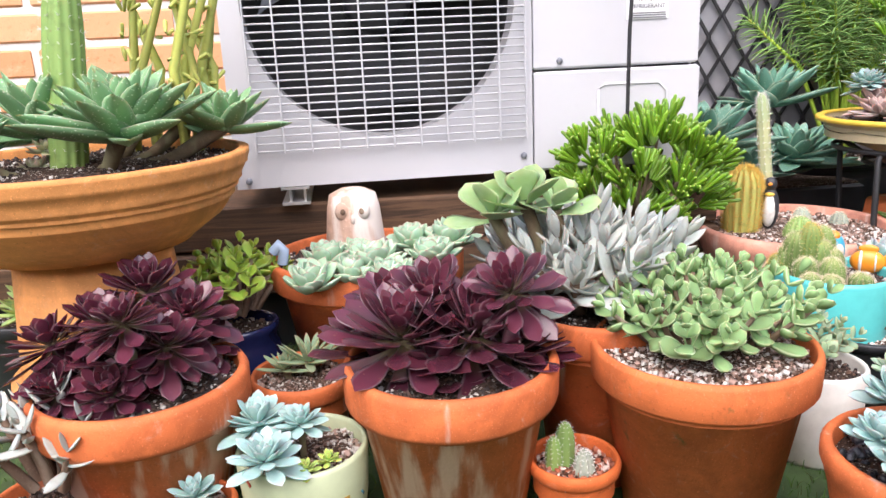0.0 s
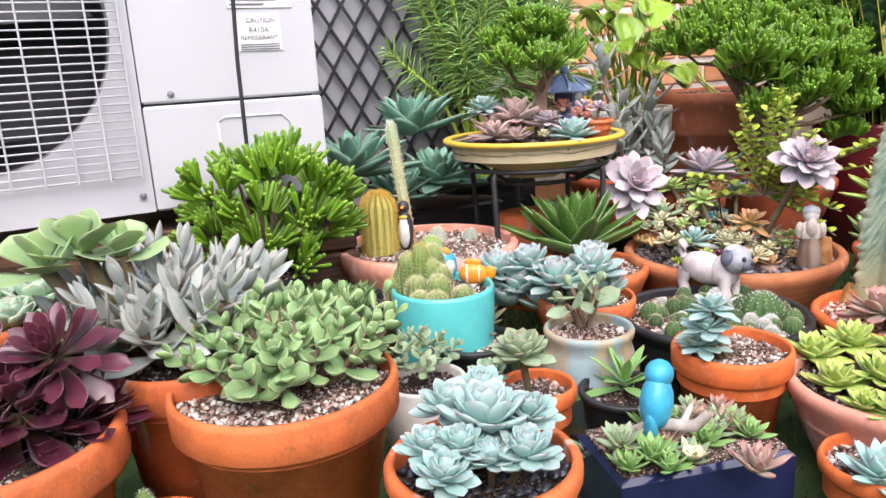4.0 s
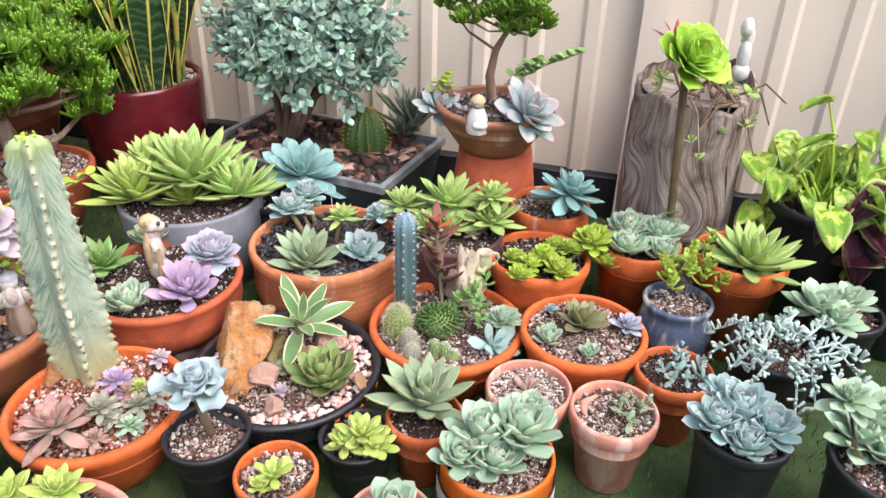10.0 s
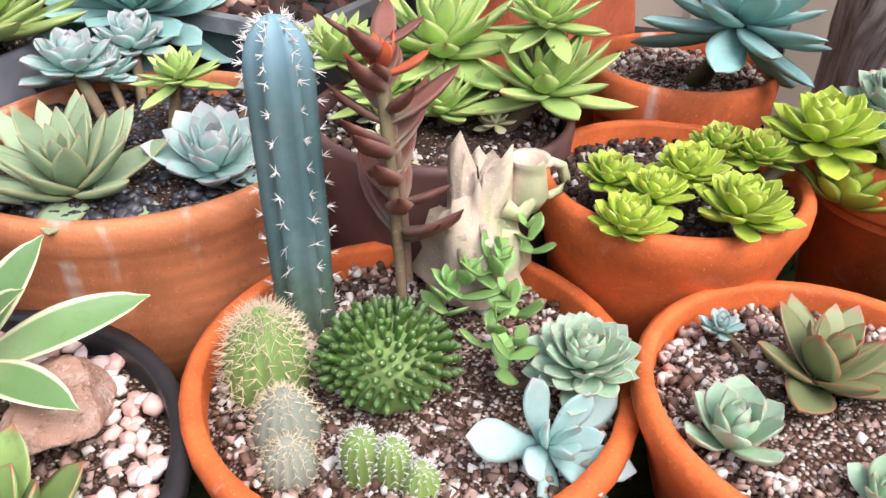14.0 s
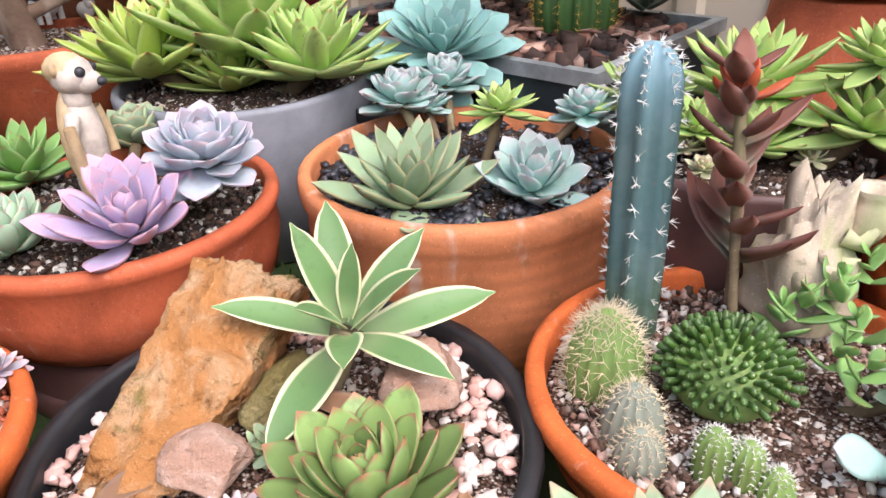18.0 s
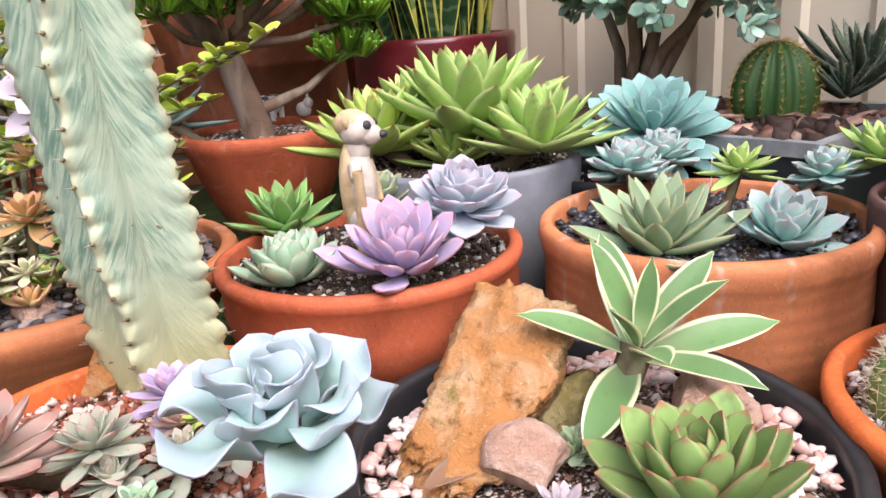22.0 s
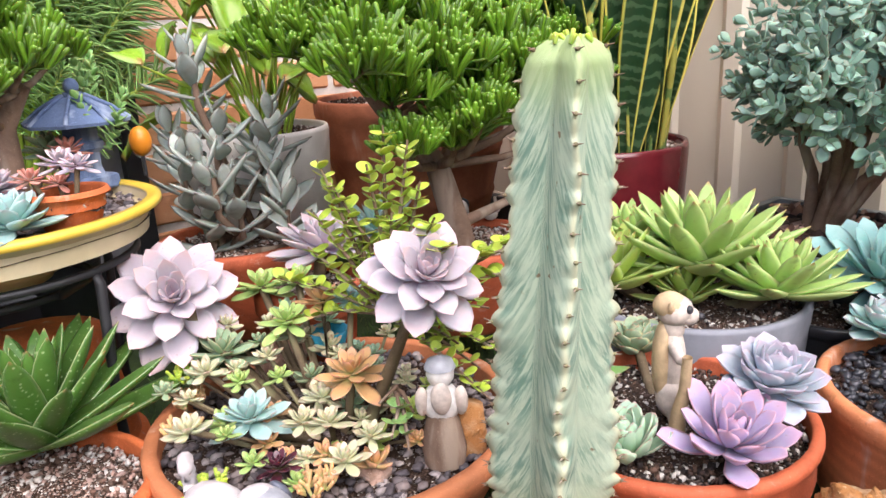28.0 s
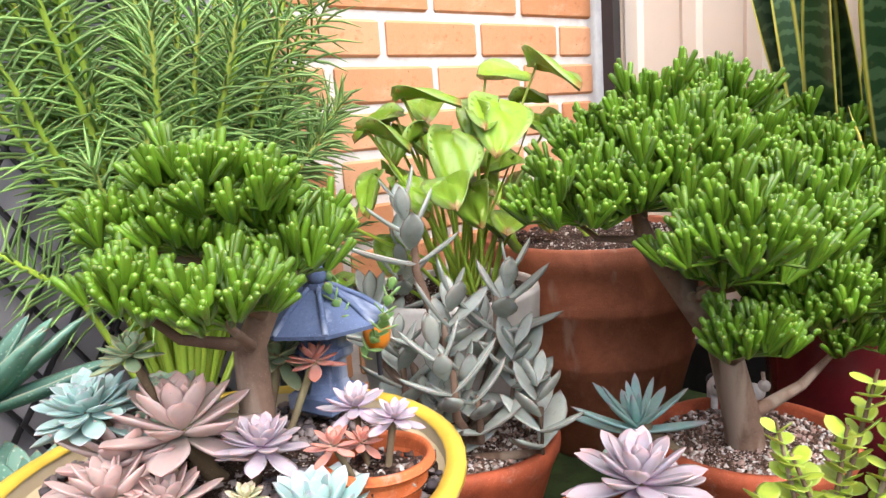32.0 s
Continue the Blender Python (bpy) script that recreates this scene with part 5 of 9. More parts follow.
figure("owl_ornament", (-0.066, 1.195, 0.232), 0, [
    (lathe([(0.045, 0), (0.046, 0.01), (0.041, 0.06), (0.036, 0.082), (0.02, 0.09), (0.001, 0.091)], 30), _own),
    (ball((-0.016, -0.036, 0.062), (0.011, 0.007, 0.014)), _own), (ball((0.016, -0.036, 0.062), (0.011, 0.007, 0.014)), _own),
    (ball((-0.014, -0.042, 0.062), (0.004, 0.003, 0.005)), bark_mat), (ball((0.014, -0.042, 0.062), (0.004, 0.003, 0.005)), bark_mat), (ball((0, -0.041, 0.05), (0.004, 0.005, 0.008)), _own)],
    "weathered clay owl ornament standing in a pot", "ornament", scale=1.08)
p = planter("jade_in_jar", -0.243, 1.050, 0.160, 0.058, "jar", navy_glaze, "glossy navy jar with a small jade plant", fill="dark")
shrub(p, -0.245, 1.050, 0.187, 0.06, 0.06, L_jade, shoots=22, leaf_size=0.036, pairs=3, length=0.035, W=0.72, T=0.22, seed=5, peak=0.68, base=0.2, stems=True)["kind"] = "stuff"
_ring = solid("jar_handle", Stock().add(*tube([(-0.182, 1.046, 0.266), (-0.171, 1.045, 0.278), (-0.165, 1.044, 0.269), (-0.169, 1.045, 0.248)], 0.008, 8)), plain_mat("pale_blue_enamel", (0.35, 0.45, 0.58), 0.3), "pale blue enamel handle behind the jade", "handle")
p = planter("gasteria_pot", -0.136, 0.920, 0.130, 0.073, "flower", terracotta, "small terracotta pot with grey pointed haworthia", fill="mix")
rosette(p, -0.129, 0.934, 0.150, 0.0545, L_sage, **like(ALOE, n=18, W=0.26))
rosette(p, -0.163, 0.925, 0.140, 0.0393, L_sage, **like(ALOE, n=12, W=0.26))
p = planter("speckled_pot", -0.119, 0.738, 0.120, 0.075, "plain", sage_glaze, "pale green pot with bright flecks and grey rosettes", fill="mix")
for _k, _q in enumerate(((-0.166, 0.738, 0.160, 0.0478), (-0.116, 0.723, 0.160, 0.0330), (-0.148, 0.670, 0.150, 0.0426))):
    rosette(p, *_q, L_sky, seed=_k, **like(PEARL, n=22))
rosette(p, -0.109, 0.679, 0.125, 0.0165, L_lime, **TINY)
rosette(p, -0.086, 0.695, 0.125, 0.0154, L_lime, **TINY)
_rng = rand(9)
_fl = Stock()
for _k in range(26):
    _a, _z = _rng.uniform(0, 6.283), _rng.uniform(0.03, 0.11)
    _r = 0.076 * (0.84 + 0.16 * _z / 0.12) + 0.0005
    _fl.add(*block(-0.005, -0.0006, -0.0016, 0.005, 0.0006, 0.0016), Matrix.Rotation(_a, 4, "Z") @ Matrix.Translation((0, _r, _z)) @ Matrix.Rotation(_rng.uniform(-1, 1), 4, "Y"))
part("flecks", _fl, stone_mat("flecks", [(0.6, 0.1, 0.06), (0.1, 0.3, 0.4), (0.6, 0.4, 0.05), (0.1, 0.3, 0.12)], 0.4), p)["kind"] = "stuff"
p = planter("mini_cactus_pot", 0.190, 0.716, 0.090, 0.054, "flower", terracotta_new, "little terracotta pot with red gravel and two cacti", fill="red", category="potted cactus")
cactus(p, 0.181, 0.721, 0.085, 0.012, 0.045, 9, C_green, 0.15, spine_white, 0.003, 9, 3)
cactus(p, 0.167, 0.717, 0.085, 0.01, 0.03, 9, C_green, 0.15, spine_white, 0.003, 9, 3)
cactus(p, 0.198, 0.700, 0.085, 0.013, 0.02, 10, C_grey, 0.2, spine_white, 0.004, 7, 4, round_top=0.9)
p = planter("silver_kalanchoe", 0.250, 0.834, 0.230, 0.094, "flower", terracotta, "terracotta pot of upright silvery felt leaves", fill="dark")
shrub(p, 0.242, 0.875, 0.230, 0.085, 0.03, L_silver, shoots=30, leaf_size=0.074, pairs=5, length=0.075, W=0.36, T=0.1, seed=8, label="silvery felt leaves", lean=0.8, peak=0.52, base=0.3, spread=1.1, cup=0.2)["kind"] = "stuff"
for _q in ((0.121, 0.843, 0.372, 0.0389), (0.161, 0.840, 0.386, 0.0413), (0.198, 0.838, 0.375, 0.0362)):
    rosette(p, _q[0], _q[1], _q[2] - 0.012, _q[3] * 1.5, L_paddle, name="paddle_rosette", tilt=(12, 0), **like(LOOSE, n=5, W=1.0, T=0.06, peak=0.72, base=0.25, cup=0.08, bend=0.15, inner=0.55, rise=(0.55, 1.35)))


def finger_jade(p, base, centre, radii, clumps, tufts, seed, trunk=0.012, length=0.03, radius=0.003, count=12, low=-0.5, fork=0.35, mat=None):
    """A finger jade: a forking trunk, and on each limb a rounded clump of finger leaves."""
    rng, wood, s = rand(seed), Stock(), Stock()
    base, centre = Vector(base), Vector(centre)
    knee = base.lerp(centre, fork)
    wood.add(*tube([tuple(base - Vector((0, 0, 0.03))), tuple(base.lerp(knee, 0.5) + Vector((trunk * 0.5, 0, 0))), tuple(knee)], [trunk * 1.15, trunk, trunk * 0.9], 10))
    for k in range(clumps):
        z = 1 - (1 - low) * (k + 0.5) / clumps
        a, q = k * GOLD + rng.uniform(-0.3, 0.3), math.sqrt(max(0, 1 - z * z))
        d = Vector((q * math.cos(a), q * math.sin(a), z))
        c = centre + Vector((d.x * radii[0], d.y * radii[1], d.z * radii[2])) * rng.uniform(0.55, 0.85)
        mid = knee.lerp(c, 0.5) + Vector((d.x * 0.01, d.y * 0.01, -0.012))
        part("limb", Stock().add(*tube([tuple(knee), tuple(mid), tuple(c)], [trunk * 0.55, trunk * 0.38, trunk * 0.22], 7)), bark_mat, p, at=p.matrix_basis.inverted())
        size = 0.36 * min(radii)
        for _ in range(tufts):
            o = Vector(rng.standard_normal(3)).normalized()
            o.z = abs(o.z) * 0.8 - 0.15
            e = c + o * size * rng.uniform(0.5, 1.0)
            fingers(s, rng, tuple(e), tuple(o + d * 0.5 + Vector((0, 0, 0.9))), count, length, radius, 0.48)
    part("trunk", wood, bark_mat, p, "grey-brown forking trunk", at=p.matrix_basis.inverted())
    part("foliage", s, mat or L_gollum, p, "bright green finger-shaped leaves", at=p.matrix_basis.inverted())["kind"] = "stuff"


def finger_bonsai(p, trunk, radii, clumps, seed, length=0.03, radius=0.003, mat=None):
    """A finger jade trained as a small tree: a bent bare trunk, and pads of finger leaves at the ends of its limbs. clumps: (x, y, z, size)."""
    rng, s = rand(seed), Stock()
    path = [Vector(q) for q in trunk]
    inv = p.matrix_basis.inverted()
    part("trunk", Stock().add(*tube([tuple(q) for q in path], radii, 10)), bark_mat, p, "grey-brown bent trunk", at=inv)
    for x, y, z, size in clumps:
        c = Vector((x, y, z))
        k = min(range(1, len(path)), key=lambda i: (path[i] - c).length + (0.2 if path[i].z > z else 0))
        a = path[k]
        mid = a.lerp(c, 0.55) + Vector((rng.uniform(-0.012, 0.012), rng.uniform(-0.012, 0.012), -0.012))
        part("limb", Stock().add(*tube([tuple(a), tuple(mid), tuple(c)], [radii[k] * 0.45, radii[k] * 0.3, 0.003], 7)), bark_mat, p, at=inv)
        for i in range(int(9500 * size * size) + 8):
            o = Vector(rng.standard_normal(3)).normalized()
            o.z = o.z * 0.95 if o.z > -0.25 else -0.4 * o.z
            e = c + o * size * rng.uniform(0.45, 1.12)
            s.add(*tube([tuple(mid.lerp(c, 0.7)), tuple(c.lerp(e, 0.5)), tuple(e)], [0.002, 0.0018, 0.0015], 4))
            fingers(s, rng, tuple(e), tuple(o * 0.7 + Vector((0, 0, 1.2))), 9, length, radius, 0.5)
    part("foliage", s, mat or L_gollum, p, "bright green finger-shaped leaves", at=inv)["kind"] = "stuff"


p = planter("finger_jade_pot", 0.423, 1.251, 0.200, 0.079, "taper", black_plastic, "black pot of bright green finger jade", fill="dark", h=0.16)
_b, _c = (0.431, 1.249, 0.231), (0.437, 1.236, 0.300)
finger_jade(p, _b, _c, (0.145, 0.125, 0.125), 19, 9, 11, trunk=0.011, length=0.042, radius=0.0032, count=10, low=-0.95, fork=0.2, mat=L_bright)
solid("garden_stake", Stock().add(*tube([(0.419, 1.252, 0.363), (0.420, 1.252, 0.431), (0.421, 1.252, 0.562), (0.429, 1.249, 0.754)], 0.0035, 8)), black_iron, "thin black stake leaning beside the finger jade", "stake")
p = planter("grass_succulent_pot", 0.507, 1.130, 0.165, 0.096, "taper", black_plastic, "black pot crowded with narrow green haworthia", fill="dark")
for _k, _v in enumerate(ring_spots(rand(4), 22, 0.075)):
    rosette(p, p.location.x + _v.x, p.location.y + _v.y, 0.165, 0.032, L_haw, seed=_k, n=12, W=0.2, T=0.12, peak=0.3, base=0.85, rise=(0.5, 1.45), bend=0.1, split=False, m=6, rows=5)
p = planter("teal_cactus_pot", 0.646, 0.974, 0.206, 0.081, "plain", teal_glaze, "turquoise glazed pot with clustered round cacti", fill="dark", category="potted cactus", plants=(0.008, 0, 0.004))
for _k, _q in enumerate(((0.594, 1.002, 0.267, 0.0311), (0.623, 0.985, 0.256, 0.0334), (0.577, 1.013, 0.232, 0.0268), (0.597, 1.015, 0.205, 0.0227), (0.623, 0.998, 0.210, 0.0227), (0.610, 0.992, 0.283, 0.0266), (0.571, 1.016, 0.215, 0.0213), (0.611, 1.006, 0.195, 0.0194), (0.637, 0.976, 0.246, 0.0268), (0.585, 1.007, 0.250, 0.0245), (0.590, 0.965, 0.238, 0.0270), (0.618, 0.945, 0.240, 0.0280), (0.650, 0.925, 0.222, 0.0260), (0.605, 0.925, 0.215, 0.0240), (0.640, 1.010, 0.272, 0.0300), (0.585, 0.940, 0.210, 0.0220))):
    cactus(p, _q[0], _q[1], 0.18, _q[3] * 0.66, max(0.03, _q[2] - 0.2 + _q[3] * 0.3), 14, C_club, 0.16, spine_gold if _k in (2, 5) else spine_mat, 0.005, 14, 4, width=0.0002, round_top=0.5, name="cactus_ball", seed=_k)
figure("clownfish_ornament", (0.706, 0.985, 0.188), -35, [(ball((0, 0, 0.02), (0.021, 0.011, 0.016)), orange_paint), (ball((-0.008, 0, 0.02), (0.004, 0.0118, 0.0155)), white_figure), (ball((0.009, 0, 0.02), (0.003, 0.0108, 0.014)), white_figure),
    (ball((0.024, 0, 0.022), (0.008, 0.004, 0.01)), orange_paint), (ball((0, 0, 0.037), (0.012, 0.003, 0.006)), orange_paint), (ball((0, 0, 0.004), (0.008, 0.008, 0.006)), white_figure)], "small orange and white fish ornament in the cactus pot", "ornament", scale=1.15)
figure("blue_fish_ornament", (0.682, 1.035, 0.185), 10, [(ball((0, 0, 0.024), (0.016, 0.011, 0.024)), blue_paint), (ball((0.0, -0.008, 0.026), (0.008, 0.006, 0.01)), white_figure), (ball((0.0, 0.0, 0.045), (0.006, 0.008, 0.006)), orange_paint)], "small blue striped fish ornament in the cactus pot", "ornament", scale=1.25)
p = planter("pink_cactus_bowl", 0.758, 1.285, 0.200, 0.176, "bowl", terracotta_pink, "wide pink terracotta bowl of small cacti in grit", fill="mix", category="potted cactus")
cactus(p, 0.665, 1.305, 0.185, 0.033, 0.125, 16, leaf_mat("golden_cactus_skin", (0.42, 0.42, 0.12), rough=0.7), 0.12, spine_gold, 0.009, 30, 9, round_top=0.3, width=0.00045, name="golden_cactus", label="golden-spined barrel cactus")
cactus(p, 0.757, 1.375, 0.185, 0.0125, 0.255, 8, leaf_mat("pale_column_skin", (0.34, 0.36, 0.2), foot=(0.62, 0.32, 0.12), tip=(0.28, 0.38, 0.2), rough=0.7), 0.15, spine_white, 0.006, 26, 5, round_top=0.15, tilt=(2, -7), name="columnar_cactus", label="thin white-spined column")
cactus(p, 0.80, 1.33, 0.19, 0.02, 0.028, 12, C_grey, 0.2, spine_mat, 0.004, 7, 4, round_top=0.9)
cactus(p, 0.865, 1.31, 0.185, 0.018, 0.024, 12, C_grey, 0.2, spine_mat, 0.004, 7, 4, round_top=0.9)
cactus(p, 0.74, 1.23, 0.19, 0.03, 0.035, 14, C_green, 0.2, spine_mat, 0.005, 8, 4, round_top=0.9)
figure("penguin_ornament", (0.716, 1.3, 0.188), 150, [(ball((0, 0, 0.04), (0.018, 0.016, 0.042)), dark_paint), (ball((0, 0.007, 0.038), (0.013, 0.011, 0.034)), white_figure), (ball((0, 0, 0.086), (0.012, 0.012, 0.013)), dark_paint), (ball((0, 0.014, 0.088), (0.004, 0.008, 0.003)), orange_paint), (ball((0.0, 0.012, 0.068), (0.009, 0.005, 0.004)), yellow_glaze)], "black and white penguin ornament among cacti", "ornament")
p = planter("small_black_pot", 0.669, 0.920, 0.130, 0.065, "taper", black_plastic, "small black pot with a brown-green haworthia", fill="mix")
rosette(p, 0.691, 0.953, 0.145, 0.0573, leaf_mat("olive_leaf", (0.14, 0.15, 0.07), tip=(0.25, 0.14, 0.08), rough=0.5), **like(ALOE, n=20))
p = planter("white_ribbed_pot", 0.543, 0.824, 0.130, 0.059, "plain", white_pot_mat, "off-white pot of small grey-green leaves", fill="dark")
shrub(p, 0.547, 0.854, 0.130, 0.045, 0.035, L_sage, shoots=16, leaf_size=0.024, pairs=3, length=0.02, W=0.6, T=0.25, seed=6, stems=False)["kind"] = "stuff"
p = planter("tall_echeveria_pot", 0.674, 0.748, 0.120, 0.053, "flower", terracotta_new, "orange terracotta pot with a stemmed green echeveria", fill="mix")
rosette(p, 0.642, 0.732, 0.185, 0.0427, L_sage, stem=0.06, **like(ROSE, n=30))
rosette(p, 0.617, 0.782, 0.140, 0.0291, L_mint, stem=0.03, **like(ROSE, n=22))
p = planter("pebble_bowl", 0.483, 0.539, 0.170, 0.092, "bowl", terracotta, "terracotta bowl of pale blue rosettes over black pebbles", fill="black", h=0.13, plants=(0.004, -0.003, -0))
for _k, _q in enumerate(((0.480, 0.533, 0.220, 0.0516), (0.465, 0.584, 0.215, 0.0353), (0.506, 0.589, 0.220, 0.0317), (0.492, 0.480, 0.205, 0.0346), (0.419, 0.499, 0.195, 0.0310), (0.422, 0.541, 0.200, 0.0303), (0.522, 0.526, 0.215, 0.0320), (0.463, 0.492, 0.200, 0.0274), (0.443, 0.512, 0.210, 0.0279))):
    rosette(p, *_q, L_sky, seed=_k, **like(ROSE, n=26, W=0.6))
p = planter("felt_plant_pot", -0.379, 0.699, 0.1, 0.07, "flower", terracotta, "terracotta pot of silvery felt leaves", fill="dark")
shrub(p, -0.385, 0.720, 0.120, 0.06, 0.05, L_silver, shoots=12, leaf_size=0.05, pairs=4, length=0.04, W=0.28, T=0.14, seed=18, lean=0.6, peak=0.5, base=0.35)["kind"] = "stuff"
p = planter("edge_rosette_pot", -0.240, 0.702, 0.08, 0.05, "flower", terracotta, "small terracotta pot with a grey rosette", fill="mix")
rosette(p, -0.232, 0.691, 0.100, 0.0320, L_sky, **like(PEARL, n=20))
p = planter("left_rosette_pot", -0.543, 1.040, 0.2, 0.07, "taper", black_plastic, "black pot with bright green rosettes", fill="dark")
rosette(p, -0.528, 1.036, 0.230, 0.0520, L_fresh, **like(STAR, n=20))
rosette(p, -0.535, 1.006, 0.220, 0.0405, L_fresh, **like(STAR, n=18))

# aloes in a long black planter by the door
p = thing("black_trough", (0.86, 1.71, 0.0), "long black planter of blue-green aloes by the door", "planter", "potted succulents", turn=4)
part("trough", Stock().add(*block(-0.23, -0.1, 0, 0.26, 0.1, 0.195, 0.006)), black_plastic, p, smooth=False)
part("soil", Stock().add(*block(-0.22, -0.09, 0.19, 0.25, 0.09, 0.2)), dark_soil, p, smooth=False)
for _k, _q in enumerate(((0.70, 1.545, 0.355, 0.135), (0.905, 1.688, 0.425, 0.135), (0.93, 1.60, 0.3, 0.12), (1.0, 1.64, 0.27, 0.1), (0.82, 1.59, 0.27, 0.1))):
    rosette(p, *_q, L_blue_aloe, seed=_k, **like(ALOE, n=30, W=0.36, T=0.08, cup=0.45, rise=(0.1, 1.35), wob=0.2))

# ---- front row ----
p = thing("navy_trough", (0.752, 0.560, 0.0), "navy blue rectangular pot of mixed green rosettes", "potted plant", "potted succulents", turn=-12)
part("trough", Stock().add(*block(-0.105, -0.06, 0, 0.105, 0.06, 0.1, 0.006)), navy_glaze, p, smooth=False)
part("soil", Stock().add(*block(-0.098, -0.053, 0.095, 0.098, 0.053, 0.104)), gritty_soil, p, smooth=False)
for _k, (_q, _m) in enumerate((((0.667, 0.562, 0.125, 0.0328), L_sage), ((0.685, 0.533, 0.120, 0.0340), L_green), ((0.670, 0.621, 0.084, 0.0298), L_sage), ((0.757, 0.456, 0.125, 0.0363), L_brown), ((0.690, 0.509, 0.115, 0.0270), L_green), ((0.654, 0.533, 0.115, 0.0269), L_green))):
    rosette(p, *_q, _m, seed=_k, **like(STAR, n=20))
_rng = rand(15)
for _k in range(22):
    rosette(p, p.location.x + _rng.uniform(-0.085, 0.085), p.location.y + _rng.uniform(-0.045, 0.045), 0.112, _rng.uniform(0.02, 0.032), (L_sage, L_green, L_sage, L_brown, L_green)[_k % 5], seed=_k, **like(STAR, n=16, split=False))
figure("kingfisher_ornament", (0.726, 0.573, 0.104), -55, [(ball((0, -0.002, 0.048), (0.019, 0.023, 0.033), (-18, 0, 0)), blue_paint), (ball((0, 0.008, 0.078), (0.0165, 0.019, 0.0165)), blue_paint), (tube([(0, 0.02, 0.079), (0, 0.034, 0.077), (0, 0.056, 0.07)], [0.0075, 0.0045, 0.0008], 8), grey_paint), (ball((0.0, -0.026, 0.022), (0.008, 0.008, 0.026), (24, 0, 0)), blue_paint), (ball((0.0135, 0.016, 0.082), (0.003, 0.003, 0.003)), dark_paint), (ball((-0.0135, 0.016, 0.082), (0.003, 0.003, 0.003)), dark_paint), (ball((0, 0.014, 0.05), (0.013, 0.01, 0.022), (-12, 0, 0)), plain_mat("pale_blue_paint", (0.2, 0.5, 0.62), 0.45, 0.2)),
    (tube([(-0.03, 0, 0.0), (0, 0, 0.02), (0.045, -0.01, 0.03), (0.06, -0.01, 0.05)], [0.008, 0.008, 0.007, 0.005], 8), chalk_paint), (tube([(0.03, -0.006, 0.027), (0.036, 0.01, 0.045)], [0.005, 0.003], 7), chalk_paint)], "bright blue bird ornament perched on a twig", "ornament")
figure("flower_ornament", (0.719, 0.507, 0.1), 0, [(leaf(0.02, 0.016, 0.004, bend=0.6), cream_glaze)] + [((lambda q: (q[0] @ np.array(Matrix.Rotation(k * 1.2566, 3, "Z")).T + np.array((0, 0, 0.012)), q[1], q[2]))(leaf(0.018, 0.016, 0.003, bend=0.5, lead=0.5)), cream_glaze) for k in range(5)], "small cream flower ornament in the navy pot", "ornament")
p = planter("stoneware_pot", 0.801, 0.807, 0.157, 0.065, "jar", stoneware, "beige stoneware pot with blue drips and grit", fill="mix", plants=(0.011, -0.005, 0.002))
shrub(p, 0.807, 0.837, 0.155, 0.03, 0.04, L_sage, shoots=5, leaf_size=0.04, pairs=2, length=0.025, W=0.7, T=0.12, seed=31, lean=1.3)["kind"] = "stuff"
p = planter("small_aloe_pot", 0.782, 0.700, 0.105, 0.061, "taper", black_plastic, "black pot with a small green star aloe", fill="dark")
rosette(p, 0.791, 0.714, 0.120, 0.0697, L_green, **like(AGAVE, n=12, W=0.24))
p = planter("blue_stem_pot", 0.907, 0.638, 0.161, 0.077, "flower", terracotta_new, "orange terracotta pot with a tall blue stacked rosette", fill="mix", plants=(0.016, 0, -0.004))
for _k, _q in enumerate(((0.837, 0.636, 0.185, 0.0342), (0.835, 0.628, 0.210, 0.0356), (0.839, 0.623, 0.235, 0.0318))):
    rosette(p, *_q, L_sky, seed=_k, **like(PEARL, n=18, W=0.55))
p = planter("lime_rosette_bowl", 1.040, 0.502, 0.130, 0.122, "bowl", terracotta_pink, "pink terracotta bowl packed with lime green rosettes", fill="dark", plants=(0.034, 0.02, 0))
for _k, _q in enumerate(((0.993, 0.590, 0.140, 0.0461), (1.047, 0.573, 0.150, 0.0474), (1.083, 0.521, 0.150, 0.0472), (1.060, 0.430, 0.145, 0.0438), (0.936, 0.510, 0.140, 0.0418), (0.979, 0.483, 0.150, 0.0462), (1.020, 0.453, 0.150, 0.0430), (0.928, 0.423, 0.140, 0.0391), (0.972, 0.397, 0.140, 0.0451), (0.915, 0.457, 0.135, 0.0310), (1.010, 0.381, 0.140, 0.0372))):
    rosette(p, *_q, L_lime, seed=_k, **like(STAR, n=18, W=0.5, T=0.16))
p = planter("pale_star_pot", 0.908, 0.423, 0.099, 0.065, "flower", terracotta_new, "orange terracotta pot with a pale grey rosette", fill="mix", plants=(0.012, -0.006, -0.001))
rosette(p, 0.863, 0.410, 0.110, 0.0491, L_sky, **like(STAR, n=20, W=0.44))
p = planter("mint_cluster_pot", 0.986, 0.314, 0.100, 0.075, "flower", terracotta_new, "terracotta pot of clustered mint green rosettes", fill="pink")
for _k, _q in enumerate(((0.951, 0.329, 0.125, 0.0390), (0.968, 0.291, 0.130, 0.0417), (0.973, 0.265, 0.120, 0.0364), (0.938, 0.299, 0.115, 0.0347))):
    rosette(p, *_q, L_blue, seed=_k, **like(ROSE, n=24))
p = planter("bronze_pot", 1.138, 0.336, 0.130, 0.066, "flower", terracotta_pink, "pink terracotta pot with a bronze tall rosette", fill="mix", plants=(0.04, 0.016, 0))
rosette(p, 1.082, 0.302, 0.160, 0.0551, L_brown, **like(PEARL, n=26, W=0.42, rise=(0.2, 1.4)))
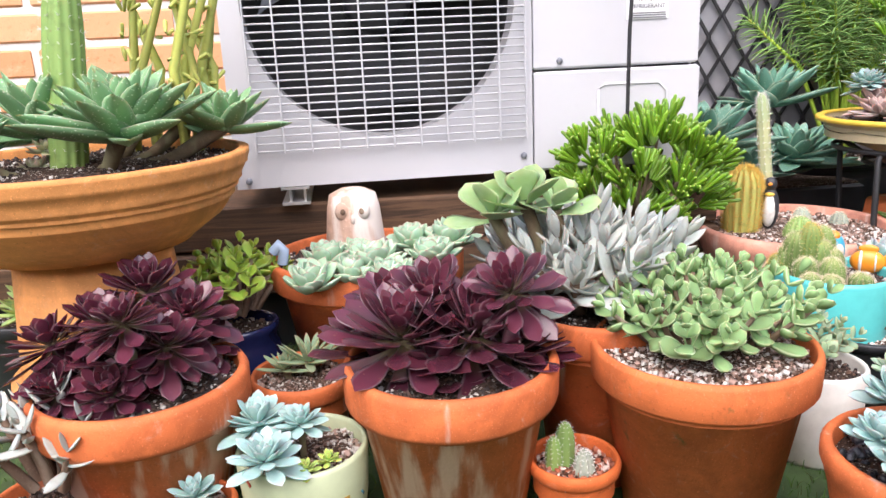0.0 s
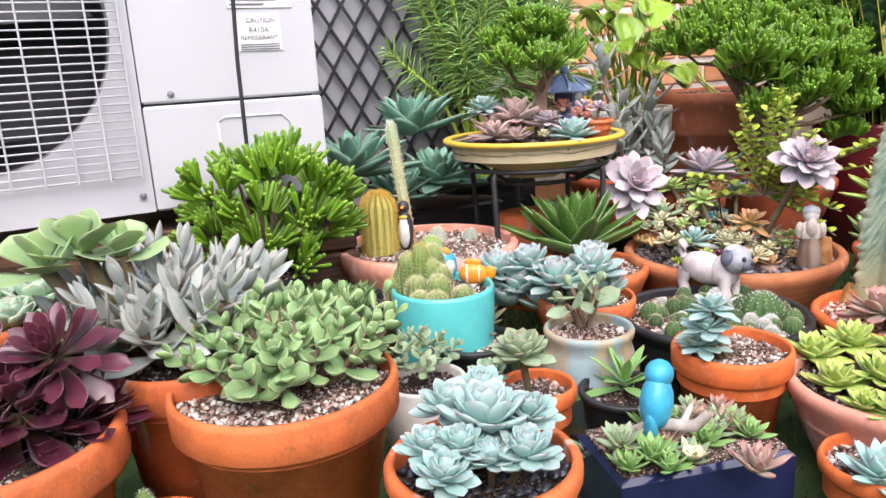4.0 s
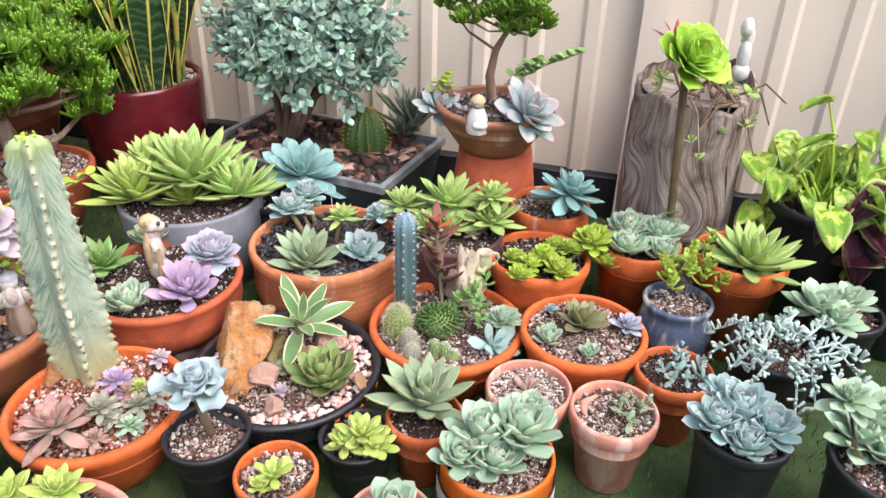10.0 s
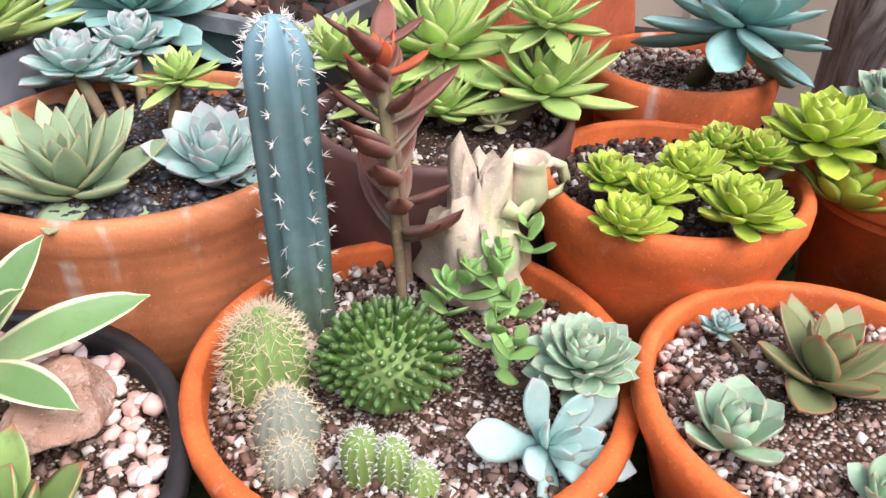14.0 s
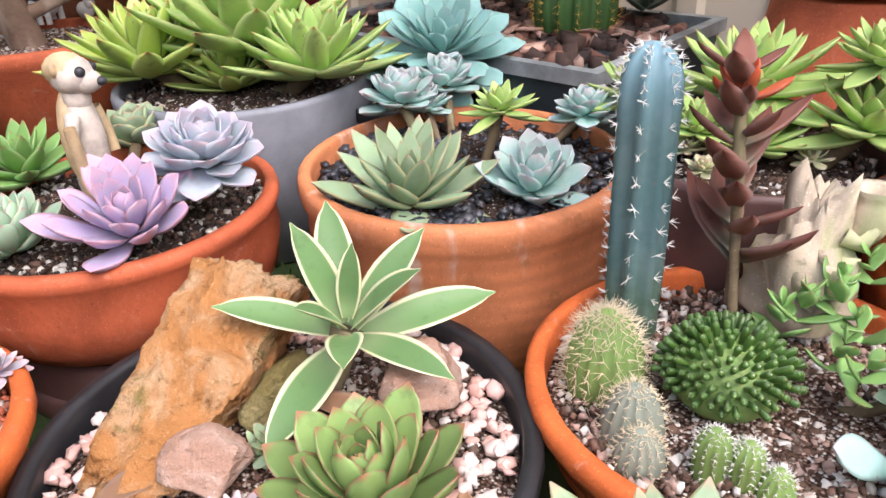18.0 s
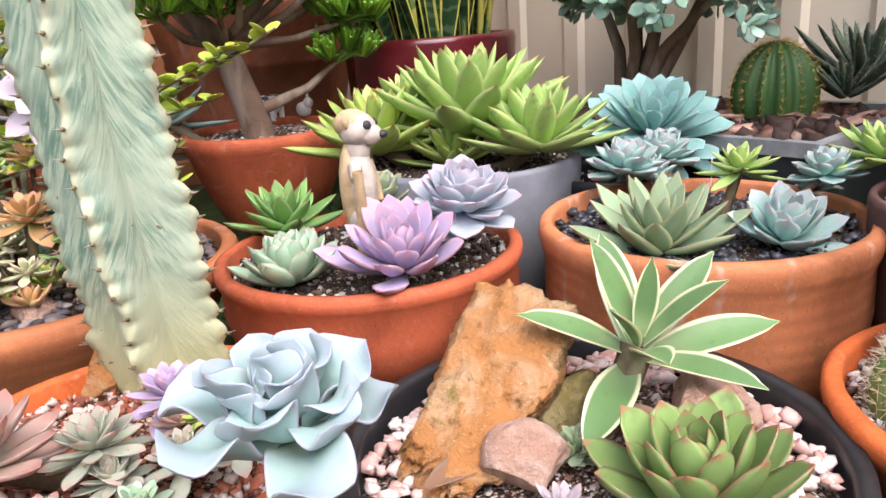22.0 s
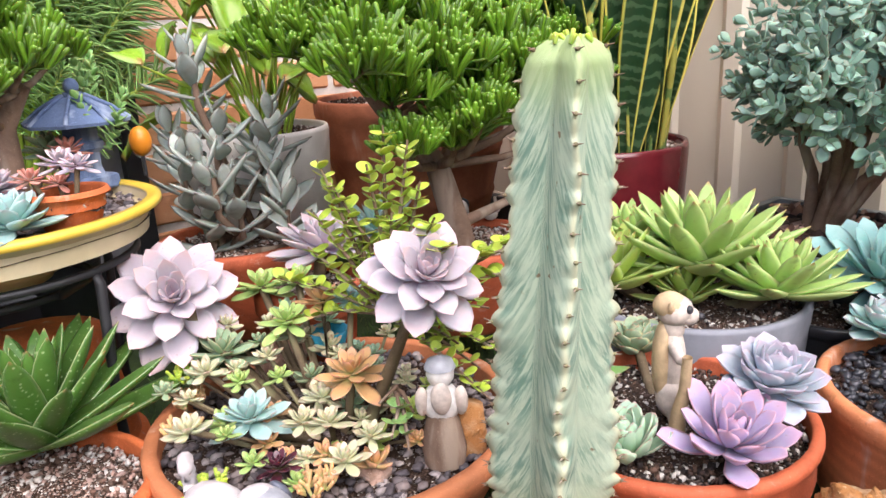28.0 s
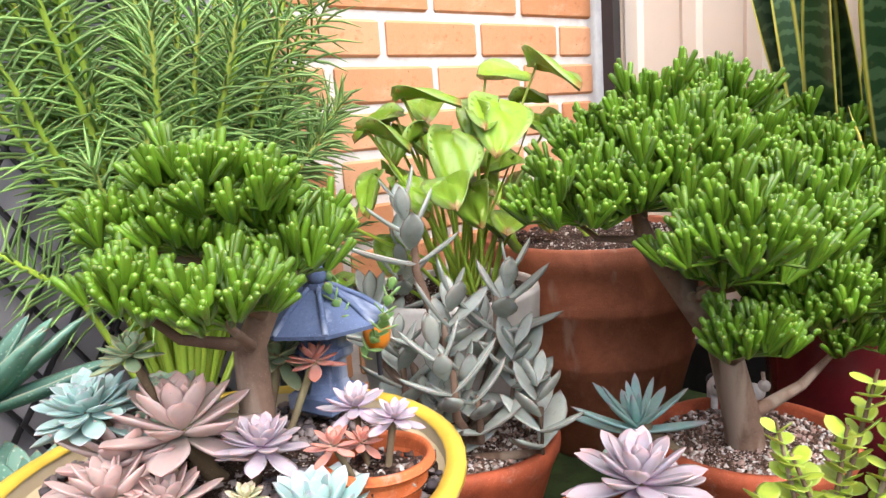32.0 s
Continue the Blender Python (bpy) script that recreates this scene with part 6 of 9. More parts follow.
rosette(p, 1.068, 0.326, 0.140, 0.0305, L_sage, **like(PEARL, n=16))
p = planter("orange_small_pot", 1.285, 0.316, 0.124, 0.060, "flower", terracotta_new, "small orange terracotta pot with pale green rosettes", fill="mix", plants=(0.018, -0.002, 0.014))
rosette(p, 1.255, 0.313, 0.120, 0.0331, L_lime, **like(LOOSE, n=14, T=0.2))
rosette(p, 1.231, 0.318, 0.115, 0.0204, L_lime, **TINY)
p = planter("lime_black_pot", 1.414, 0.260, 0.101, 0.059, "taper", black_plastic, "small black pot with a fat lime green plant", fill="dark", plants=(0.014, -0.003, 0.001))
for _k, _q in enumerate(((1.389, 0.246, 0.125, 0.0463), (1.371, 0.265, 0.115, 0.0330), (1.386, 0.221, 0.115, 0.0351))):
    rosette(p, *_q, L_lime, seed=_k, **like(LOOSE, n=16, T=0.3, W=0.45, rise=(0.2, 1.2)))
p = thing("square_pot", (1.145, 0.191, 0.0), "brown square plastic pot of blue-green rosettes", "potted plant", "potted succulents", turn=18)
_v, _f2, _t2 = block(-0.062, -0.062, 0, 0.062, 0.062, 0.125, 0.004)
_v[:, :2] *= (0.78 + 0.22 * _v[:, 2:3] / 0.125)
part("pot", Stock().add(_v, _f2, _t2), brown_plastic, p, smooth=False)
_s = Stock()
scatter(_s, rand(5), 260, 0.062, 0.0032, 0.128)
part("gravel", _s, stone_mat("pink_grit", [(0.5, 0.33, 0.3), (0.6, 0.45, 0.4), (0.4, 0.24, 0.2)]), p)["kind"] = "stuff"
for _k, _q in enumerate(((1.159, 0.191, 0.150, 0.0405), (1.180, 0.205, 0.160, 0.0343), (1.099, 0.209, 0.140, 0.0323), (1.172, 0.172, 0.150, 0.0334), (1.134, 0.197, 0.140, 0.0347), (1.123, 0.164, 0.140, 0.0285))):
    rosette(p, *_q, L_blue, seed=_k, **like(ROSE, n=22))
p = planter("faded_pot", 1.262, 0.123, 0.154, 0.058, "flower", terracotta_pink, "faded terracotta pot with a pale curled rosette", fill="white", plants=(0.026, -0.001, 0.014))
rosette(p, 1.241, 0.125, 0.155, 0.0451, L_mint, **like(ROSE, n=18, W=0.7))
rosette(p, 1.203, 0.129, 0.150, 0.0316, L_blue, **like(LOOSE, n=10, W=0.6))
p = planter("banded_pot", 1.421, 0.036, 0.148, 0.082, "round", orange_glaze, "orange pot with a white and black painted band", fill="mix", h=0.135, base=0.02, plants=(0.012, 0, 0))
part("saucer", Stock().add(*lathe([(0.001, -0.02), (0.06, -0.02), (0.066, 0.004), (0.055, 0.006), (0.001, 0.006)], 36)), grey_pot_mat, p)
_bs = Stock().add(*lathe([(0.0838, 0.055), (0.0848, 0.06), (0.0848, 0.088), (0.0838, 0.092)], 48))
part("white_band", _bs, white_pot_mat, p)
for _z in (0.05, 0.095):
    part("black_line", Stock().add(*lathe([(0.0835, _z), (0.0846, _z + 0.0015), (0.0846, _z + 0.0035), (0.0835, _z + 0.005)], 48)), dark_paint, p)
_tri = Stock()
for _k in range(44):
    _tri.add([(-0.004, 0, 0), (0.004, 0, 0), (0.0006, 0.0003, 0.009), (-0.0006, 0.0003, 0.009)], [[0, 1, 2, 3]], np.zeros((4, 2)), Matrix.Rotation(_k * 6.2832 / 44, 4, "Z") @ Matrix.Translation((0, -0.0852, 0.062)))
part("painted_pattern", _tri, dark_paint, p, smooth=False)["kind"] = "stuff"
for _k, _q in enumerate(((1.444, 0.016, 0.185, 0.0647), (1.416, 0.061, 0.180, 0.0643), (1.371, 0.077, 0.170, 0.0445), (1.386, 0.032, 0.165, 0.0506), (1.478, 0.014, 0.190, 0.0384))):
    rosette(p, *_q, L_mint, seed=_k, **like(ROSE, n=20, W=0.62))
p = planter("star_echeveria_pot", 1.480, 0.176, 0.123, 0.062, "flower", terracotta, "terracotta pot with a wide grey-green star rosette", fill="dark", plants=(0.008, 0, 0.003))
rosette(p, 1.491, 0.186, 0.145, 0.0901, L_sage, **like(STAR, n=28, W=0.4))
p = planter("frilled_pot", 1.303, 0.452, 0.124, 0.064, "taper", black_plastic, "black pot with a frilled blue rosette on a stem", fill="mix", plants=(0.014, -0.004, 0.004))
rosette(p, 1.288, 0.462, 0.214, 0.055, L_frill, stem=0.08, label="large frilled blue rosette", tilt=(10, -6), **like(FRILL))
p = planter("empty_pink_pot", 1.595, 0.046, 0.137, 0.070, "flower", terracotta_pink, "pale pink pot of gravel with a few sprouts", fill="white", plants=(0.009, -0.002, 0.007))
rosette(p, 1.581, 0.048, 0.130, 0.0349, L_brown, **like(LOOSE, n=12, W=0.25))
p = planter("pink_front_pot", 1.597, -0.091, 0.142, 0.069, "flower", terracotta_pink, "pink terracotta pot with sparse grey sprigs", fill="mix", plants=(0.005, 0.001, 0.007))
shrub(p, 1.597, -0.114, 0.125, 0.025, 0.01, L_sage, shoots=6, leaf_size=0.022, pairs=3, length=0.02, W=0.45, T=0.2, seed=45, stems=False)["kind"] = "stuff"
part("shard", Stock().add(*tube([(-0.045, -0.02, 0.125), (-0.02, -0.045, 0.128), (0.02, -0.045, 0.125)], [0.004, 0.008, 0.003], 6)), terracotta_pink, p, "broken pot shard")
p = planter("small_sprout_pot", 1.742, -0.161, 0.136, 0.066, "flower", terracotta, "small terracotta pot with blue-green sprouts", fill="dark", plants=(0.004, -0.003, 0.006))
shrub(p, 1.740, -0.171, 0.125, 0.04, 0.012, L_blue, shoots=10, leaf_size=0.02, pairs=3, length=0.016, W=0.5, T=0.25, seed=46, stems=False)["kind"] = "stuff"
p = planter("tall_black_pot", 1.588, -0.272, 0.185, 0.067, "taper", black_plastic, "tall black pot of powder blue rosettes", fill="mix")
for _k, _q in enumerate(((1.602, -0.263, 0.210, 0.0684), (1.568, -0.235, 0.205, 0.0547), (1.588, -0.303, 0.205, 0.0607), (1.550, -0.277, 0.195, 0.0535), (1.623, -0.236, 0.215, 0.0436))):
    rosette(p, *_q[:3], _q[3] * 0.82, L_sky, seed=_k, **like(ROSE, n=26, W=0.56))
p = planter("black_edge_pot", 1.600, -0.460, 0.19, 0.08, "taper", black_plastic, "black pot of pale green fleshy rosettes", fill="mix")
for _k, _q in enumerate(((1.667, -0.437, 0.215, 0.0658), (1.621, -0.422, 0.205, 0.0580), (1.605, -0.451, 0.200, 0.0569), (1.567, -0.376, 0.303, 0.0383))):
    rosette(p, *_q, L_mint, seed=_k, **like(PEARL, n=20, W=0.5))
p = planter("trailing_pot", 1.830, -0.308, 0.170, 0.075, "taper", black_plastic, "black pot with a trailing silver-white succulent", fill="dark")
_s, _rng = Stock(), rand(77)
for _k in range(15):
    _a = _k * GOLD
    _d = Vector((math.cos(_a), math.sin(_a), 0))
    _ln = _rng.uniform(0.04, 0.115)
    _pt = [Vector((0, 0, 0.01)) + _d * 0.03, _d * (0.03 + _ln * 0.5) + Vector((0, 0, 0.03)), _d * (0.03 + _ln) + Vector((0, 0, 0.0 - 0.02 * _rng.random()))]
    _s.add(*tube([tuple(q) for q in _pt], [0.002, 0.002, 0.0015], 5))
    for _j in range(12):
        _u = (_j + 1) / 12
        _b = _pt[0].lerp(_pt[1], _u * 2) if _u < 0.5 else _pt[1].lerp(_pt[2], _u * 2 - 1)
        fingers(_s, _rng, tuple(_b), (_d.x * 0.5 + _rng.uniform(-1, 1), _d.y * 0.5 + _rng.uniform(-1, 1), 0.7), 2, 0.016, 0.0025, 0.9)
part("trailing_foliage", _s, leaf_mat("white_trail_leaf", (0.43, 0.57, 0.51), rough=0.7, bloom=0.4), p, "silver-white trailing leaves", at=place_in(p, 1.799, -0.319, 0.175))["kind"] = "stuff"
p = planter("back_black_pot", 1.985, -0.405, 0.180, 0.073, "taper", black_plastic, "black pot of pale blue-green rosettes", fill="dark")
for _k, _q in enumerate(((1.955, -0.365, 0.200, 0.0663), (1.991, -0.411, 0.200, 0.0553), (1.929, -0.391, 0.195, 0.0534))):
    rosette(p, *_q, L_mint, seed=_k, **like(PEARL, n=18, W=0.5))

# ---- bowls in the middle and at the fence ----
p = planter("gravel_bowl", 1.774, 0.005, 0.146, 0.109, "bowl", terracotta_new, "wide terracotta bowl of pale gravel with small rosettes", fill="mix", h=0.12, plants=(0.01, 0.004, 0.005))
rosette(p, 1.780, 0.013, 0.150, 0.0580, leaf_mat("red_green_leaf", (0.22, 0.26, 0.12), tip=(0.4, 0.12, 0.08), edge=(0.38, 0.16, 0.1), edge_from=0.85, tip_from=0.85, rough=0.4), **like(STAR, n=16, W=0.5))
rosette(p, 1.713, 0.051, 0.140, 0.0359, L_mint, **like(ROSE, n=18))
rosette(p, 1.707, -0.024, 0.135, 0.0265, L_mint, **like(ROSE, n=14))
rosette(p, 1.806, -0.068, 0.145, 0.0327, L_lilac, **like(PEARL, n=20))
rosette(p, 1.798, 0.071, 0.140, 0.0159, L_blue, **TINY)
p = planter("cactus_mix_bowl", 1.713, 0.243, 0.124, 0.138, "bowl", terracotta_new, "terracotta bowl of mixed cacti and rosettes", fill="mix", h=0.13, plants=(0.008, 0.004, 0.002))
cactus(p, 1.716, 0.329, 0.135, 0.0205, 0.185, 7, C_blue, 0.34, spine_white, 0.006, 16, 7, width=0.0004, round_top=0.14, name="blue_cactus", label="ribbed blue columnar cactus", foot=0.95)
cactus(p, 1.656, 0.314, 0.120, 0.027, 0.045, 18, C_green, 0.1, spine_mat, 0.009, 11, 6, round_top=0.85, name="round_cactus", label="soft-spined round green cactus")
_v, _f2, _t2 = ball((0, 0, 0.013), (0.035, 0.034, 0.027))
part("knobbly_cactus", Stock().add(_v, _f2, _t2), C_green, p, "dark green knobbly cactus", at=place_in(p, 1.687, 0.246, 0.115))
_s, _rng = Stock(), rand(12)
for _k in range(170):
    _z = 1 - _k / 170 * 0.95
    _a, _r = _k * GOLD, math.sqrt(max(0.0, 1 - _z * _z))
    _d = Vector((_r * math.cos(_a), _r * math.sin(_a), _z))
    fingers(_s, _rng, (_d.x * 0.035, _d.y * 0.034, 0.013 + _d.z * 0.026), tuple(_d), 1, 0.011, 0.0023, 0.1)
part("tubercle_cover", _s, leaf_mat("tubercle", (0.06, 0.13, 0.025), tip=(0.4, 0.42, 0.25), tip_from=0.85, rough=0.35), p, at=place_in(p, 1.687, 0.246, 0.115))["kind"] = "stuff"
cactus(p, 1.624, 0.276, 0.115, 0.02, 0.03, 14, C_grey, 0.15, spine_mat, 0.005, 8, 5, round_top=0.9)
cactus(p, 1.607, 0.262, 0.110, 0.016, 0.02, 14, C_grey, 0.15, spine_mat, 0.004, 8, 5, round_top=0.9)
cactus(p, 1.623, 0.226, 0.110, 0.011, 0.03, 12, C_green, 0.12, spine_white, 0.003, 9, 4, round_top=0.4)
cactus(p, 1.629, 0.209, 0.110, 0.01, 0.026, 12, C_green, 0.12, spine_white, 0.003, 9, 4, round_top=0.4)
cactus(p, 1.630, 0.192, 0.110, 0.011, 0.016, 12, C_green, 0.12, spine_white, 0.003, 7, 4, round_top=0.9)
rosette(p, 1.727, 0.136, 0.150, 0.0345, L_mint, label="tight mint green rosette", **like(ROSE, n=50, W=0.5))
rosette(p, 1.683, 0.143, 0.125, 0.0429, L_sky, label="loose pale blue rosette", tilt=(40, -22), **like(LOOSE, n=12, W=0.42, L=1.25, T=0.2, peak=0.68))
_s = Stock()
_rng = rand(14)
for _q in ((1.747, 0.226, 0.145), (1.759, 0.206, 0.150), (1.748, 0.187, 0.145), (1.721, 0.198, 0.135), (1.797, 0.198, 0.160), (1.713, 0.181, 0.130), (1.766, 0.220, 0.155), (1.738, 0.233, 0.135)):
    sprig(_s, _rng, _q, (_rng.uniform(-0.4, 0.4), _rng.uniform(-0.4, 0.4), 1), 0.02, 0.026, 0.62, 0.16, 3, peak=0.6, base=0.3)
part("sprig_mass", _s, L_green, p, at=p.matrix_basis.inverted())["kind"] = "stuff"
_st, _s = Stock(), Stock()
_b = Vector((1.766, 0.277, 0.130))
_top = Vector((1.759, 0.288, 0.290))
_st.add(*tube([tuple(_b), tuple(_b.lerp(_top, 0.5) + Vector((0.006, 0, 0))), tuple(_top)], [0.004, 0.0035, 0.003], 7))
part("brown_stem", _st, bark_mat, p, at=p.matrix_basis.inverted())
for _k in range(7):
    sprig(_s, _rng, tuple(_b.lerp(_top, 0.22 + _k * 0.13)), (0.05, 0.05, 1), 0.004, 0.072 - 0.004 * _k, 0.32, 0.12, 1, peak=0.5, base=0.3, bend=0.5, spread=0.9, cup=0.4)
    sprig(_s, _rng, tuple(_b.lerp(_top, 0.26 + _k * 0.13)), (0.05, 0.05, 1), 0.004, 0.064 - 0.004 * _k, 0.32, 0.12, 1, peak=0.5, base=0.3, bend=0.5, spread=0.9, cup=0.4)
part("brown_leaves", _s, L_choc, p, "chocolate brown felt leaves", at=p.matrix_basis.inverted())["kind"] = "stuff"
rosette(p, _top.x, _top.y, _top.z, 0.03, leaf_mat("red_tip_leaf", (0.5, 0.12, 0.05), tip=(0.6, 0.1, 0.04), rough=0.6), **like(TINY, n=8, W=0.35, rise=(0.8, 1.4)))
_v, _f2, _t2 = lathe([(0.03, 0), (0.036, 0.012), (0.034, 0.03), (0.03, 0.05), (0.024, 0.066), (0.02, 0.078), (0.017, 0.088), (0.01, 0.097), (0.001, 0.1)], 34)
_v = np.array([q * (1 + 0.42 * noise.fractal(Vector(q * 55), 0.7, 2.0, 5)) if q[2] > 0.006 else q for q in _v])
_ring = [(0.05 + 0.011 * math.cos(q * 0.785), -0.004, 0.084 + 0.013 * math.sin(q * 0.785)) for q in range(-3, 5)]
_pitcher = lathe([(0.001, 0.062), (0.009, 0.063), (0.0145, 0.074), (0.012, 0.09), (0.0105, 0.096), (0.014, 0.102), (0.0115, 0.1), (0.008, 0.09)], 18)
figure("bearded_ornament", (1.808, 0.245, 0.118), -50, [((_v, _f2, _t2), weathered_cream), ((_pitcher[0] + np.array((0.034, -0.004, 0)), _pitcher[1], _pitcher[2]), weathered_cream), (tube(_ring, 0.0032, 8), weathered_cream),
    (tube([(0.016, -0.012, 0.07), (0.026, -0.018, 0.066), (0.034, -0.014, 0.076)], [0.007, 0.006, 0.005], 8), weathered_cream), (tube([(-0.016, -0.02, 0.06), (-0.012, -0.03, 0.04), (-0.002, -0.034, 0.02)], [0.008, 0.007, 0.003], 8), weathered_cream), (tube([(0.002, -0.022, 0.066), (0.004, -0.034, 0.046), (0.008, -0.036, 0.024)], [0.008, 0.007, 0.003], 8), weathered_cream)],
    "worn cream stone figure with a jug at the bowl's back", "ornament")

p = planter("rock_bowl", 1.497, 0.444, 0.114, 0.160, "dish", black_plastic, "low black bowl with rocks, pink pebbles and an agave", fill="pink", h=0.105, wall=0.012, plants=(-0.002, 0.004, 0.008))
_rng, _fl = rand(44), Stock()
for _k in range(16):
    _a, _z = _rng.uniform(-2.2, 0.5), _rng.uniform(0.078, 0.1)
    _fl.add(*chip(_rng, 0.006), Matrix.Rotation(_a, 4, "Z") @ Matrix.Translation((0.1575 * (0.97 + 0.03 * (_z - 0.078) / 0.022), 0, _z)) @ Matrix.Diagonal((0.12, 1, 0.9, 1)))
part("flecks", _fl, terracotta_new, p, "bare orange clay where the paint has flaked", at=Matrix.Rotation(-p.rotation_euler.z, 4, "Z"))["kind"] = "stuff"
rosette(p, 1.573, 0.461, 0.158, 0.1, L_agave, label="variegated agave with cream edges", tilt=(16, -8), **like(AGAVE, n=8, W=0.29, T=0.05, bend=-0.25, cup=0.4, rise=(0.32, 1.25), m=12, rows=14))
rosette(p, 1.500, 0.362, 0.115, 0.0694, leaf_mat("red_edged_leaf", (0.22, 0.33, 0.11), edge=(0.36, 0.16, 0.12), edge_from=0.88, tip=(0.4, 0.14, 0.1), tip_from=0.9, rough=0.4), label="green rosette with red edges", **like(ROSE, n=32, W=0.46, peak=0.6, rise=(0.1, 1.3)))
rosette(p, 1.439, 0.411, 0.105, 0.0197, L_pearl, **like(STAR, n=18, W=0.4))
rosette(p, 1.488, 0.437, 0.110, 0.0183, L_sage, **like(ROSE, n=18, W=0.4))
rosette(p, 1.480, 0.442, 0.105, 0.0210, L_sage, **like(ALOE, n=18, W=0.3))
def wedge_rock():
    """A long wedge of sandstone: high and broad at its back, low at its front end, undercut on one side."""
    v, f, t = ball((0, 0, 0), (1, 1, 1), rows=90, m=130)
    for d, cut in (((-0.1, 0.15, 1.0), 0.8), ((0.35, -0.9, -0.25), 0.55), ((-0.2, 0.95, 0.3), 0.62), ((0.95, 0.1, 0.3), 0.7), ((-0.6, -0.2, 0.75), 0.66), ((-0.95, 0.2, 0.2), 0.75), ((0.5, -0.5, 0.7), 0.74), ((0.1, -0.55, 0.8), 0.82)):
        d = np.array(d) / np.linalg.norm(d)
        v = v - np.clip(v @ d - cut, 0, None)[:, None] * d * 0.92
    v = v * np.array([0.118, 0.068, 0.054])
    high = np.clip((v[:, 0] + 0.1) / 0.17, 0, 1)
    v[:, 2] = (v[:, 2] + 0.05) * (0.42 + 0.58 * high) - 0.05
    v[:, 1] *= 0.62 + 0.5 * high
    v = np.array([q * (1 + 0.17 * noise.fractal(Vector(q * 24), 0.65, 2.1, 9) + 0.05 * noise.fractal(Vector(q * 130), 0.6, 2.1, 4)) + np.array((0, 0, 0.004)) * noise.noise(Vector(q * 60)) for q in v])
    return solid("sandstone_rock", Stock().add(v, f, t), sandstone, "orange sandstone wedge with moss in the bowl", "rock", (1.492, 0.522, 0.141), turn=20)


wedge_rock()
rock("mossy_stone", (1.522, 0.482, 0.114), (0.04, 0.026, 0.022), rough_stone("mossy_stone", (0.2, 0.16, 0.06), (0.3, 0.25, 0.12), 1.0), "brown mossy stone under the sandstone", 30, 15)
rock("pink_rock", (1.446, 0.452, 0.118), (0.026, 0.028, 0.024), pinkstone, "small pinkish rock in the bowl", 10, 7)
rock("pink_rock", (1.585, 0.412, 0.114), (0.045, 0.03, 0.022), pinkstone, "flat pinkish rock beside the agave", 30, 9)
rock("pink_rock", (1.398, 0.402, 0.112), (0.02, 0.02, 0.018), pinkstone, "small broken pinkish rock in the bowl", 60, 12)

L_dry = leaf_mat("dry_leaf", (0.3, 0.17, 0.1), tip=(0.3, 0.15, 0.09), rough=0.85, vary=0.3)
for _k, _q in enumerate(((1.494, 0.467, 0.110), (1.536, 0.470, 0.112), (1.529, 0.321, 0.110), (1.527, 0.451, 0.112), (1.392, 0.473, 0.110), (1.512, 0.473, 0.112))):
    part("dry_leaf", Stock().add(*leaf(0.05, 0.018, 0.0015, 0.5, 0.2, 1.0, 0.5, -0.5, 10, 8)), L_dry, p, "curled dry brown leaf", at=place_in(p, _q[0], _q[1], 0.108, _k * 67) @ Euler((0.1, 0.25, 0)).to_matrix().to_4x4())
p = planter("euphorbia_bowl", 1.282, 0.645, 0.130, 0.133, "bowl", terracotta_new, "terracotta bowl with a tall pale euphorbia", fill="red", h=0.12, plants=(0.026, 0.016, 0))


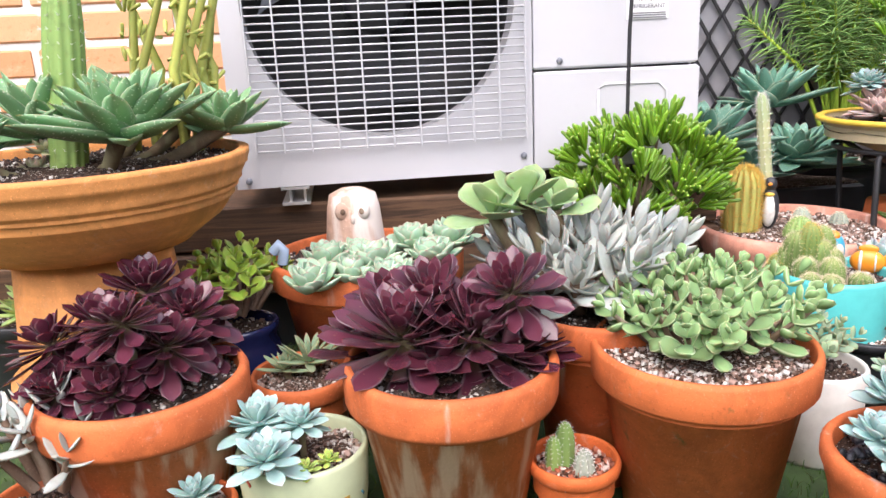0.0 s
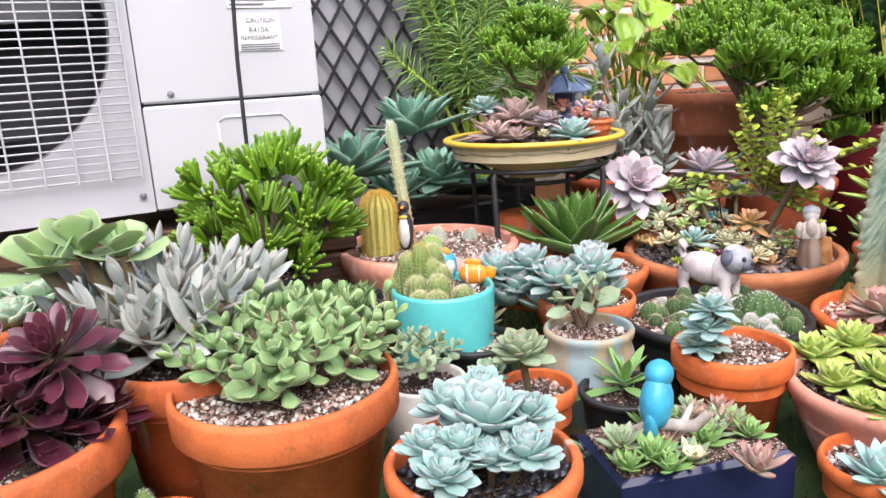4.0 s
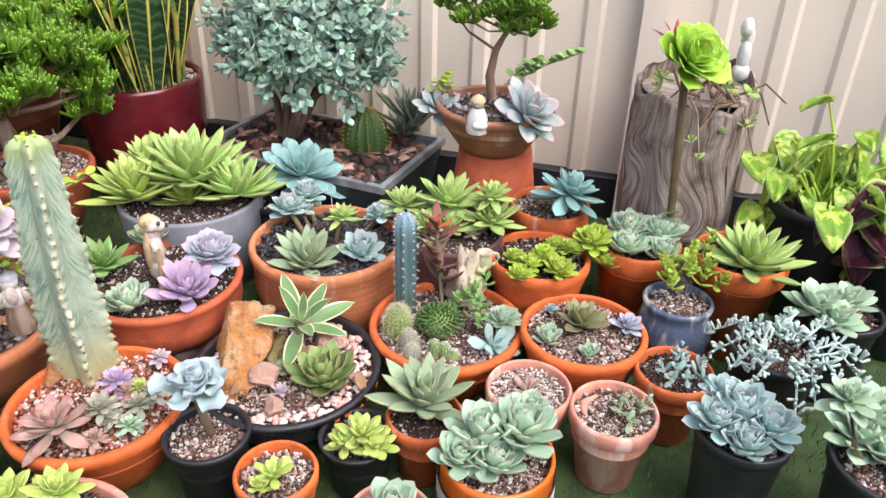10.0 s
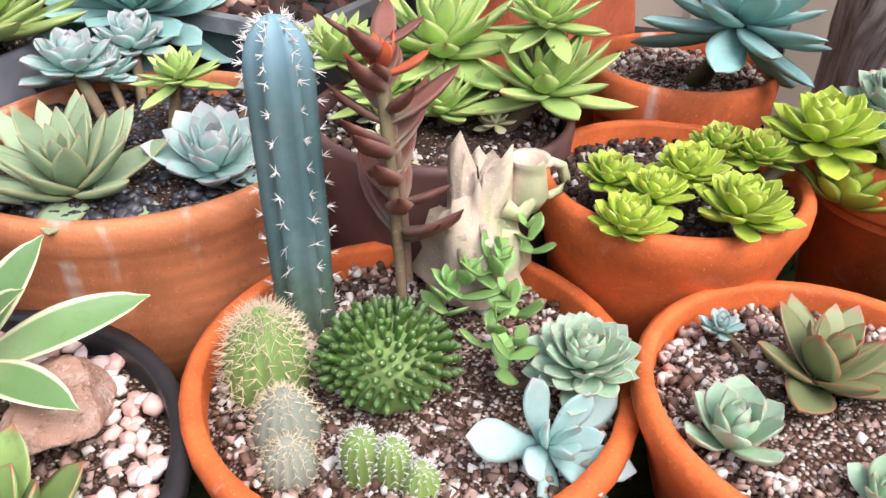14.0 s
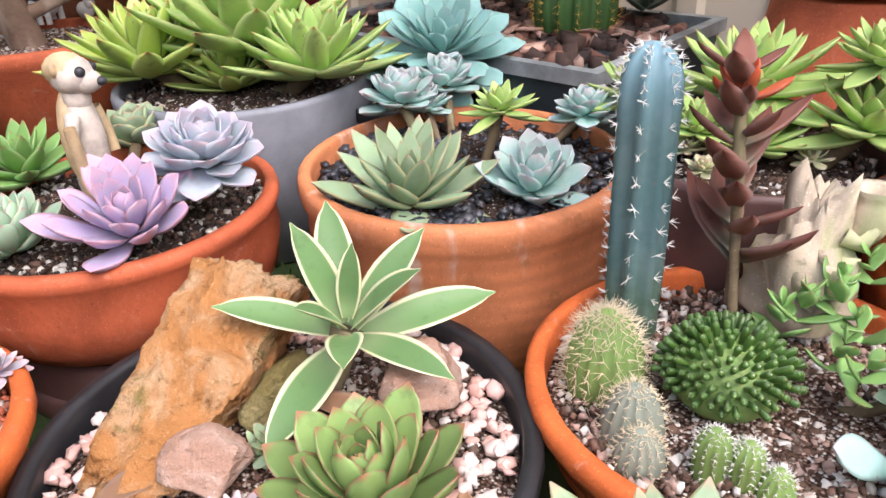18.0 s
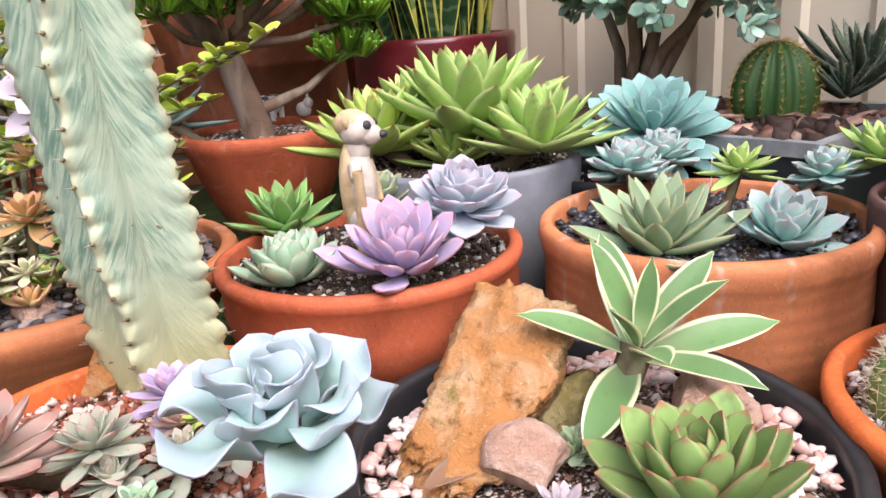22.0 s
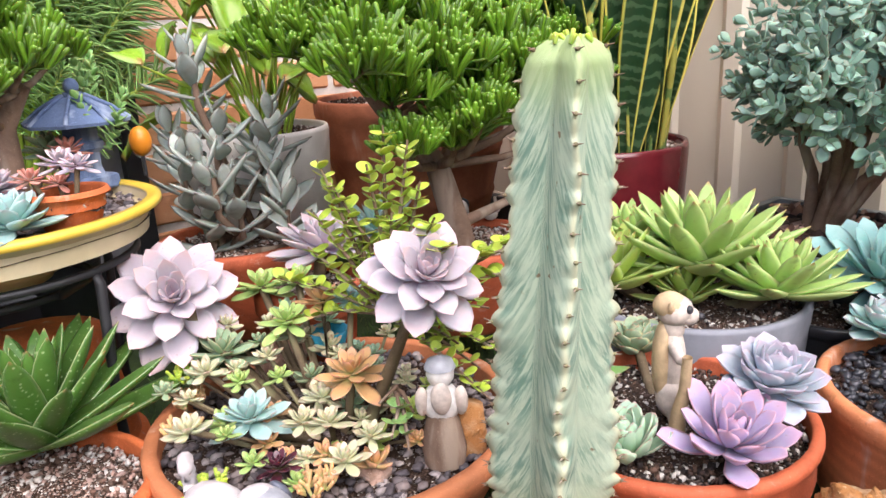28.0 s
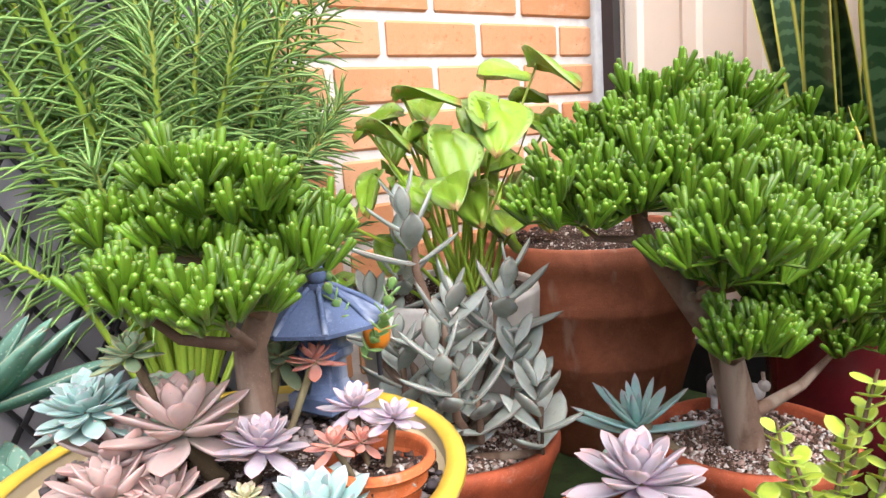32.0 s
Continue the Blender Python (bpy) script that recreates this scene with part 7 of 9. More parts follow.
def euphorbia(p, foot, top, r):
    """A four-winged column with hollow faces and wavy toothed edges, leaning a little, with a blunt crown."""
    n, wings, per, teeth = 170, 4, 12, 24
    m = wings * per
    s = np.linspace(0, 1, n)
    k = np.arange(m)
    face = np.abs(((k / per) % 1) - 0.5) * 2
    body = r * (1.0 + 0.06 * np.sin(s * 5 + 0.5) - 0.36 * s**2.2) * np.clip((1.004 - s) * 26, 0.02, 1) ** 0.5
    prof = 0.46 + 0.54 * face**1.35
    tooth = (np.abs(np.sin((s + 0.006 * np.sin(s * 31)) * teeth * math.pi)) ** 0.8 * (0.7 + 0.3 * np.sin(s * 57 + 1)))[:, None]
    edge = 1 + face**6 * (0.15 * tooth - 0.06) + 0.03 * np.sin(s * 23 + 1)[:, None] * face**2
    fold = 0.007 * np.sin(s[:, None] * teeth * math.pi * 2 + face * 3) * (face * (1 - face) * 4)
    wing = np.floor(k / per + 0.5) % wings
    turn = radians(-131) + k / m * 2 * math.pi + 0.12 * s[:, None] + (0.075 * np.sin(s[:, None] * 11 + wing * 2.1) + 0.05 * np.sin(s[:, None] * 41 + wing * 1.3)) * face**2
    rr = body[:, None] * prof * (edge + fold)
    a, c = Vector(foot), Vector(top)
    bow = 0.006 * np.sin(s * math.pi)[:, None]
    v = np.stack([rr * np.cos(turn) + (c.x - a.x) * s[:, None] - bow, rr * np.sin(turn) + (c.y - a.y) * s[:, None], np.broadcast_to(s[:, None] * (c.z - a.z), rr.shape)], -1)
    t = np.stack([np.broadcast_to(1 - face + 2 * wing, rr.shape), np.broadcast_to(s[:, None], rr.shape)], -1)
    ob = part("euphorbia_column", Stock().add(v.reshape(-1, 3), sheet(n, m), t.reshape(-1, 2)), C_pale, p, "pale marbled four-winged column", at=place_in(p, *foot))
    sp, cushion, rng = Stock(), Stock(), rand(3)
    for w in range(wings):
        j = w * per
        for q in range(teeth):
            i = min(n - 2, int((q + 0.5) / teeth * n))
            o = v[i, j]
            d = np.array([math.cos(turn[i, j]), math.sin(turn[i, j]), 0.15])
            cushion.add(*ball(o, (0.0018, 0.0018, 0.0016), rows=5, m=6))
            for side in (-0.7, 0.7):
                e = o + (d + np.array([-d[1] * side, d[0] * side, rng.uniform(-0.2, 0.3)])) * rng.uniform(0.003, 0.0055)
                sp.add(*tube([tuple(o - d * 0.001), tuple(e)], [0.0009, 0.0002], 4))
    part("thorn_edge", sp, bark_mat, ob)["kind"] = "stuff"
    part("thorn_cushion", cushion, MATS["stalk"], ob)["kind"] = "stuff"
    tip = Stock()
    for q in range(9):
        fingers(tip, rng, (c.x - a.x + rng.uniform(-0.013, 0.013), c.y - a.y + rng.uniform(-0.013, 0.013), c.z - a.z - 0.005), (rng.uniform(-0.7, 0.7), rng.uniform(-0.7, 0.7), 1), 2, 0.008, 0.0015, 0.4)
    part("growing_tip", tip, L_yellow, ob)["kind"] = "stuff"


euphorbia(p, (1.312, 0.708, 0.115), (1.276, 0.654, 0.553), 0.047)
for _k, (_q, _m) in enumerate((((1.170, 0.616, 0.165, 0.0487), L_brown), ((1.226, 0.586, 0.160, 0.0269), leaf_mat("dusky_leaf", (0.34, 0.36, 0.27), tip=(0.45, 0.3, 0.25), rough=0.55, bloom=0.2)), ((1.278, 0.604, 0.165, 0.0256), L_purple), ((1.263, 0.551, 0.150, 0.0210), MATS["dusky_leaf"]), ((1.230, 0.537, 0.140, 0.0177), L_mint), ((1.291, 0.549, 0.155, 0.0217), MATS["dusky_leaf"]), ((1.272, 0.579, 0.155, 0.0179), L_brown), ((1.187, 0.563, 0.140, 0.0175), L_brown), ((1.228, 0.567, 0.145, 0.0188), MATS["dusky_leaf"]), ((1.375, 0.615, 0.135, 0.0170), L_pearl), ((1.285, 0.566, 0.160, 0.0145), L_lime))):
    rosette(p, *_q[:3], _q[3] * 1.2, _m, seed=_k, **like(PEARL, n=22, W=0.42, rise=(0.0, 1.3)))
rock("tan_rock", (1.299, 0.760, 0.118), (0.022, 0.018, 0.028), sandstone, "small tan rock at the euphorbia's foot", 0, 21)

p = planter("pug_bowl", 1.051, 0.816, 0.128, 0.151, "dish", black_plastic, "low black bowl of clustered small cacti", fill="mix", h=0.115, wall=0.012, category="potted cactus", plants=(0.017, 0.002, 0.008))
C_dense = leaf_mat("dense_cactus_skin", (0.05, 0.1, 0.03), rough=0.7, vary=0.4)
_cl = ((0.959, 0.877, 0.130, 0.0300), (0.965, 0.809, 0.130, 0.0290), (1.036, 0.807, 0.140, 0.0397), (1.087, 0.801, 0.140, 0.0360), (1.020, 0.852, 0.140, 0.0331), (1.010, 0.745, 0.130, 0.0289), (1.123, 0.773, 0.135, 0.0315), (0.975, 0.760, 0.125, 0.0263), (1.091, 0.709, 0.130, 0.0253), (0.936, 0.796, 0.125, 0.0239))
for _k, _q in enumerate(_cl):
    cactus(p, _q[0], _q[1], 0.105, _q[3] * 0.6, _q[3] * 0.95, 14, C_dense, 0.2, spine_mat, 0.0025, 8, 2, round_top=0.9, name="cactus_ball", seed=_k, width=0.0002)
for _k, _q in enumerate(((1.100, 0.871, 0.140, 0.0249), (1.113, 0.837, 0.135, 0.0178), (1.050, 0.727, 0.130, 0.0204), (1.073, 0.734, 0.135, 0.0207), (1.057, 0.757, 0.135, 0.0185), (1.041, 0.703, 0.125, 0.0178), (1.083, 0.854, 0.150, 0.0221), (1.091, 0.819, 0.150, 0.0218), (1.050, 0.854, 0.150, 0.0193), (1.123, 0.818, 0.130, 0.0134))):
    cactus(p, _q[0], _q[1], 0.11, _q[3] * 0.58, _q[3] * 0.95, 14, C_grey, 0.12, spine_white, 0.004, 10, 6, round_top=0.9, name="white_cactus", seed=_k)
cactus(p, 1.092, 0.768, 0.110, 0.034, 0.045, 13, C_dense, 0.3, spine_white, 0.004, 9, 5, round_top=0.9, name="ribbed_cactus")
_rng = rand(17)
for _k in range(34):
    _a, _d = _k * GOLD, 0.12 * math.sqrt((_k + 0.5) / 34)
    _x, _y, _r = p.location.x + _d * math.cos(_a), p.location.y + _d * math.sin(_a) * 0.9, _rng.uniform(0.009, 0.017)
    cactus(p, _x, _y, 0.108, _r, _r * 1.5, 12, C_grey if _k % 9 == 0 else C_dense, 0.16, spine_white if _k % 9 == 0 else spine_mat, 0.0025, 7, 3, round_top=0.9, name="cactus_ball", seed=_k, width=0.0002)
pug_coat = plain_mat("pug_coat", (0.55, 0.5, 0.5), 0.55, 0.18, scale=60, bump=0.4)
pug_mask = plain_mat("pug_mask", (0.09, 0.1, 0.13), 0.5, 0.3, scale=70)
_pug = [(ball((0, 0.022, 0.046), (0.026, 0.046, 0.028), (8, 0, 0)), pug_coat), (ball((0, -0.016, 0.046), (0.026, 0.024, 0.03)), pug_coat), (ball((0, -0.036, 0.07), (0.027, 0.025, 0.025)), grey_paint), (ball((0, -0.032, 0.083), (0.019, 0.018, 0.013)), pug_coat), (ball((0, -0.056, 0.063), (0.016, 0.01, 0.0125)), pug_mask), (ball((0, -0.0655, 0.068), (0.005, 0.003, 0.0035)), black_iron), (ball((0, -0.058, 0.054), (0.012, 0.007, 0.005)), grey_paint)]
for _x in (-1, 1):
    _pug += [(ball((0.024 * _x, -0.032, 0.078), (0.006, 0.011, 0.014), (0, 24 * -_x, 0)), pug_mask), (ball((0.012 * _x, -0.0565, 0.076), (0.0046, 0.0035, 0.0046)), dark_paint), (tube([(0.014 * _x, -0.024, 0.04), (0.015 * _x, -0.026, 0.016), (0.015 * _x, -0.03, 0.0)], [0.011, 0.0085, 0.0095], 10), pug_coat), (tube([(0.015 * _x, 0.05, 0.042), (0.016 * _x, 0.056, 0.02), (0.016 * _x, 0.05, 0.0)], [0.014, 0.009, 0.0095], 10), pug_coat)]
_pug += [(tube([(0.0, 0.062, 0.058), (0.006, 0.076, 0.07), (0.004, 0.072, 0.084), (-0.004, 0.06, 0.08), (-0.002, 0.063, 0.07)], [0.008, 0.008, 0.0075, 0.0065, 0.003], 9), pug_coat)]
figure("pug_ornament", (1.134, 0.893, 0.121), 14, _pug, "grey-faced cream pug ornament on the cactus bowl", "ornament")

p = planter("gnome_bowl", 1.313, 1.034, 0.152, 0.206, "bowl", terracotta_bowl, "very wide terracotta bowl of tiny mixed succulents", fill="slate", h=0.135, plants=(-0.01, -0.02, 0.012))
rosette(p, 1.220, 1.230, 0.283, 0.0799, L_pearl, label="large pearly pink rosette", tilt=(50, -22), stem=0.08, **like(PEARL, n=24, W=0.5))
rosette(p, 1.362, 0.922, 0.338, 0.0605, L_pearl, label="large pearly rosette on a tall stem", tilt=(36, -12), stem=0.16, **like(PEARL, n=26, W=0.56))
for _k, (_q, _m) in enumerate((((1.221, 1.051, 0.180, 0.0437), L_sky), ((1.323, 1.010, 0.210, 0.0409), L_peach), ((1.270, 0.971, 0.185, 0.0243), L_cream), ((1.261, 0.930, 0.165, 0.0262), L_cream), ((1.255, 1.000, 0.180, 0.0233), L_cream), ((1.299, 0.942, 0.170, 0.0212), L_cream), ((1.211, 0.972, 0.160, 0.0249), L_dark), ((1.361, 1.132, 0.250, 0.0334), L_peach), ((1.310, 1.126, 0.240, 0.0340), L_fresh), ((1.334, 1.240, 0.250, 0.0398), L_fresh), ((1.387, 1.106, 0.250, 0.0295), L_blue), ((1.364, 1.197, 0.260, 0.0332), L_fresh), ((1.244, 1.165, 0.210, 0.0446), L_sage), ((1.238, 0.964, 0.160, 0.0178), L_cream))):
    rosette(p, *_q, _m, seed=_k, **like(LOOSE, n=16 if _m is not L_cream else 14, T=0.2 if _m is L_cream else 0.14, W=0.46))
for _k, _q in enumerate(((1.158, 1.086, 0.165), (1.145, 0.989, 0.150), (1.226, 0.924, 0.150), (1.205, 1.180, 0.180), (1.201, 1.174, 0.150))):
    _s, _rng = Stock(), rand(_k)
    for _v in ring_spots(_rng, 9, 0.018):
        fingers(_s, _rng, tuple(_v), (_v.x * 20, _v.y * 20, 1), 5, 0.012, 0.002, 0.7)
    part("sedum_tuft", _s, L_yellow if _k % 2 else L_peach, p, at=place_in(p, *_q))["kind"] = "stuff"
_rng = rand(91)
for _k in range(46):
    _a, _d = _k * GOLD, 0.15 * math.sqrt((_k + 0.5) / 46)
    _x, _y = p.location.x - 0.02 + _d * math.cos(_a), p.location.y + 0.03 + _d * math.sin(_a)
    rosette(p, _x, _y, 0.14 + _rng.uniform(0.005, 0.05) + (_y - p.location.y) * 0.25, _rng.uniform(0.014, 0.026), (L_cream, L_fresh, L_cream, L_sage, L_peach, L_mint, L_cream, L_lime)[_k % 8], seed=_k, **like(TINY, n=12, W=0.5, T=0.24))
rock("pale_rock", (1.329, 1.197, 0.16), (0.05, 0.035, 0.03), pinkstone, "pale pink stone among the small succulents", 20, 31)
rock("pale_rock", (1.288, 0.923, 0.14), (0.028, 0.02, 0.016), pinkstone, "pale stone on slate chips", 50, 33)
figure("gnome_ornament", (1.351, 0.884, 0.139), -40, [(lathe([(0.024, 0), (0.026, 0.02), (0.02, 0.05), (0.016, 0.07)], 18), bark_mat), (ball((0, 0, 0.075), (0.022, 0.019, 0.026)), white_figure), (ball((0, -0.002, 0.112), (0.016, 0.016, 0.017)), white_figure), (ball((0, -0.016, 0.088), (0.012, 0.008, 0.02)), chalk_paint), (ball((0.022, -0.006, 0.08), (0.008, 0.008, 0.018)), chalk_paint), (ball((-0.022, -0.006, 0.08), (0.008, 0.008, 0.018)), chalk_paint), (lathe([(0.018, 0.119), (0.015, 0.127), (0.001, 0.133)], 16), grey_paint)],
    "grey and white garden gnome in the wide bowl", "ornament", scale=0.88)
figure("wood_stub_ornament", (1.384, 0.884, 0.139), 0, [(lathe([(0.018, 0), (0.019, 0.02), (0.016, 0.05), (0.001, 0.053)], 14), sandstone)], "short sandstone stub behind the gnome", "ornament")
figure("teal_cup", (1.365, 1.130, 0.177), 0, [(lathe([(0.001, 0), (0.018, 0), (0.026, 0.03), (0.024, 0.03), (0.017, 0.006), (0.001, 0.006)], 24), blue_paint)], "tiny teal cup planted among rosettes", "cup")


def round_leaf_branches(p, name, base, tips, mat, seed, size=0.018, label=""):
    """Arching twigs with pairs of small round leaves."""
    rng, wood, s = rand(seed), Stock(), Stock()
    for tip in tips:
        a, c = Vector(base), Vector(tip)
        mid = a.lerp(c, 0.5) + Vector((rng.uniform(-0.01, 0.01), rng.uniform(-0.01, 0.01), 0.01))
        wood.add(*tube([tuple(a), tuple(mid), tuple(c)], [0.003, 0.0024, 0.0012], 6))
        k = int((c - a).length / 0.0115)
        for j in range(2, k):
            u = j / k
            o = a.lerp(mid, u * 2) if u < 0.5 else mid.lerp(c, u * 2 - 1)
            for side in (0, 1):
                ang = j * 1.57 + side * 3.14 + rng.uniform(-0.4, 0.4)
                m4 = Matrix.Translation(o) @ Matrix.Rotation(ang, 4, "Z") @ Matrix.Rotation(rng.uniform(0.1, 0.8), 4, "X")
                ls = size * rng.uniform(0.75, 1.2)
                s.add(*leaf(ls, ls * 0.95, ls * 0.1, 0.58, 0.3, 0.5, 0.08, 0.15, 8, 8), m4)
    part(name + "_twig", wood, bark_mat, p, at=p.matrix_basis.inverted())["kind"] = "stuff"
    part(name + "_leaves", s, mat, p, label, at=p.matrix_basis.inverted())["kind"] = "stuff"


round_leaf_branches(p, "portulacaria", (1.395, 1.042, 0.240), ((1.385, 1.007, 0.458), (1.329, 1.049, 0.427), (1.412, 0.986, 0.398), (1.366, 1.045, 0.360), (1.370, 0.884, 0.360), (1.379, 0.994, 0.370), (1.321, 1.074, 0.330), (1.425, 0.908, 0.300), (1.444, 0.906, 0.220), (1.415, 0.892, 0.180), (1.317, 1.144, 0.220), (1.338, 1.043, 0.402), (1.404, 0.992, 0.442), (1.369, 1.019, 0.419), (1.356, 1.058, 0.320), (1.369, 0.909, 0.380), (1.378, 0.965, 0.330), (1.325, 1.062, 0.370), (1.419, 0.919, 0.330), (1.341, 0.964, 0.330), (1.325, 1.182, 0.270), (1.539, 0.862, 0.361), (1.510, 0.888, 0.349), (1.470, 0.923, 0.324), (1.493, 0.903, 0.301), (1.456, 0.953, 0.180), (1.43, 0.95, 0.26), (1.45, 0.93, 0.27), (1.44, 0.97, 0.21), (1.40, 0.93, 0.25), (1.42, 0.99, 0.34), (1.39, 0.96, 0.29), (1.47, 0.95, 0.25), (1.35, 1.02, 0.29), (1.46, 0.98, 0.30)), L_yellow, 5, 0.0165, "small round yellow-green leaves")
round_leaf_branches(p, "trailing_jade", (1.347, 0.965, 0.190), ((1.324, 0.914, 0.150), (1.315, 0.930, 0.160), (1.352, 0.941, 0.170), (1.317, 0.951, 0.190)), L_green, 6, 0.014)

p = planter("meerkat_bowl", 1.559, 0.765, 0.165, 0.147, "drum", terracotta_red, "terracotta bowl of purple and green rosettes", fill="dark", h=0.1, plants=(-0.008, -0.008, 0.01))
rosette(p, 1.545, 0.689, 0.176, 0.07, L_purple, label="large lilac-purple rosette", tilt=(16, -8), **like(ECH, n=28, W=0.4))
rosette(p, 1.623, 0.693, 0.208, 0.055, L_lilac, label="grey-lilac cup-shaped rosette", stem=0.06, tilt=(14, -8), **like(ROSE, n=36))
rosette(p, 1.472, 0.753, 0.165, 0.0527, L_mint, label="tight grey-green rosette", **like(ROSE, n=44, W=0.42))
rosette(p, 1.542, 0.892, 0.175, 0.0673, L_green, **like(STAR, n=24, W=0.36))
rosette(p, 1.652, 0.875, 0.175, 0.0477, L_sage, **like(ROSE, n=22))
upturned([(0.118, 0), (0.119, 0.004), (0.117, 0.02), (0.112, 0.022), (0.104, 0.064), (0.001, 0.065)], brown_plastic, "upturned dark plastic pot under the rosette bowl", (1.559, 0.765, 0))
figure("meerkat_ornament", (1.553, 0.757, 0.146), 36, [(ball((0, 0.001, 0.072), (0.016, 0.0135, 0.042)), chalk_paint), (ball((0, 0.0095, 0.074), (0.0172, 0.0105, 0.042)), tan_paint), (ball((0, 0.001, 0.04), (0.019, 0.015, 0.026)), chalk_paint), (ball((0, 0.001, 0.108), (0.011, 0.011, 0.014)), chalk_paint), (ball((0, 0.0, 0.126), (0.0165, 0.0175, 0.0155)), chalk_paint), (ball((0, 0.004, 0.1305), (0.0162, 0.0165, 0.0132)), tan_paint), (ball((0, -0.011, 0.121), (0.011, 0.012, 0.009)), chalk_paint), (ball((0, -0.023, 0.121), (0.0045, 0.0045, 0.0035)), dark_paint),
    (ball((-0.0085, -0.0125, 0.13), (0.0045, 0.004, 0.0042)), dark_paint), (ball((0.0085, -0.0125, 0.13), (0.0045, 0.004, 0.0042)), dark_paint), (ball((-0.0155, 0.004, 0.134), (0.004, 0.003, 0.0058)), tan_paint), (ball((0.0155, 0.004, 0.134), (0.004, 0.003, 0.0058)), tan_paint), (tube([(-0.01, 0, 0.045), (-0.01, -0.003, 0.02), (-0.011, -0.008, 0.002)], [0.009, 0.007, 0.0075], 9), chalk_paint), (tube([(0.01, 0, 0.045), (0.01, -0.002, 0.02), (0.01, -0.008, 0.002)], [0.009, 0.007, 0.0075], 9), chalk_paint),
    (tube([(-0.015, 0, 0.096), (-0.03, -0.006, 0.088), (-0.037, -0.01, 0.09)], [0.0062, 0.0052, 0.0045], 8), chalk_paint), (tube([(0.016, 0, 0.096), (0.021, -0.004, 0.075), (0.017, -0.009, 0.058)], [0.0062, 0.0052, 0.0045], 8), tan_paint), (tube([(-0.026, -0.004, 0.0), (-0.022, -0.006, 0.03), (-0.034, -0.01, 0.06), (-0.039, -0.011, 0.096)], [0.009, 0.007, 0.0055, 0.0045], 8), tan_paint)],
    "cream and tan meerkat ornament leaning on a stick", "ornament", scale=1.06)

p = planter("star_bowl", 1.805, 0.554, 0.174, 0.154, "drum", terracotta_bowl, "broad terracotta bowl of rosettes on black pebbles", fill="black", h=0.15, plants=(0.004, 0.006, -0.004))
rosette(p, 1.722, 0.543, 0.185, 0.0873, L_sage, label="pointed olive green rosette", tilt=(12, -8), **like(STAR, n=26, W=0.36))
rosette(p, 1.793, 0.463, 0.185, 0.0527, L_blue, label="blue-green open rosette", tilt=(14, -6), **like(ROSE, n=30, W=0.5))
for _k, _q in enumerate(((1.835, 0.663, 0.215, 0.0444), (1.908, 0.663, 0.215, 0.0424), (1.892, 0.471, 0.218, 0.0339), (1.862, 0.650, 0.200, 0.0312), (1.954, 0.508, 0.185, 0.0272))):
    rosette(p, *_q, L_blue, seed=_k, **like(ROSE, n=26))
rosette(p, 1.835, 0.530, 0.226, 0.0392, L_fresh, **like(STAR, n=18, W=0.4))
part("plant_tag", Stock().add(*block(-0.006, -0.0006, 0, 0.006, 0.0006, 0.03)), white_figure, p, "white plant tag", smooth=False, at=place_in(p, 1.917, 0.606, 0.175, 30))

p = planter("grey_bowl", 1.809, 0.902, 0.199, 0.154, "plain", grey_pot_mat, "round grey pot full of spiky lime rosettes", fill="dark", plants=(0.004, 0.003, 0.003))
for _k, _q in enumerate(((1.813, 0.893, 0.270, 0.1274), (1.722, 0.971, 0.240, 0.0967), (1.827, 0.787, 0.240, 0.0914), (1.785, 0.892, 0.210, 0.0661), (1.814, 1.009, 0.260, 0.0766))):
    rosette(p, *_q[:3], _q[3] * 1.12, L_lime if _k % 2 else L_fresh, seed=_k, **like(SPIKY, n=34, W=0.32))

p = planter("dark_lime_pot", 1.924, 0.332, 0.195, 0.112, "plain", brown_plastic, "dark brown pot crowded with green star rosettes", fill="dark")
for _k, _q in enumerate(((1.969, 0.355, 0.250, 0.0854), (1.949, 0.250, 0.235, 0.0678), (1.936, 0.443, 0.230, 0.0557), (1.920, 0.326, 0.210, 0.0496), (1.896, 0.370, 0.220, 0.0423), (1.955, 0.255, 0.282, 0.0468))):
    rosette(p, *_q, L_fresh, seed=_k, **like(STAR, n=24, W=0.36))
for _k, _q in enumerate(((1.848, 0.341, 0.200, 0.0173), (1.885, 0.370, 0.200, 0.0161), (1.918, 0.280, 0.200, 0.0166), (1.843, 0.328, 0.190, 0.0149))):
    rosette(p, *_q, L_cream, seed=_k, **TINY)
p = planter("pale_echeveria_pot", 2.097, 0.172, 0.212, 0.086, "flower", terracotta, "terracotta pot with a pale lavender-blue rosette", fill="mix", plants=(-0.006, 0.003, 0.004))
rosette(p, 2.065, 0.124, 0.275, 0.0773, L_teal, label="pale sea-green loose rosette", tilt=(18, 10), stem=0.05, **like(LOOSE, n=22, W=0.46, point=0.55, rise=(-0.2, 1.2)))
p = planter("sedum_pot", 1.921, 0.138, 0.185, 0.097, "bowl", terracotta_new, "orange terracotta pot of bright lime sedum rosettes", fill="dark", h=0.15, plants=(-0.008, -0.004, 0.002))
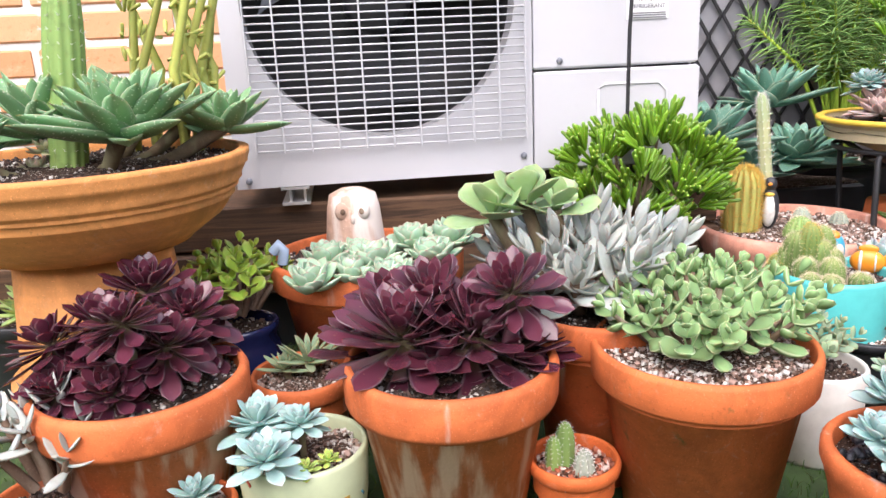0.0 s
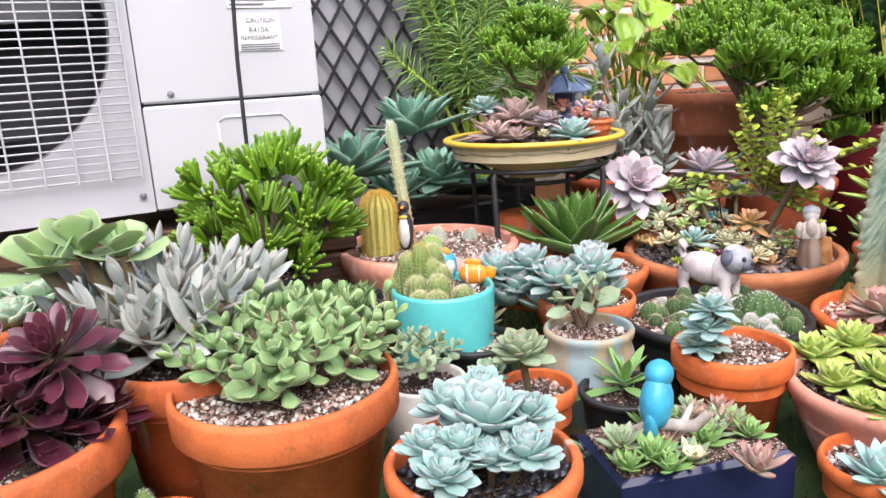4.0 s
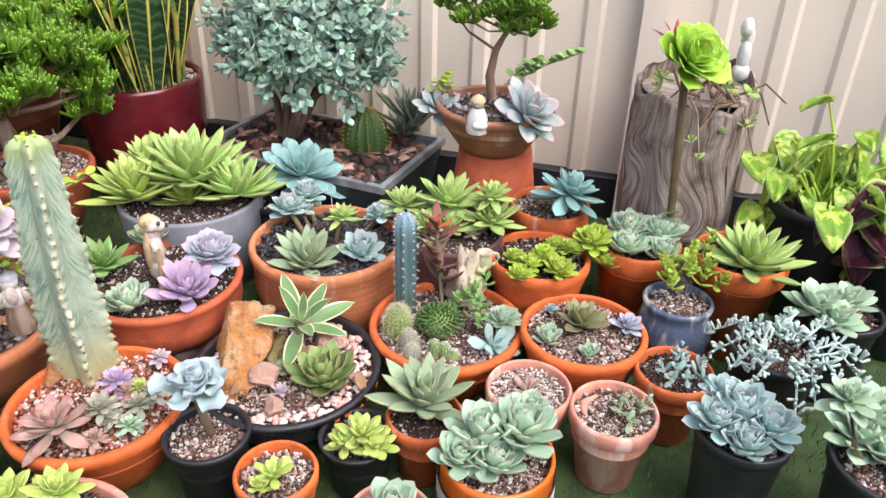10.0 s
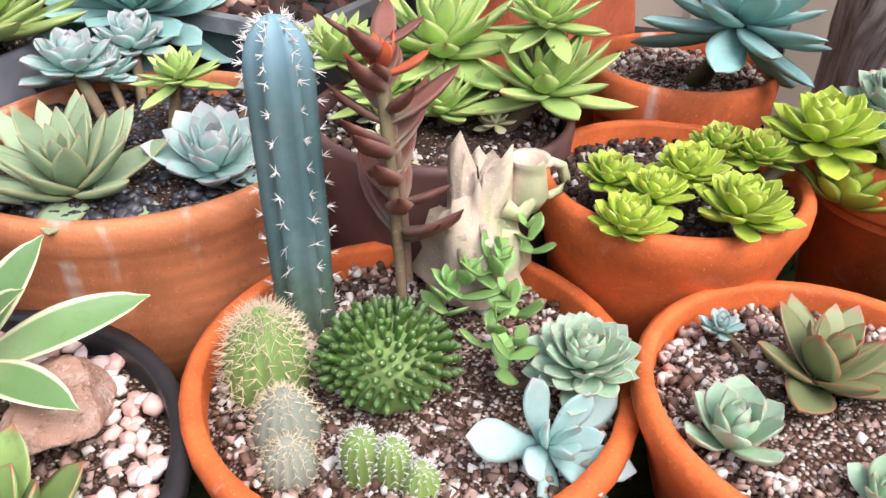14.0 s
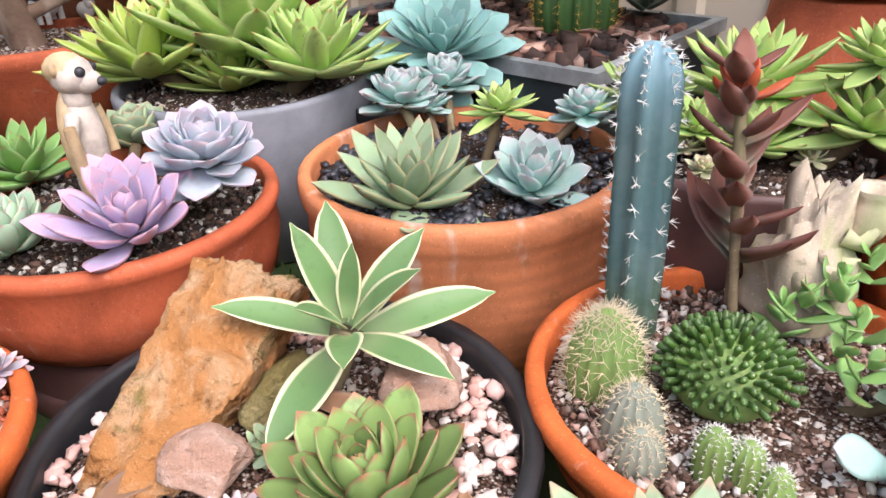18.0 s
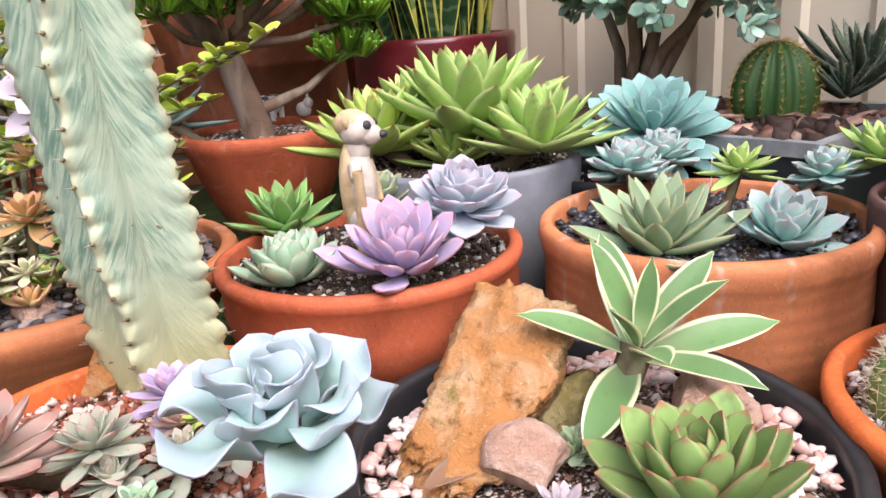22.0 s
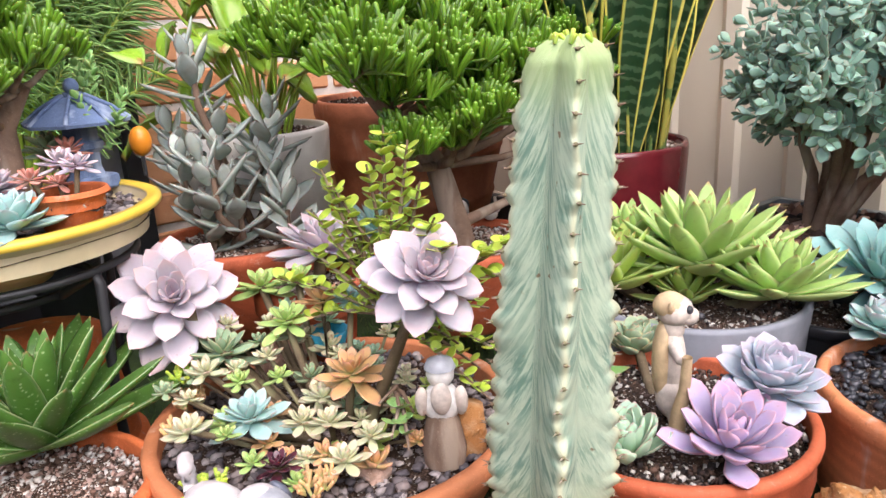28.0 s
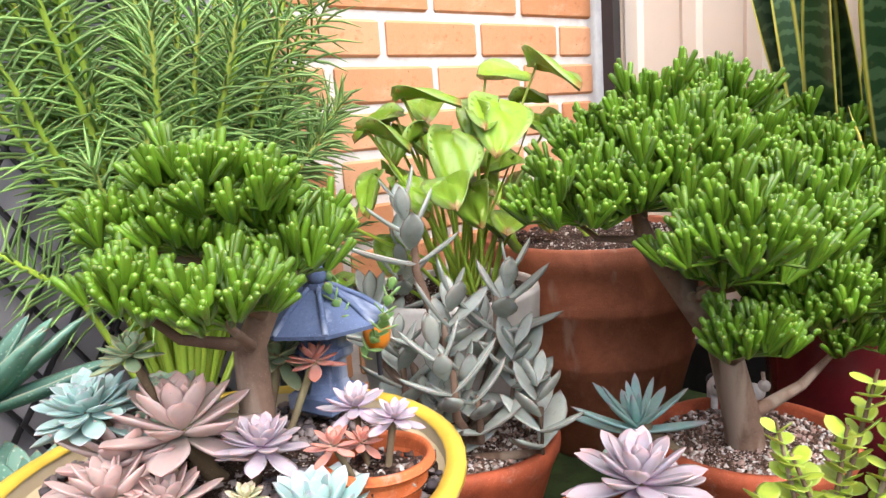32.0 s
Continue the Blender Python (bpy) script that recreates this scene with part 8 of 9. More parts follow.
for _k, _q in enumerate(((1.875, 0.174, 0.200, 0.0258), (1.867, 0.141, 0.200, 0.0251), (1.903, 0.126, 0.205, 0.0283), (1.874, 0.085, 0.200, 0.0346), (1.837, 0.149, 0.190, 0.0278), (1.975, 0.049, 0.223, 0.0440), (1.985, 0.023, 0.161, 0.0440), (1.941, 0.087, 0.210, 0.0254), (1.940, 0.114, 0.210, 0.0245))):
    rosette(p, *_q, L_jade if _k in (0, 7, 8) else leaf_mat("lime_sedum_leaf", (0.42, 0.55, 0.07), rough=0.4) if _k == 1 else MATS.get("lime_sedum_leaf", L_jade), seed=_k, **like(ROSE, n=34, W=0.5))
p = planter("mint_rosette_pot", 2.041, -0.032, 0.198, 0.085, "flower", terracotta_new, "orange terracotta pot of clustered mint rosettes", fill="dark", plants=(0, 0.004, 0.004))
for _k, _q in enumerate(((1.989, -0.022, 0.210, 0.0474), (2.059, -0.012, 0.220, 0.0395), (2.076, -0.071, 0.210, 0.0535), (2.012, -0.087, 0.200, 0.0465), (2.057, -0.011, 0.215, 0.0507))):
    rosette(p, *_q, L_mint, seed=_k, **like(ROSE, n=34, W=0.5))
p = planter("green_star_pot", 2.045, -0.223, 0.218, 0.090, "flower", terracotta_new, "orange terracotta pot with a large green star", fill="dark", plants=(0.006, 0.01, -0.003))
rosette(p, 2.017, -0.253, 0.240, 0.1049, L_fresh, label="large spiky green rosette", **like(STAR, n=30, W=0.32, rise=(0.1, 1.35)))
p = planter("glazed_jade_pot", 1.931, -0.134, 0.155, 0.064, "jar", blue_stoneware, "blue drip-glazed pot with a small jade", fill="mix", plants=(0.004, 0.006, 0))
_s, _rng = Stock(), rand(8)
for _q in ((1.945, -0.111, 0.200), (1.968, -0.133, 0.215), (2.004, -0.165, 0.225), (1.982, -0.187, 0.200), (1.915, -0.129, 0.180), (1.944, -0.171, 0.185), (1.957, -0.198, 0.185), (1.923, -0.106, 0.190), (1.955, -0.15, 0.2), (1.935, -0.15, 0.21), (1.98, -0.16, 0.19), (1.965, -0.18, 0.205), (1.95, -0.13, 0.185), (1.995, -0.15, 0.205)):
    sprig(_s, _rng, _q, (_rng.uniform(-0.5, 0.5), _rng.uniform(-0.5, 0.5), 1), 0.03, 0.022, 0.7, 0.3, 5, peak=0.66, base=0.25, grow=0.3)
part("foliage", _s, L_jade, p, "small glossy jade leaves", at=p.matrix_basis.inverted())["kind"] = "stuff"

# ---- back row by the house ----
p = planter("yellow_bowl", 1.053, 1.355, 0.381, 0.194, "dish", cream_glaze, "cream bowl with a yellow rim holding a miniature garden", fill="slate", h=0.085, base=0.297, plants=(0.022, 0.028, 0.004))
part("yellow_rim", Stock().add(*lathe([(0.193, 0.078), (0.197, 0.08), (0.197, 0.086), (0.192, 0.0885), (0.181, 0.0875), (0.180, 0.084)], 48)), yellow_glaze, p)
for _k, (_q, _m, _st) in enumerate((((0.942, 1.381, 0.453, 0.0365), L_sky, PEARL), ((1.006, 1.403, 0.425, 0.0519), L_mint, ROSE), ((1.044, 1.284, 0.420, 0.0366), L_pearl, PEARL), ((0.940, 1.337, 0.400, 0.0547), L_taupe, LOOSE), ((0.975, 1.308, 0.390, 0.0401), L_taupe, LOOSE), ((1.038, 1.185, 0.400, 0.0532), L_sky, PEARL), ((1.146, 1.382, 0.440, 0.0291), L_coral, LOOSE), ((1.132, 1.433, 0.440, 0.0419), L_sage, LOOSE), ((1.017, 1.261, 0.390, 0.0168), L_cream, TINY), ((0.966, 1.379, 0.414, 0.0672), L_taupe, LOOSE), ((1.002, 1.346, 0.435, 0.0670), L_taupe, PEARL), ((0.948, 1.396, 0.450, 0.0486), L_sky, PEARL), ((0.974, 1.358, 0.495, 0.0278), L_sage, LOOSE))):
    rosette(p, *_q, _m, seed=_k, **_st)
finger_bonsai(p, ((1.074, 1.360, 0.370), (1.074, 1.360, 0.470), (1.100, 1.360, 0.512), (1.058, 1.360, 0.549), (1.051, 1.360, 0.595)), (0.016, 0.015, 0.014, 0.01, 0.006), ((1.037, 1.360, 0.611, 0.046), (1.004, 1.420, 0.576, 0.037), (1.064, 1.320, 0.597, 0.039), (1.108, 1.340, 0.570, 0.044), (1.156, 1.400, 0.548, 0.033), (1.016, 1.260, 0.523, 0.039), (1.047, 1.300, 0.519, 0.031), (0.976, 1.340, 0.530, 0.033), (1.048, 1.440, 0.566, 0.041), (1.075, 1.37, 0.578, 0.041), (1.03, 1.35, 0.562, 0.041), (1.1, 1.3, 0.539, 0.033)), 23, length=0.028)
_mp = planter("mini_pot", 1.122, 1.232, 0.416, 0.044, "flower", terracotta, "tiny terracotta pot of coral rosettes in the bowl", fill="dark", h=0.045, base=0.371, group="garden ornaments")
for _k, _q in enumerate(((1.129, 1.273, 0.446, 0.0296), (1.136, 1.228, 0.446, 0.0224), (1.090, 1.238, 0.436, 0.0218), (1.118, 1.246, 0.426, 0.0180))):
    rosette(_mp, *_q, L_pearl if _k < 2 else L_coral, seed=_k, **like(LOOSE, n=14))
_ln = thing("stone_lantern", (1.190, 1.432, 0.378), "blue-grey stone lantern with a tiled roof", "garden lantern", "garden ornaments", turn=20)
part("base", Stock().add(*block(-0.028, -0.028, 0, 0.028, 0.028, 0.02, 0.003)), lantern_paint, _ln, smooth=False)
part("body", Stock().add(*lathe([(0.026, 0.02), (0.022, 0.03), (0.022, 0.05), (0.03, 0.056), (0.03, 0.064), (0.024, 0.066), (0.024, 0.088), (0.03, 0.09)], 6)), lantern_paint, _ln, smooth=False)
part("roof", Stock().add(*lathe([(0.001, 0.086), (0.066, 0.088), (0.067, 0.092), (0.045, 0.106), (0.02, 0.122), (0.012, 0.124), (0.012, 0.13)], 8)), lantern_paint, _ln, "ridged blue-grey roof", smooth=False)
for _k in range(8):
    part("ridge", Stock().add(*tube([(0.066, 0, 0.092), (0.045, 0, 0.109), (0.014, 0, 0.126)], 0.003, 5)), lantern_paint, _ln, at=Matrix.Rotation(_k * 0.7854, 4, "Z"))
part("finial", Stock().add(*ball((0, 0, 0.137), (0.01, 0.01, 0.011))), lantern_paint, _ln)
figure("orange_flower_ornament", (1.276, 1.467, 0.379), 0, [(ball((0, 0, 0.05), (0.016, 0.016, 0.022)), orange_paint), (tube([(0, 0, 0), (0, 0, 0.04)], 0.003, 6), dark_paint)], "small orange ornament beside the lantern", "ornament")
_s = Stock()
_rng = rand(3)
for _q in ((1.202, 1.449, 0.500), (1.198, 1.422, 0.480), (1.177, 1.362, 0.460), (1.196, 1.337, 0.460), (1.189, 1.361, 0.430), (1.213, 1.471, 0.505)):
    sprig(_s, _rng, _q, (_rng.uniform(-0.5, 0.5), _rng.uniform(-0.5, 0.5), 1), 0.04, 0.016, 0.7, 0.2, 6, grow=0.1)
part("string_leaves", _s, L_green, p, at=p.matrix_basis.inverted())["kind"] = "stuff"
_sd = thing("plant_stand", (1.053, 1.355, 0), "black iron plant stand with four legs under the bowl", "plant stand")
part("ring", Stock().add(*lathe([(0.098, 0.286), (0.104, 0.288), (0.104, 0.294), (0.098, 0.296), (0.096, 0.291), (0.098, 0.286)], 40)), black_iron, _sd)
part("upper_ring", Stock().add(*lathe([(0.158, 0.318), (0.163, 0.32), (0.163, 0.326), (0.158, 0.328), (0.156, 0.323), (0.158, 0.318)], 40)), black_iron, _sd)
for _k in range(4):
    part("leg", Stock().add(*tube([(0.1, 0, 0.29), (0.16, 0, 0.322), (0.165, 0, 0.31), (0.155, 0, 0.15), (0.16, 0, 0.0)], 0.006, 8)), black_iron, _sd, at=Matrix.Rotation(_k * 1.5708 + 0.5, 4, "Z"))
upturned([(0.12, 0), (0.122, 0.005), (0.118, 0.04), (0.108, 0.045), (0.085, 0.2), (0.001, 0.202)], terracotta, "upturned terracotta pot under the bowl", (1.08, 1.40, 0))

p = planter("panda_plant_pot", 1.430, 1.532, 0.241, 0.135, "bowl", terracotta_red, "red terracotta pot of grey furry panda plant", fill="mix", h=0.16, plants=(0.018, 0.004, -0.03))
_s, _st, _rng = Stock(), Stock(), rand(19)
for _q in ((1.385, 1.557, 0.554), (1.423, 1.654, 0.470), (1.452, 1.479, 0.460), (1.383, 1.502, 0.440), (1.340, 1.539, 0.380), (1.460, 1.465, 0.370), (1.387, 1.449, 0.350), (1.353, 1.451, 0.390), (1.445, 1.399, 0.330), (1.467, 1.509, 0.400), (1.359, 1.508, 0.310), (1.367, 1.633, 0.420)):
    _t = Vector(_q)
    _w = Vector((_rng.uniform(-0.25, 0.25), _rng.uniform(-0.25, 0.25), 1))
    sprig(_s, _rng, tuple(_t - Vector((0, 0, 0.05))), _w, 0.08, 0.09, 0.44, 0.12, 5, peak=0.55, base=0.25, bend=0.3, spread=0.9, cup=0.12, grow=0.45)
    _st.add(*tube([(1.42 + _rng.uniform(-0.05, 0.05), 1.53 + _rng.uniform(-0.05, 0.05), 0.25), tuple(_t - Vector((0, 0, 0.06))), tuple(_t)], [0.007, 0.006, 0.004], 7))
part("foliage", _s, L_panda, p, "grey felt leaves with brown edges", at=p.matrix_basis.inverted())["kind"] = "stuff"
part("stem", _st, bark_mat, p, at=p.matrix_basis.inverted())

p = planter("white_anthurium_pot", 1.545, 1.682, 0.370, 0.145, "plain", white_pot_mat, "pale grey-white pot with a yellowing anthurium", fill="dark", h=0.26, base=0.14, plants=(0.025, -0.008, -0.03))
solid("pot_block", Stock().add(*block(1.445, 1.59, 0, 1.645, 1.78, 0.108, 0.004)), sleeper_mat, "dark block under the white pot", "block", smooth=False)


def heart_leaf(L, W):
    """A broad heart-shaped blade, folded a little along its midrib."""
    n, m = 11, 9
    s, u = np.linspace(0, 1, n), np.linspace(-1, 1, m)
    w = W / 2 * np.sin(np.pi * s**0.6) ** 0.75 + 0.0005
    x = w[:, None] * u
    y = np.broadcast_to((s * L)[:, None], x.shape) - 0.22 * L * np.abs(u) ** 1.5 * (1 - s[:, None]) ** 2
    z = 0.22 * np.abs(x) - 0.35 * (s[:, None] ** 2) * L * 0.5 + 0.006 * np.sin(u * 7 + s[:, None] * 5)
    top = np.stack([x, y, z], -1).reshape(-1, 3)
    low = top - np.array([0, 0, 0.0012])
    f = sheet(n, m, False)
    t = np.stack([np.broadcast_to((u + 1) / 2, x.shape), np.broadcast_to(s[:, None], x.shape)], -1).reshape(-1, 2)
    rim = []
    for i in range(n - 1):
        a, b = i * m, (i + 1) * m
        rim += [[a, b, b + n * m, a + n * m], [a + m - 1, a + m - 1 + n * m, b + m - 1 + n * m, b + m - 1]]
    return np.concatenate([top, low]), np.concatenate([f, f[:, ::-1] + n * m, rim]), np.concatenate([t, t])


def stalked(p, base, ends, size, mat, seed, label="", leaf_name="leaf", wide=1.0, face=2.57):
    """Leaves on long stalks from one base; each leaf is a part."""
    rng = rand(seed)
    for e in ends:
        a, c = Vector(base) + Vector((rng.uniform(-0.03, 0.03), rng.uniform(-0.03, 0.03), 0)), Vector(e)
        mid = a.lerp(c, 0.55) + Vector((0, 0, 0.03))
        part("stalk", Stock().add(*tube([tuple(a), tuple(mid), tuple(c)], [0.0035, 0.003, 0.002], 6)), L_jade, p, at=p.matrix_basis.inverted())
        yaw = face + rng.uniform(-1.7, 1.7)
        ls = size * rng.uniform(0.7, 1.15)
        part(leaf_name, Stock().add(*heart_leaf(ls, ls * wide)), mat, p, label, at=p.matrix_basis.inverted() @ Matrix.Translation(c) @ Euler((rng.uniform(-1.0, 0.1), rng.uniform(-0.5, 0.5), yaw)).to_matrix().to_4x4())


stalked(p, (1.545, 1.672, 0.36), ((1.350, 1.620, 0.684), (1.442, 1.660, 0.724), (1.636, 1.700, 0.754), (1.670, 1.620, 0.761), (1.586, 1.620, 0.702), (1.467, 1.680, 0.661), (1.448, 1.580, 0.604), (1.542, 1.640, 0.580), (1.294, 1.660, 0.577), (1.596, 1.600, 0.532), (1.585, 1.660, 0.525), (1.709, 1.640, 0.668), (1.591, 1.700, 0.663), (1.349, 1.700, 0.464), (1.494, 1.620, 0.662), (1.540, 1.740, 0.716)), 0.088, L_anth, 4)
_rng = rand(91)
stalked(p, (1.545, 1.672, 0.36), [(1.53 + _rng.uniform(-0.17, 0.15), 1.66 + _rng.uniform(-0.06, 0.06), 0.5 + _rng.uniform(0, 0.22)) for _ in range(16)], 0.062, L_anth, 5)

p = planter("ribbed_pot", 1.960, 1.730, 0.425, 0.222, "planter", terracotta_dull, "large ribbed terracotta pot by the brick wall", fill="dark", category="plant pot")
stalked(p, (1.94, 1.73, 0.41), ((1.859, 1.838, 0.489), (1.839, 1.853, 0.516), (1.894, 1.797, 0.500)), 0.09, L_anth, 14)

p = planter("cow_pot", 1.720, 1.275, 0.223, 0.128, "bowl", terracotta_red, "terracotta pot with a large finger jade bonsai", fill="mix", h=0.15, plants=(-0.02, -0.025, -0.015))
finger_bonsai(p, ((1.735, 1.300, 0.200), (1.722, 1.300, 0.262), (1.695, 1.310, 0.366), (1.620, 1.310, 0.446), (1.567, 1.330, 0.521), (1.564, 1.340, 0.560)), (0.026, 0.024, 0.02, 0.017, 0.012, 0.008), ((1.631, 1.360, 0.638, 0.066), (1.600, 1.420, 0.601, 0.066), (1.480, 1.360, 0.555, 0.060), (1.572, 1.280, 0.601, 0.060), (1.527, 1.300, 0.565, 0.066), (1.806, 1.360, 0.594, 0.072), (1.878, 1.300, 0.596, 0.066), (1.924, 1.240, 0.544, 0.066), (1.617, 1.200, 0.526, 0.066), (1.475, 1.160, 0.533, 0.054), (1.754, 1.200, 0.509, 0.072), (1.904, 1.220, 0.467, 0.060), (1.868, 1.200, 0.395, 0.054), (1.664, 1.160, 0.442, 0.054), (1.645, 1.200, 0.414, 0.048), (1.559, 1.200, 0.414, 0.043), (1.869, 1.240, 0.341, 0.043), (1.767, 1.400, 0.621, 0.060), (1.700, 1.300, 0.576, 0.066), (1.690, 1.220, 0.486, 0.06), (1.820, 1.260, 0.540, 0.066), (1.830, 1.200, 0.459, 0.06), (1.560, 1.230, 0.486, 0.054), (1.740, 1.340, 0.657, 0.05)), 61, length=0.034, radius=0.0033)
rosette(p, 1.618, 1.386, 0.280, 0.0914, L_blue, **like(ALOE, n=14, W=0.22))
figure("cow_ornament", (1.783, 1.361, 0.222), 40, [(ball((0, 0, 0.025), (0.03, 0.014, 0.016)), white_figure), (ball((0.01, 0, 0.03), (0.012, 0.015, 0.013)), dark_paint), (ball((-0.034, 0, 0.034), (0.01, 0.009, 0.011)), white_figure), (ball((-0.036, 0, 0.038), (0.007, 0.01, 0.006)), dark_paint), (tube([(-0.02, 0.007, 0), (-0.02, 0.007, 0.02)], 0.005, 6), white_figure), (tube([(0.02, -0.007, 0), (0.02, -0.007, 0.02)], 0.005, 6), white_figure), (tube([(0.02, 0.007, 0), (0.02, 0.007, 0.02)], 0.005, 6), white_figure), (tube([(-0.02, -0.007, 0), (-0.02, -0.007, 0.02)], 0.005, 6), white_figure)], "small black and white cow ornament on the soil", "ornament")
figure("rabbit_ornament", (1.823, 1.326, 0.222), 100, [(ball((0, 0, 0.014), (0.016, 0.011, 0.013)), white_figure), (ball((-0.014, 0, 0.026), (0.009, 0.008, 0.009)), white_figure), (tube([(-0.014, 0, 0.03), (-0.012, 0, 0.046)], 0.003, 5), chalk_paint)], "small white animal ornament on the soil", "ornament")
p = planter("pearl_side_pot", 1.400, 1.240, 0.24, 0.075, "flower", terracotta_red, "terracotta pot with a pale pink rosette", fill="mix")
rosette(p, 1.422, 1.227, 0.300, 0.0733, L_pearl, label="pale pink flat rosette", **like(PEARL, n=24, W=0.42))

p = planter("snake_plant_pot", 2.070, 1.270, 0.340, 0.158, "plain", maroon_glaze, "glossy maroon pot of tall snake plants", fill="mix", plants=(-0.02, -0.03, -0.02))
_rng = rand(33)
_c = p.matrix_basis.translation
for _k in range(42):
    _a, _d = _k * GOLD, 0.088 * math.sqrt((_k + 0.5) / 42)
    _bx, _by = _d * math.cos(_a), _d * math.sin(_a)
    _h = _rng.uniform(0.62, 0.95) if _d < 0.075 or _k % 3 == 0 else _rng.uniform(0.3, 0.55)
    _w = _rng.uniform(0.052, 0.078) if _h > 0.55 else _rng.uniform(0.045, 0.06)
    _v, _f2, _t2 = leaf(_h, _w, 0.008, 0.6, 0.3, 0.8, 0.3, _rng.uniform(-0.14, 0.26), 26, 12)
    _v[:, 0] += _rng.uniform(-0.018, 0.018) * np.sin(_v[:, 1] / _h * 4.2 + _k)
    _tw = _rng.uniform(-1.1, 1.1) * _v[:, 1] / _h
    _v[:, 0], _v[:, 2] = _v[:, 0] * np.cos(_tw) - _v[:, 2] * np.sin(_tw) * 0.5, _v[:, 2] + _v[:, 0] * np.sin(_tw)
    part("leaf", Stock().add(_v, _f2, _t2), L_snake, p, at=p.matrix_basis.inverted() @ Matrix.Translation((_c.x + _bx, _c.y + _by, SOIL[p.name] - 0.01)) @ Matrix.Rotation(_bx * 3.8 + _rng.uniform(-0.14, 0.14), 4, "Y") @ Matrix.Rotation(-_by * 2.6 + _rng.uniform(-0.08, 0.08), 4, "X") @ Matrix.Rotation(_rng.uniform(-1.5, 1.5) - 0.75, 4, "Z") @ Matrix.Rotation(math.pi / 2, 4, "X"))
# narrow yellow-edged leaves that curl in front
for _k in range(5):
    _a = -2.5 + _k * 0.42
    _d = Vector((math.cos(_a), math.sin(_a), 0))
    _o = Vector((_c.x, _c.y, SOIL[p.name])) + _d * 0.095
    _hh = _rng.uniform(0.3, 0.55)
    _pts = [_o, _o + _d * 0.02 + Vector((_rng.uniform(-0.02, 0.02), 0, _hh * 0.4)), _o + _d * 0.05 + Vector((_rng.uniform(-0.06, 0.03), 0, _hh * 0.75)), _o + _d * 0.07 + Vector((_rng.uniform(-0.13, 0.06), 0, _hh))]
    _v, _f2, _t2 = tube([tuple(q) for q in _pts], [0.005, 0.007, 0.006, 0.001], 8)
    part("curled_leaf", Stock().add(_v, _f2, _t2), MATS.get("yellow_blade") or leaf_mat("yellow_blade", (0.5, 0.46, 0.1), stripe=((0.12, 0.2, 0.06), 30.0), rough=0.4), p, "narrow yellow curled leaf", at=p.matrix_basis.inverted())

# feathery shrub behind the bowl
p = planter("feathery_shrub_pot", 1.150, 1.820, 0.24, 0.13, "taper", black_plastic, "black pot of a tall feathery green shrub", fill="dark", category="potted shrub")
_st, _s, _rng = Stock(), Stock(), rand(52)
for _k in range(58):
    _a = _k * GOLD
    _r = 0.32 * math.sqrt((_k + 0.5) / 58)
    _top = Vector((1.205 + math.cos(_a) * _r, 1.80 + math.sin(_a) * _r * 0.38, 0.24 + _rng.uniform(0.3, 0.98) * (1.05 - 0.5 * _r)))
    _mid = Vector((1.16, 1.81, 0.24)).lerp(_top, 0.45) + Vector((0, 0, 0.07))
    _st.add(*tube([(1.16, 1.81, 0.2), tuple(_mid), tuple(_top)], [0.006, 0.005, 0.003], 6))
    _w = (_top - _mid).normalized()
    _q = _w.to_track_quat("Z", "Y").to_matrix()
    for _j in range(96):
        _u = _j / 95
        _o = _mid.lerp(_top, -0.25 + 1.25 * _u)
        _t = _j * GOLD
        _up = 0.25 + 0.9 * _u**4
        _d = (_q @ Vector((math.cos(_t), math.sin(_t), _up + _rng.uniform(-0.25, 0.25)))).normalized()
        _e2 = _o + _d * _rng.uniform(0.055, 0.085) * (1.05 - 0.4 * _u**6)
        _s.add(*tube([tuple(_o), tuple(_o.lerp(_e2, 0.55) + Vector((0, 0, 0.005))), tuple(_e2)], [0.0016, 0.0021, 0.0005], 4))
part("stem_tangle", _st, L_jade, p, at=p.matrix_basis.inverted())["kind"] = "stuff"
part("needle_mass", _s, L_needle, p, "fine feathery green needles", at=p.matrix_basis.inverted())["kind"] = "stuff"

p = planter("spiky_aloe_pot", 1.01, 1.11, 0.15, 0.118, "bowl", terracotta, "terracotta pot with a spiky dark green aloe", fill="mix")
rosette(p, 1.04, 1.18, 0.21, 0.16, leaf_mat("hybrid_aloe_leaf", (0.075, 0.17, 0.03), dots=((0.3, 0.4, 0.2), 150), edge=(0.4, 0.48, 0.25), edge_from=0.93, tip=(0.3, 0.2, 0.08), tip_from=0.95, rough=0.35), label="spiky toothed green aloe", **like(ALOE, n=34, W=0.26, rise=(0.35, 1.4)))
p = planter("blue_sprawl_pot", 0.900, 0.950, 0.15, 0.082, "flower", terracotta, "terracotta pot overflowing with blue sprawling rosettes", fill="mix")
for _k, _q in enumerate(((0.787, 1.056, 0.200, 0.0512), (0.819, 1.026, 0.173, 0.0539), (0.839, 0.942, 0.200, 0.0539), (0.899, 0.936, 0.210, 0.0555), (0.922, 0.929, 0.166, 0.0466), (0.802, 1.042, 0.134, 0.0518), (0.850, 0.996, 0.131, 0.0543), (0.880, 0.969, 0.159, 0.0516), (0.829, 1.016, 0.212, 0.0487), (0.776, 1.066, 0.156, 0.0467), (0.931, 0.973, 0.210, 0.0502))):
    rosette(p, *_q, L_blue, seed=_k, **like(ROSE, n=26, W=0.6))

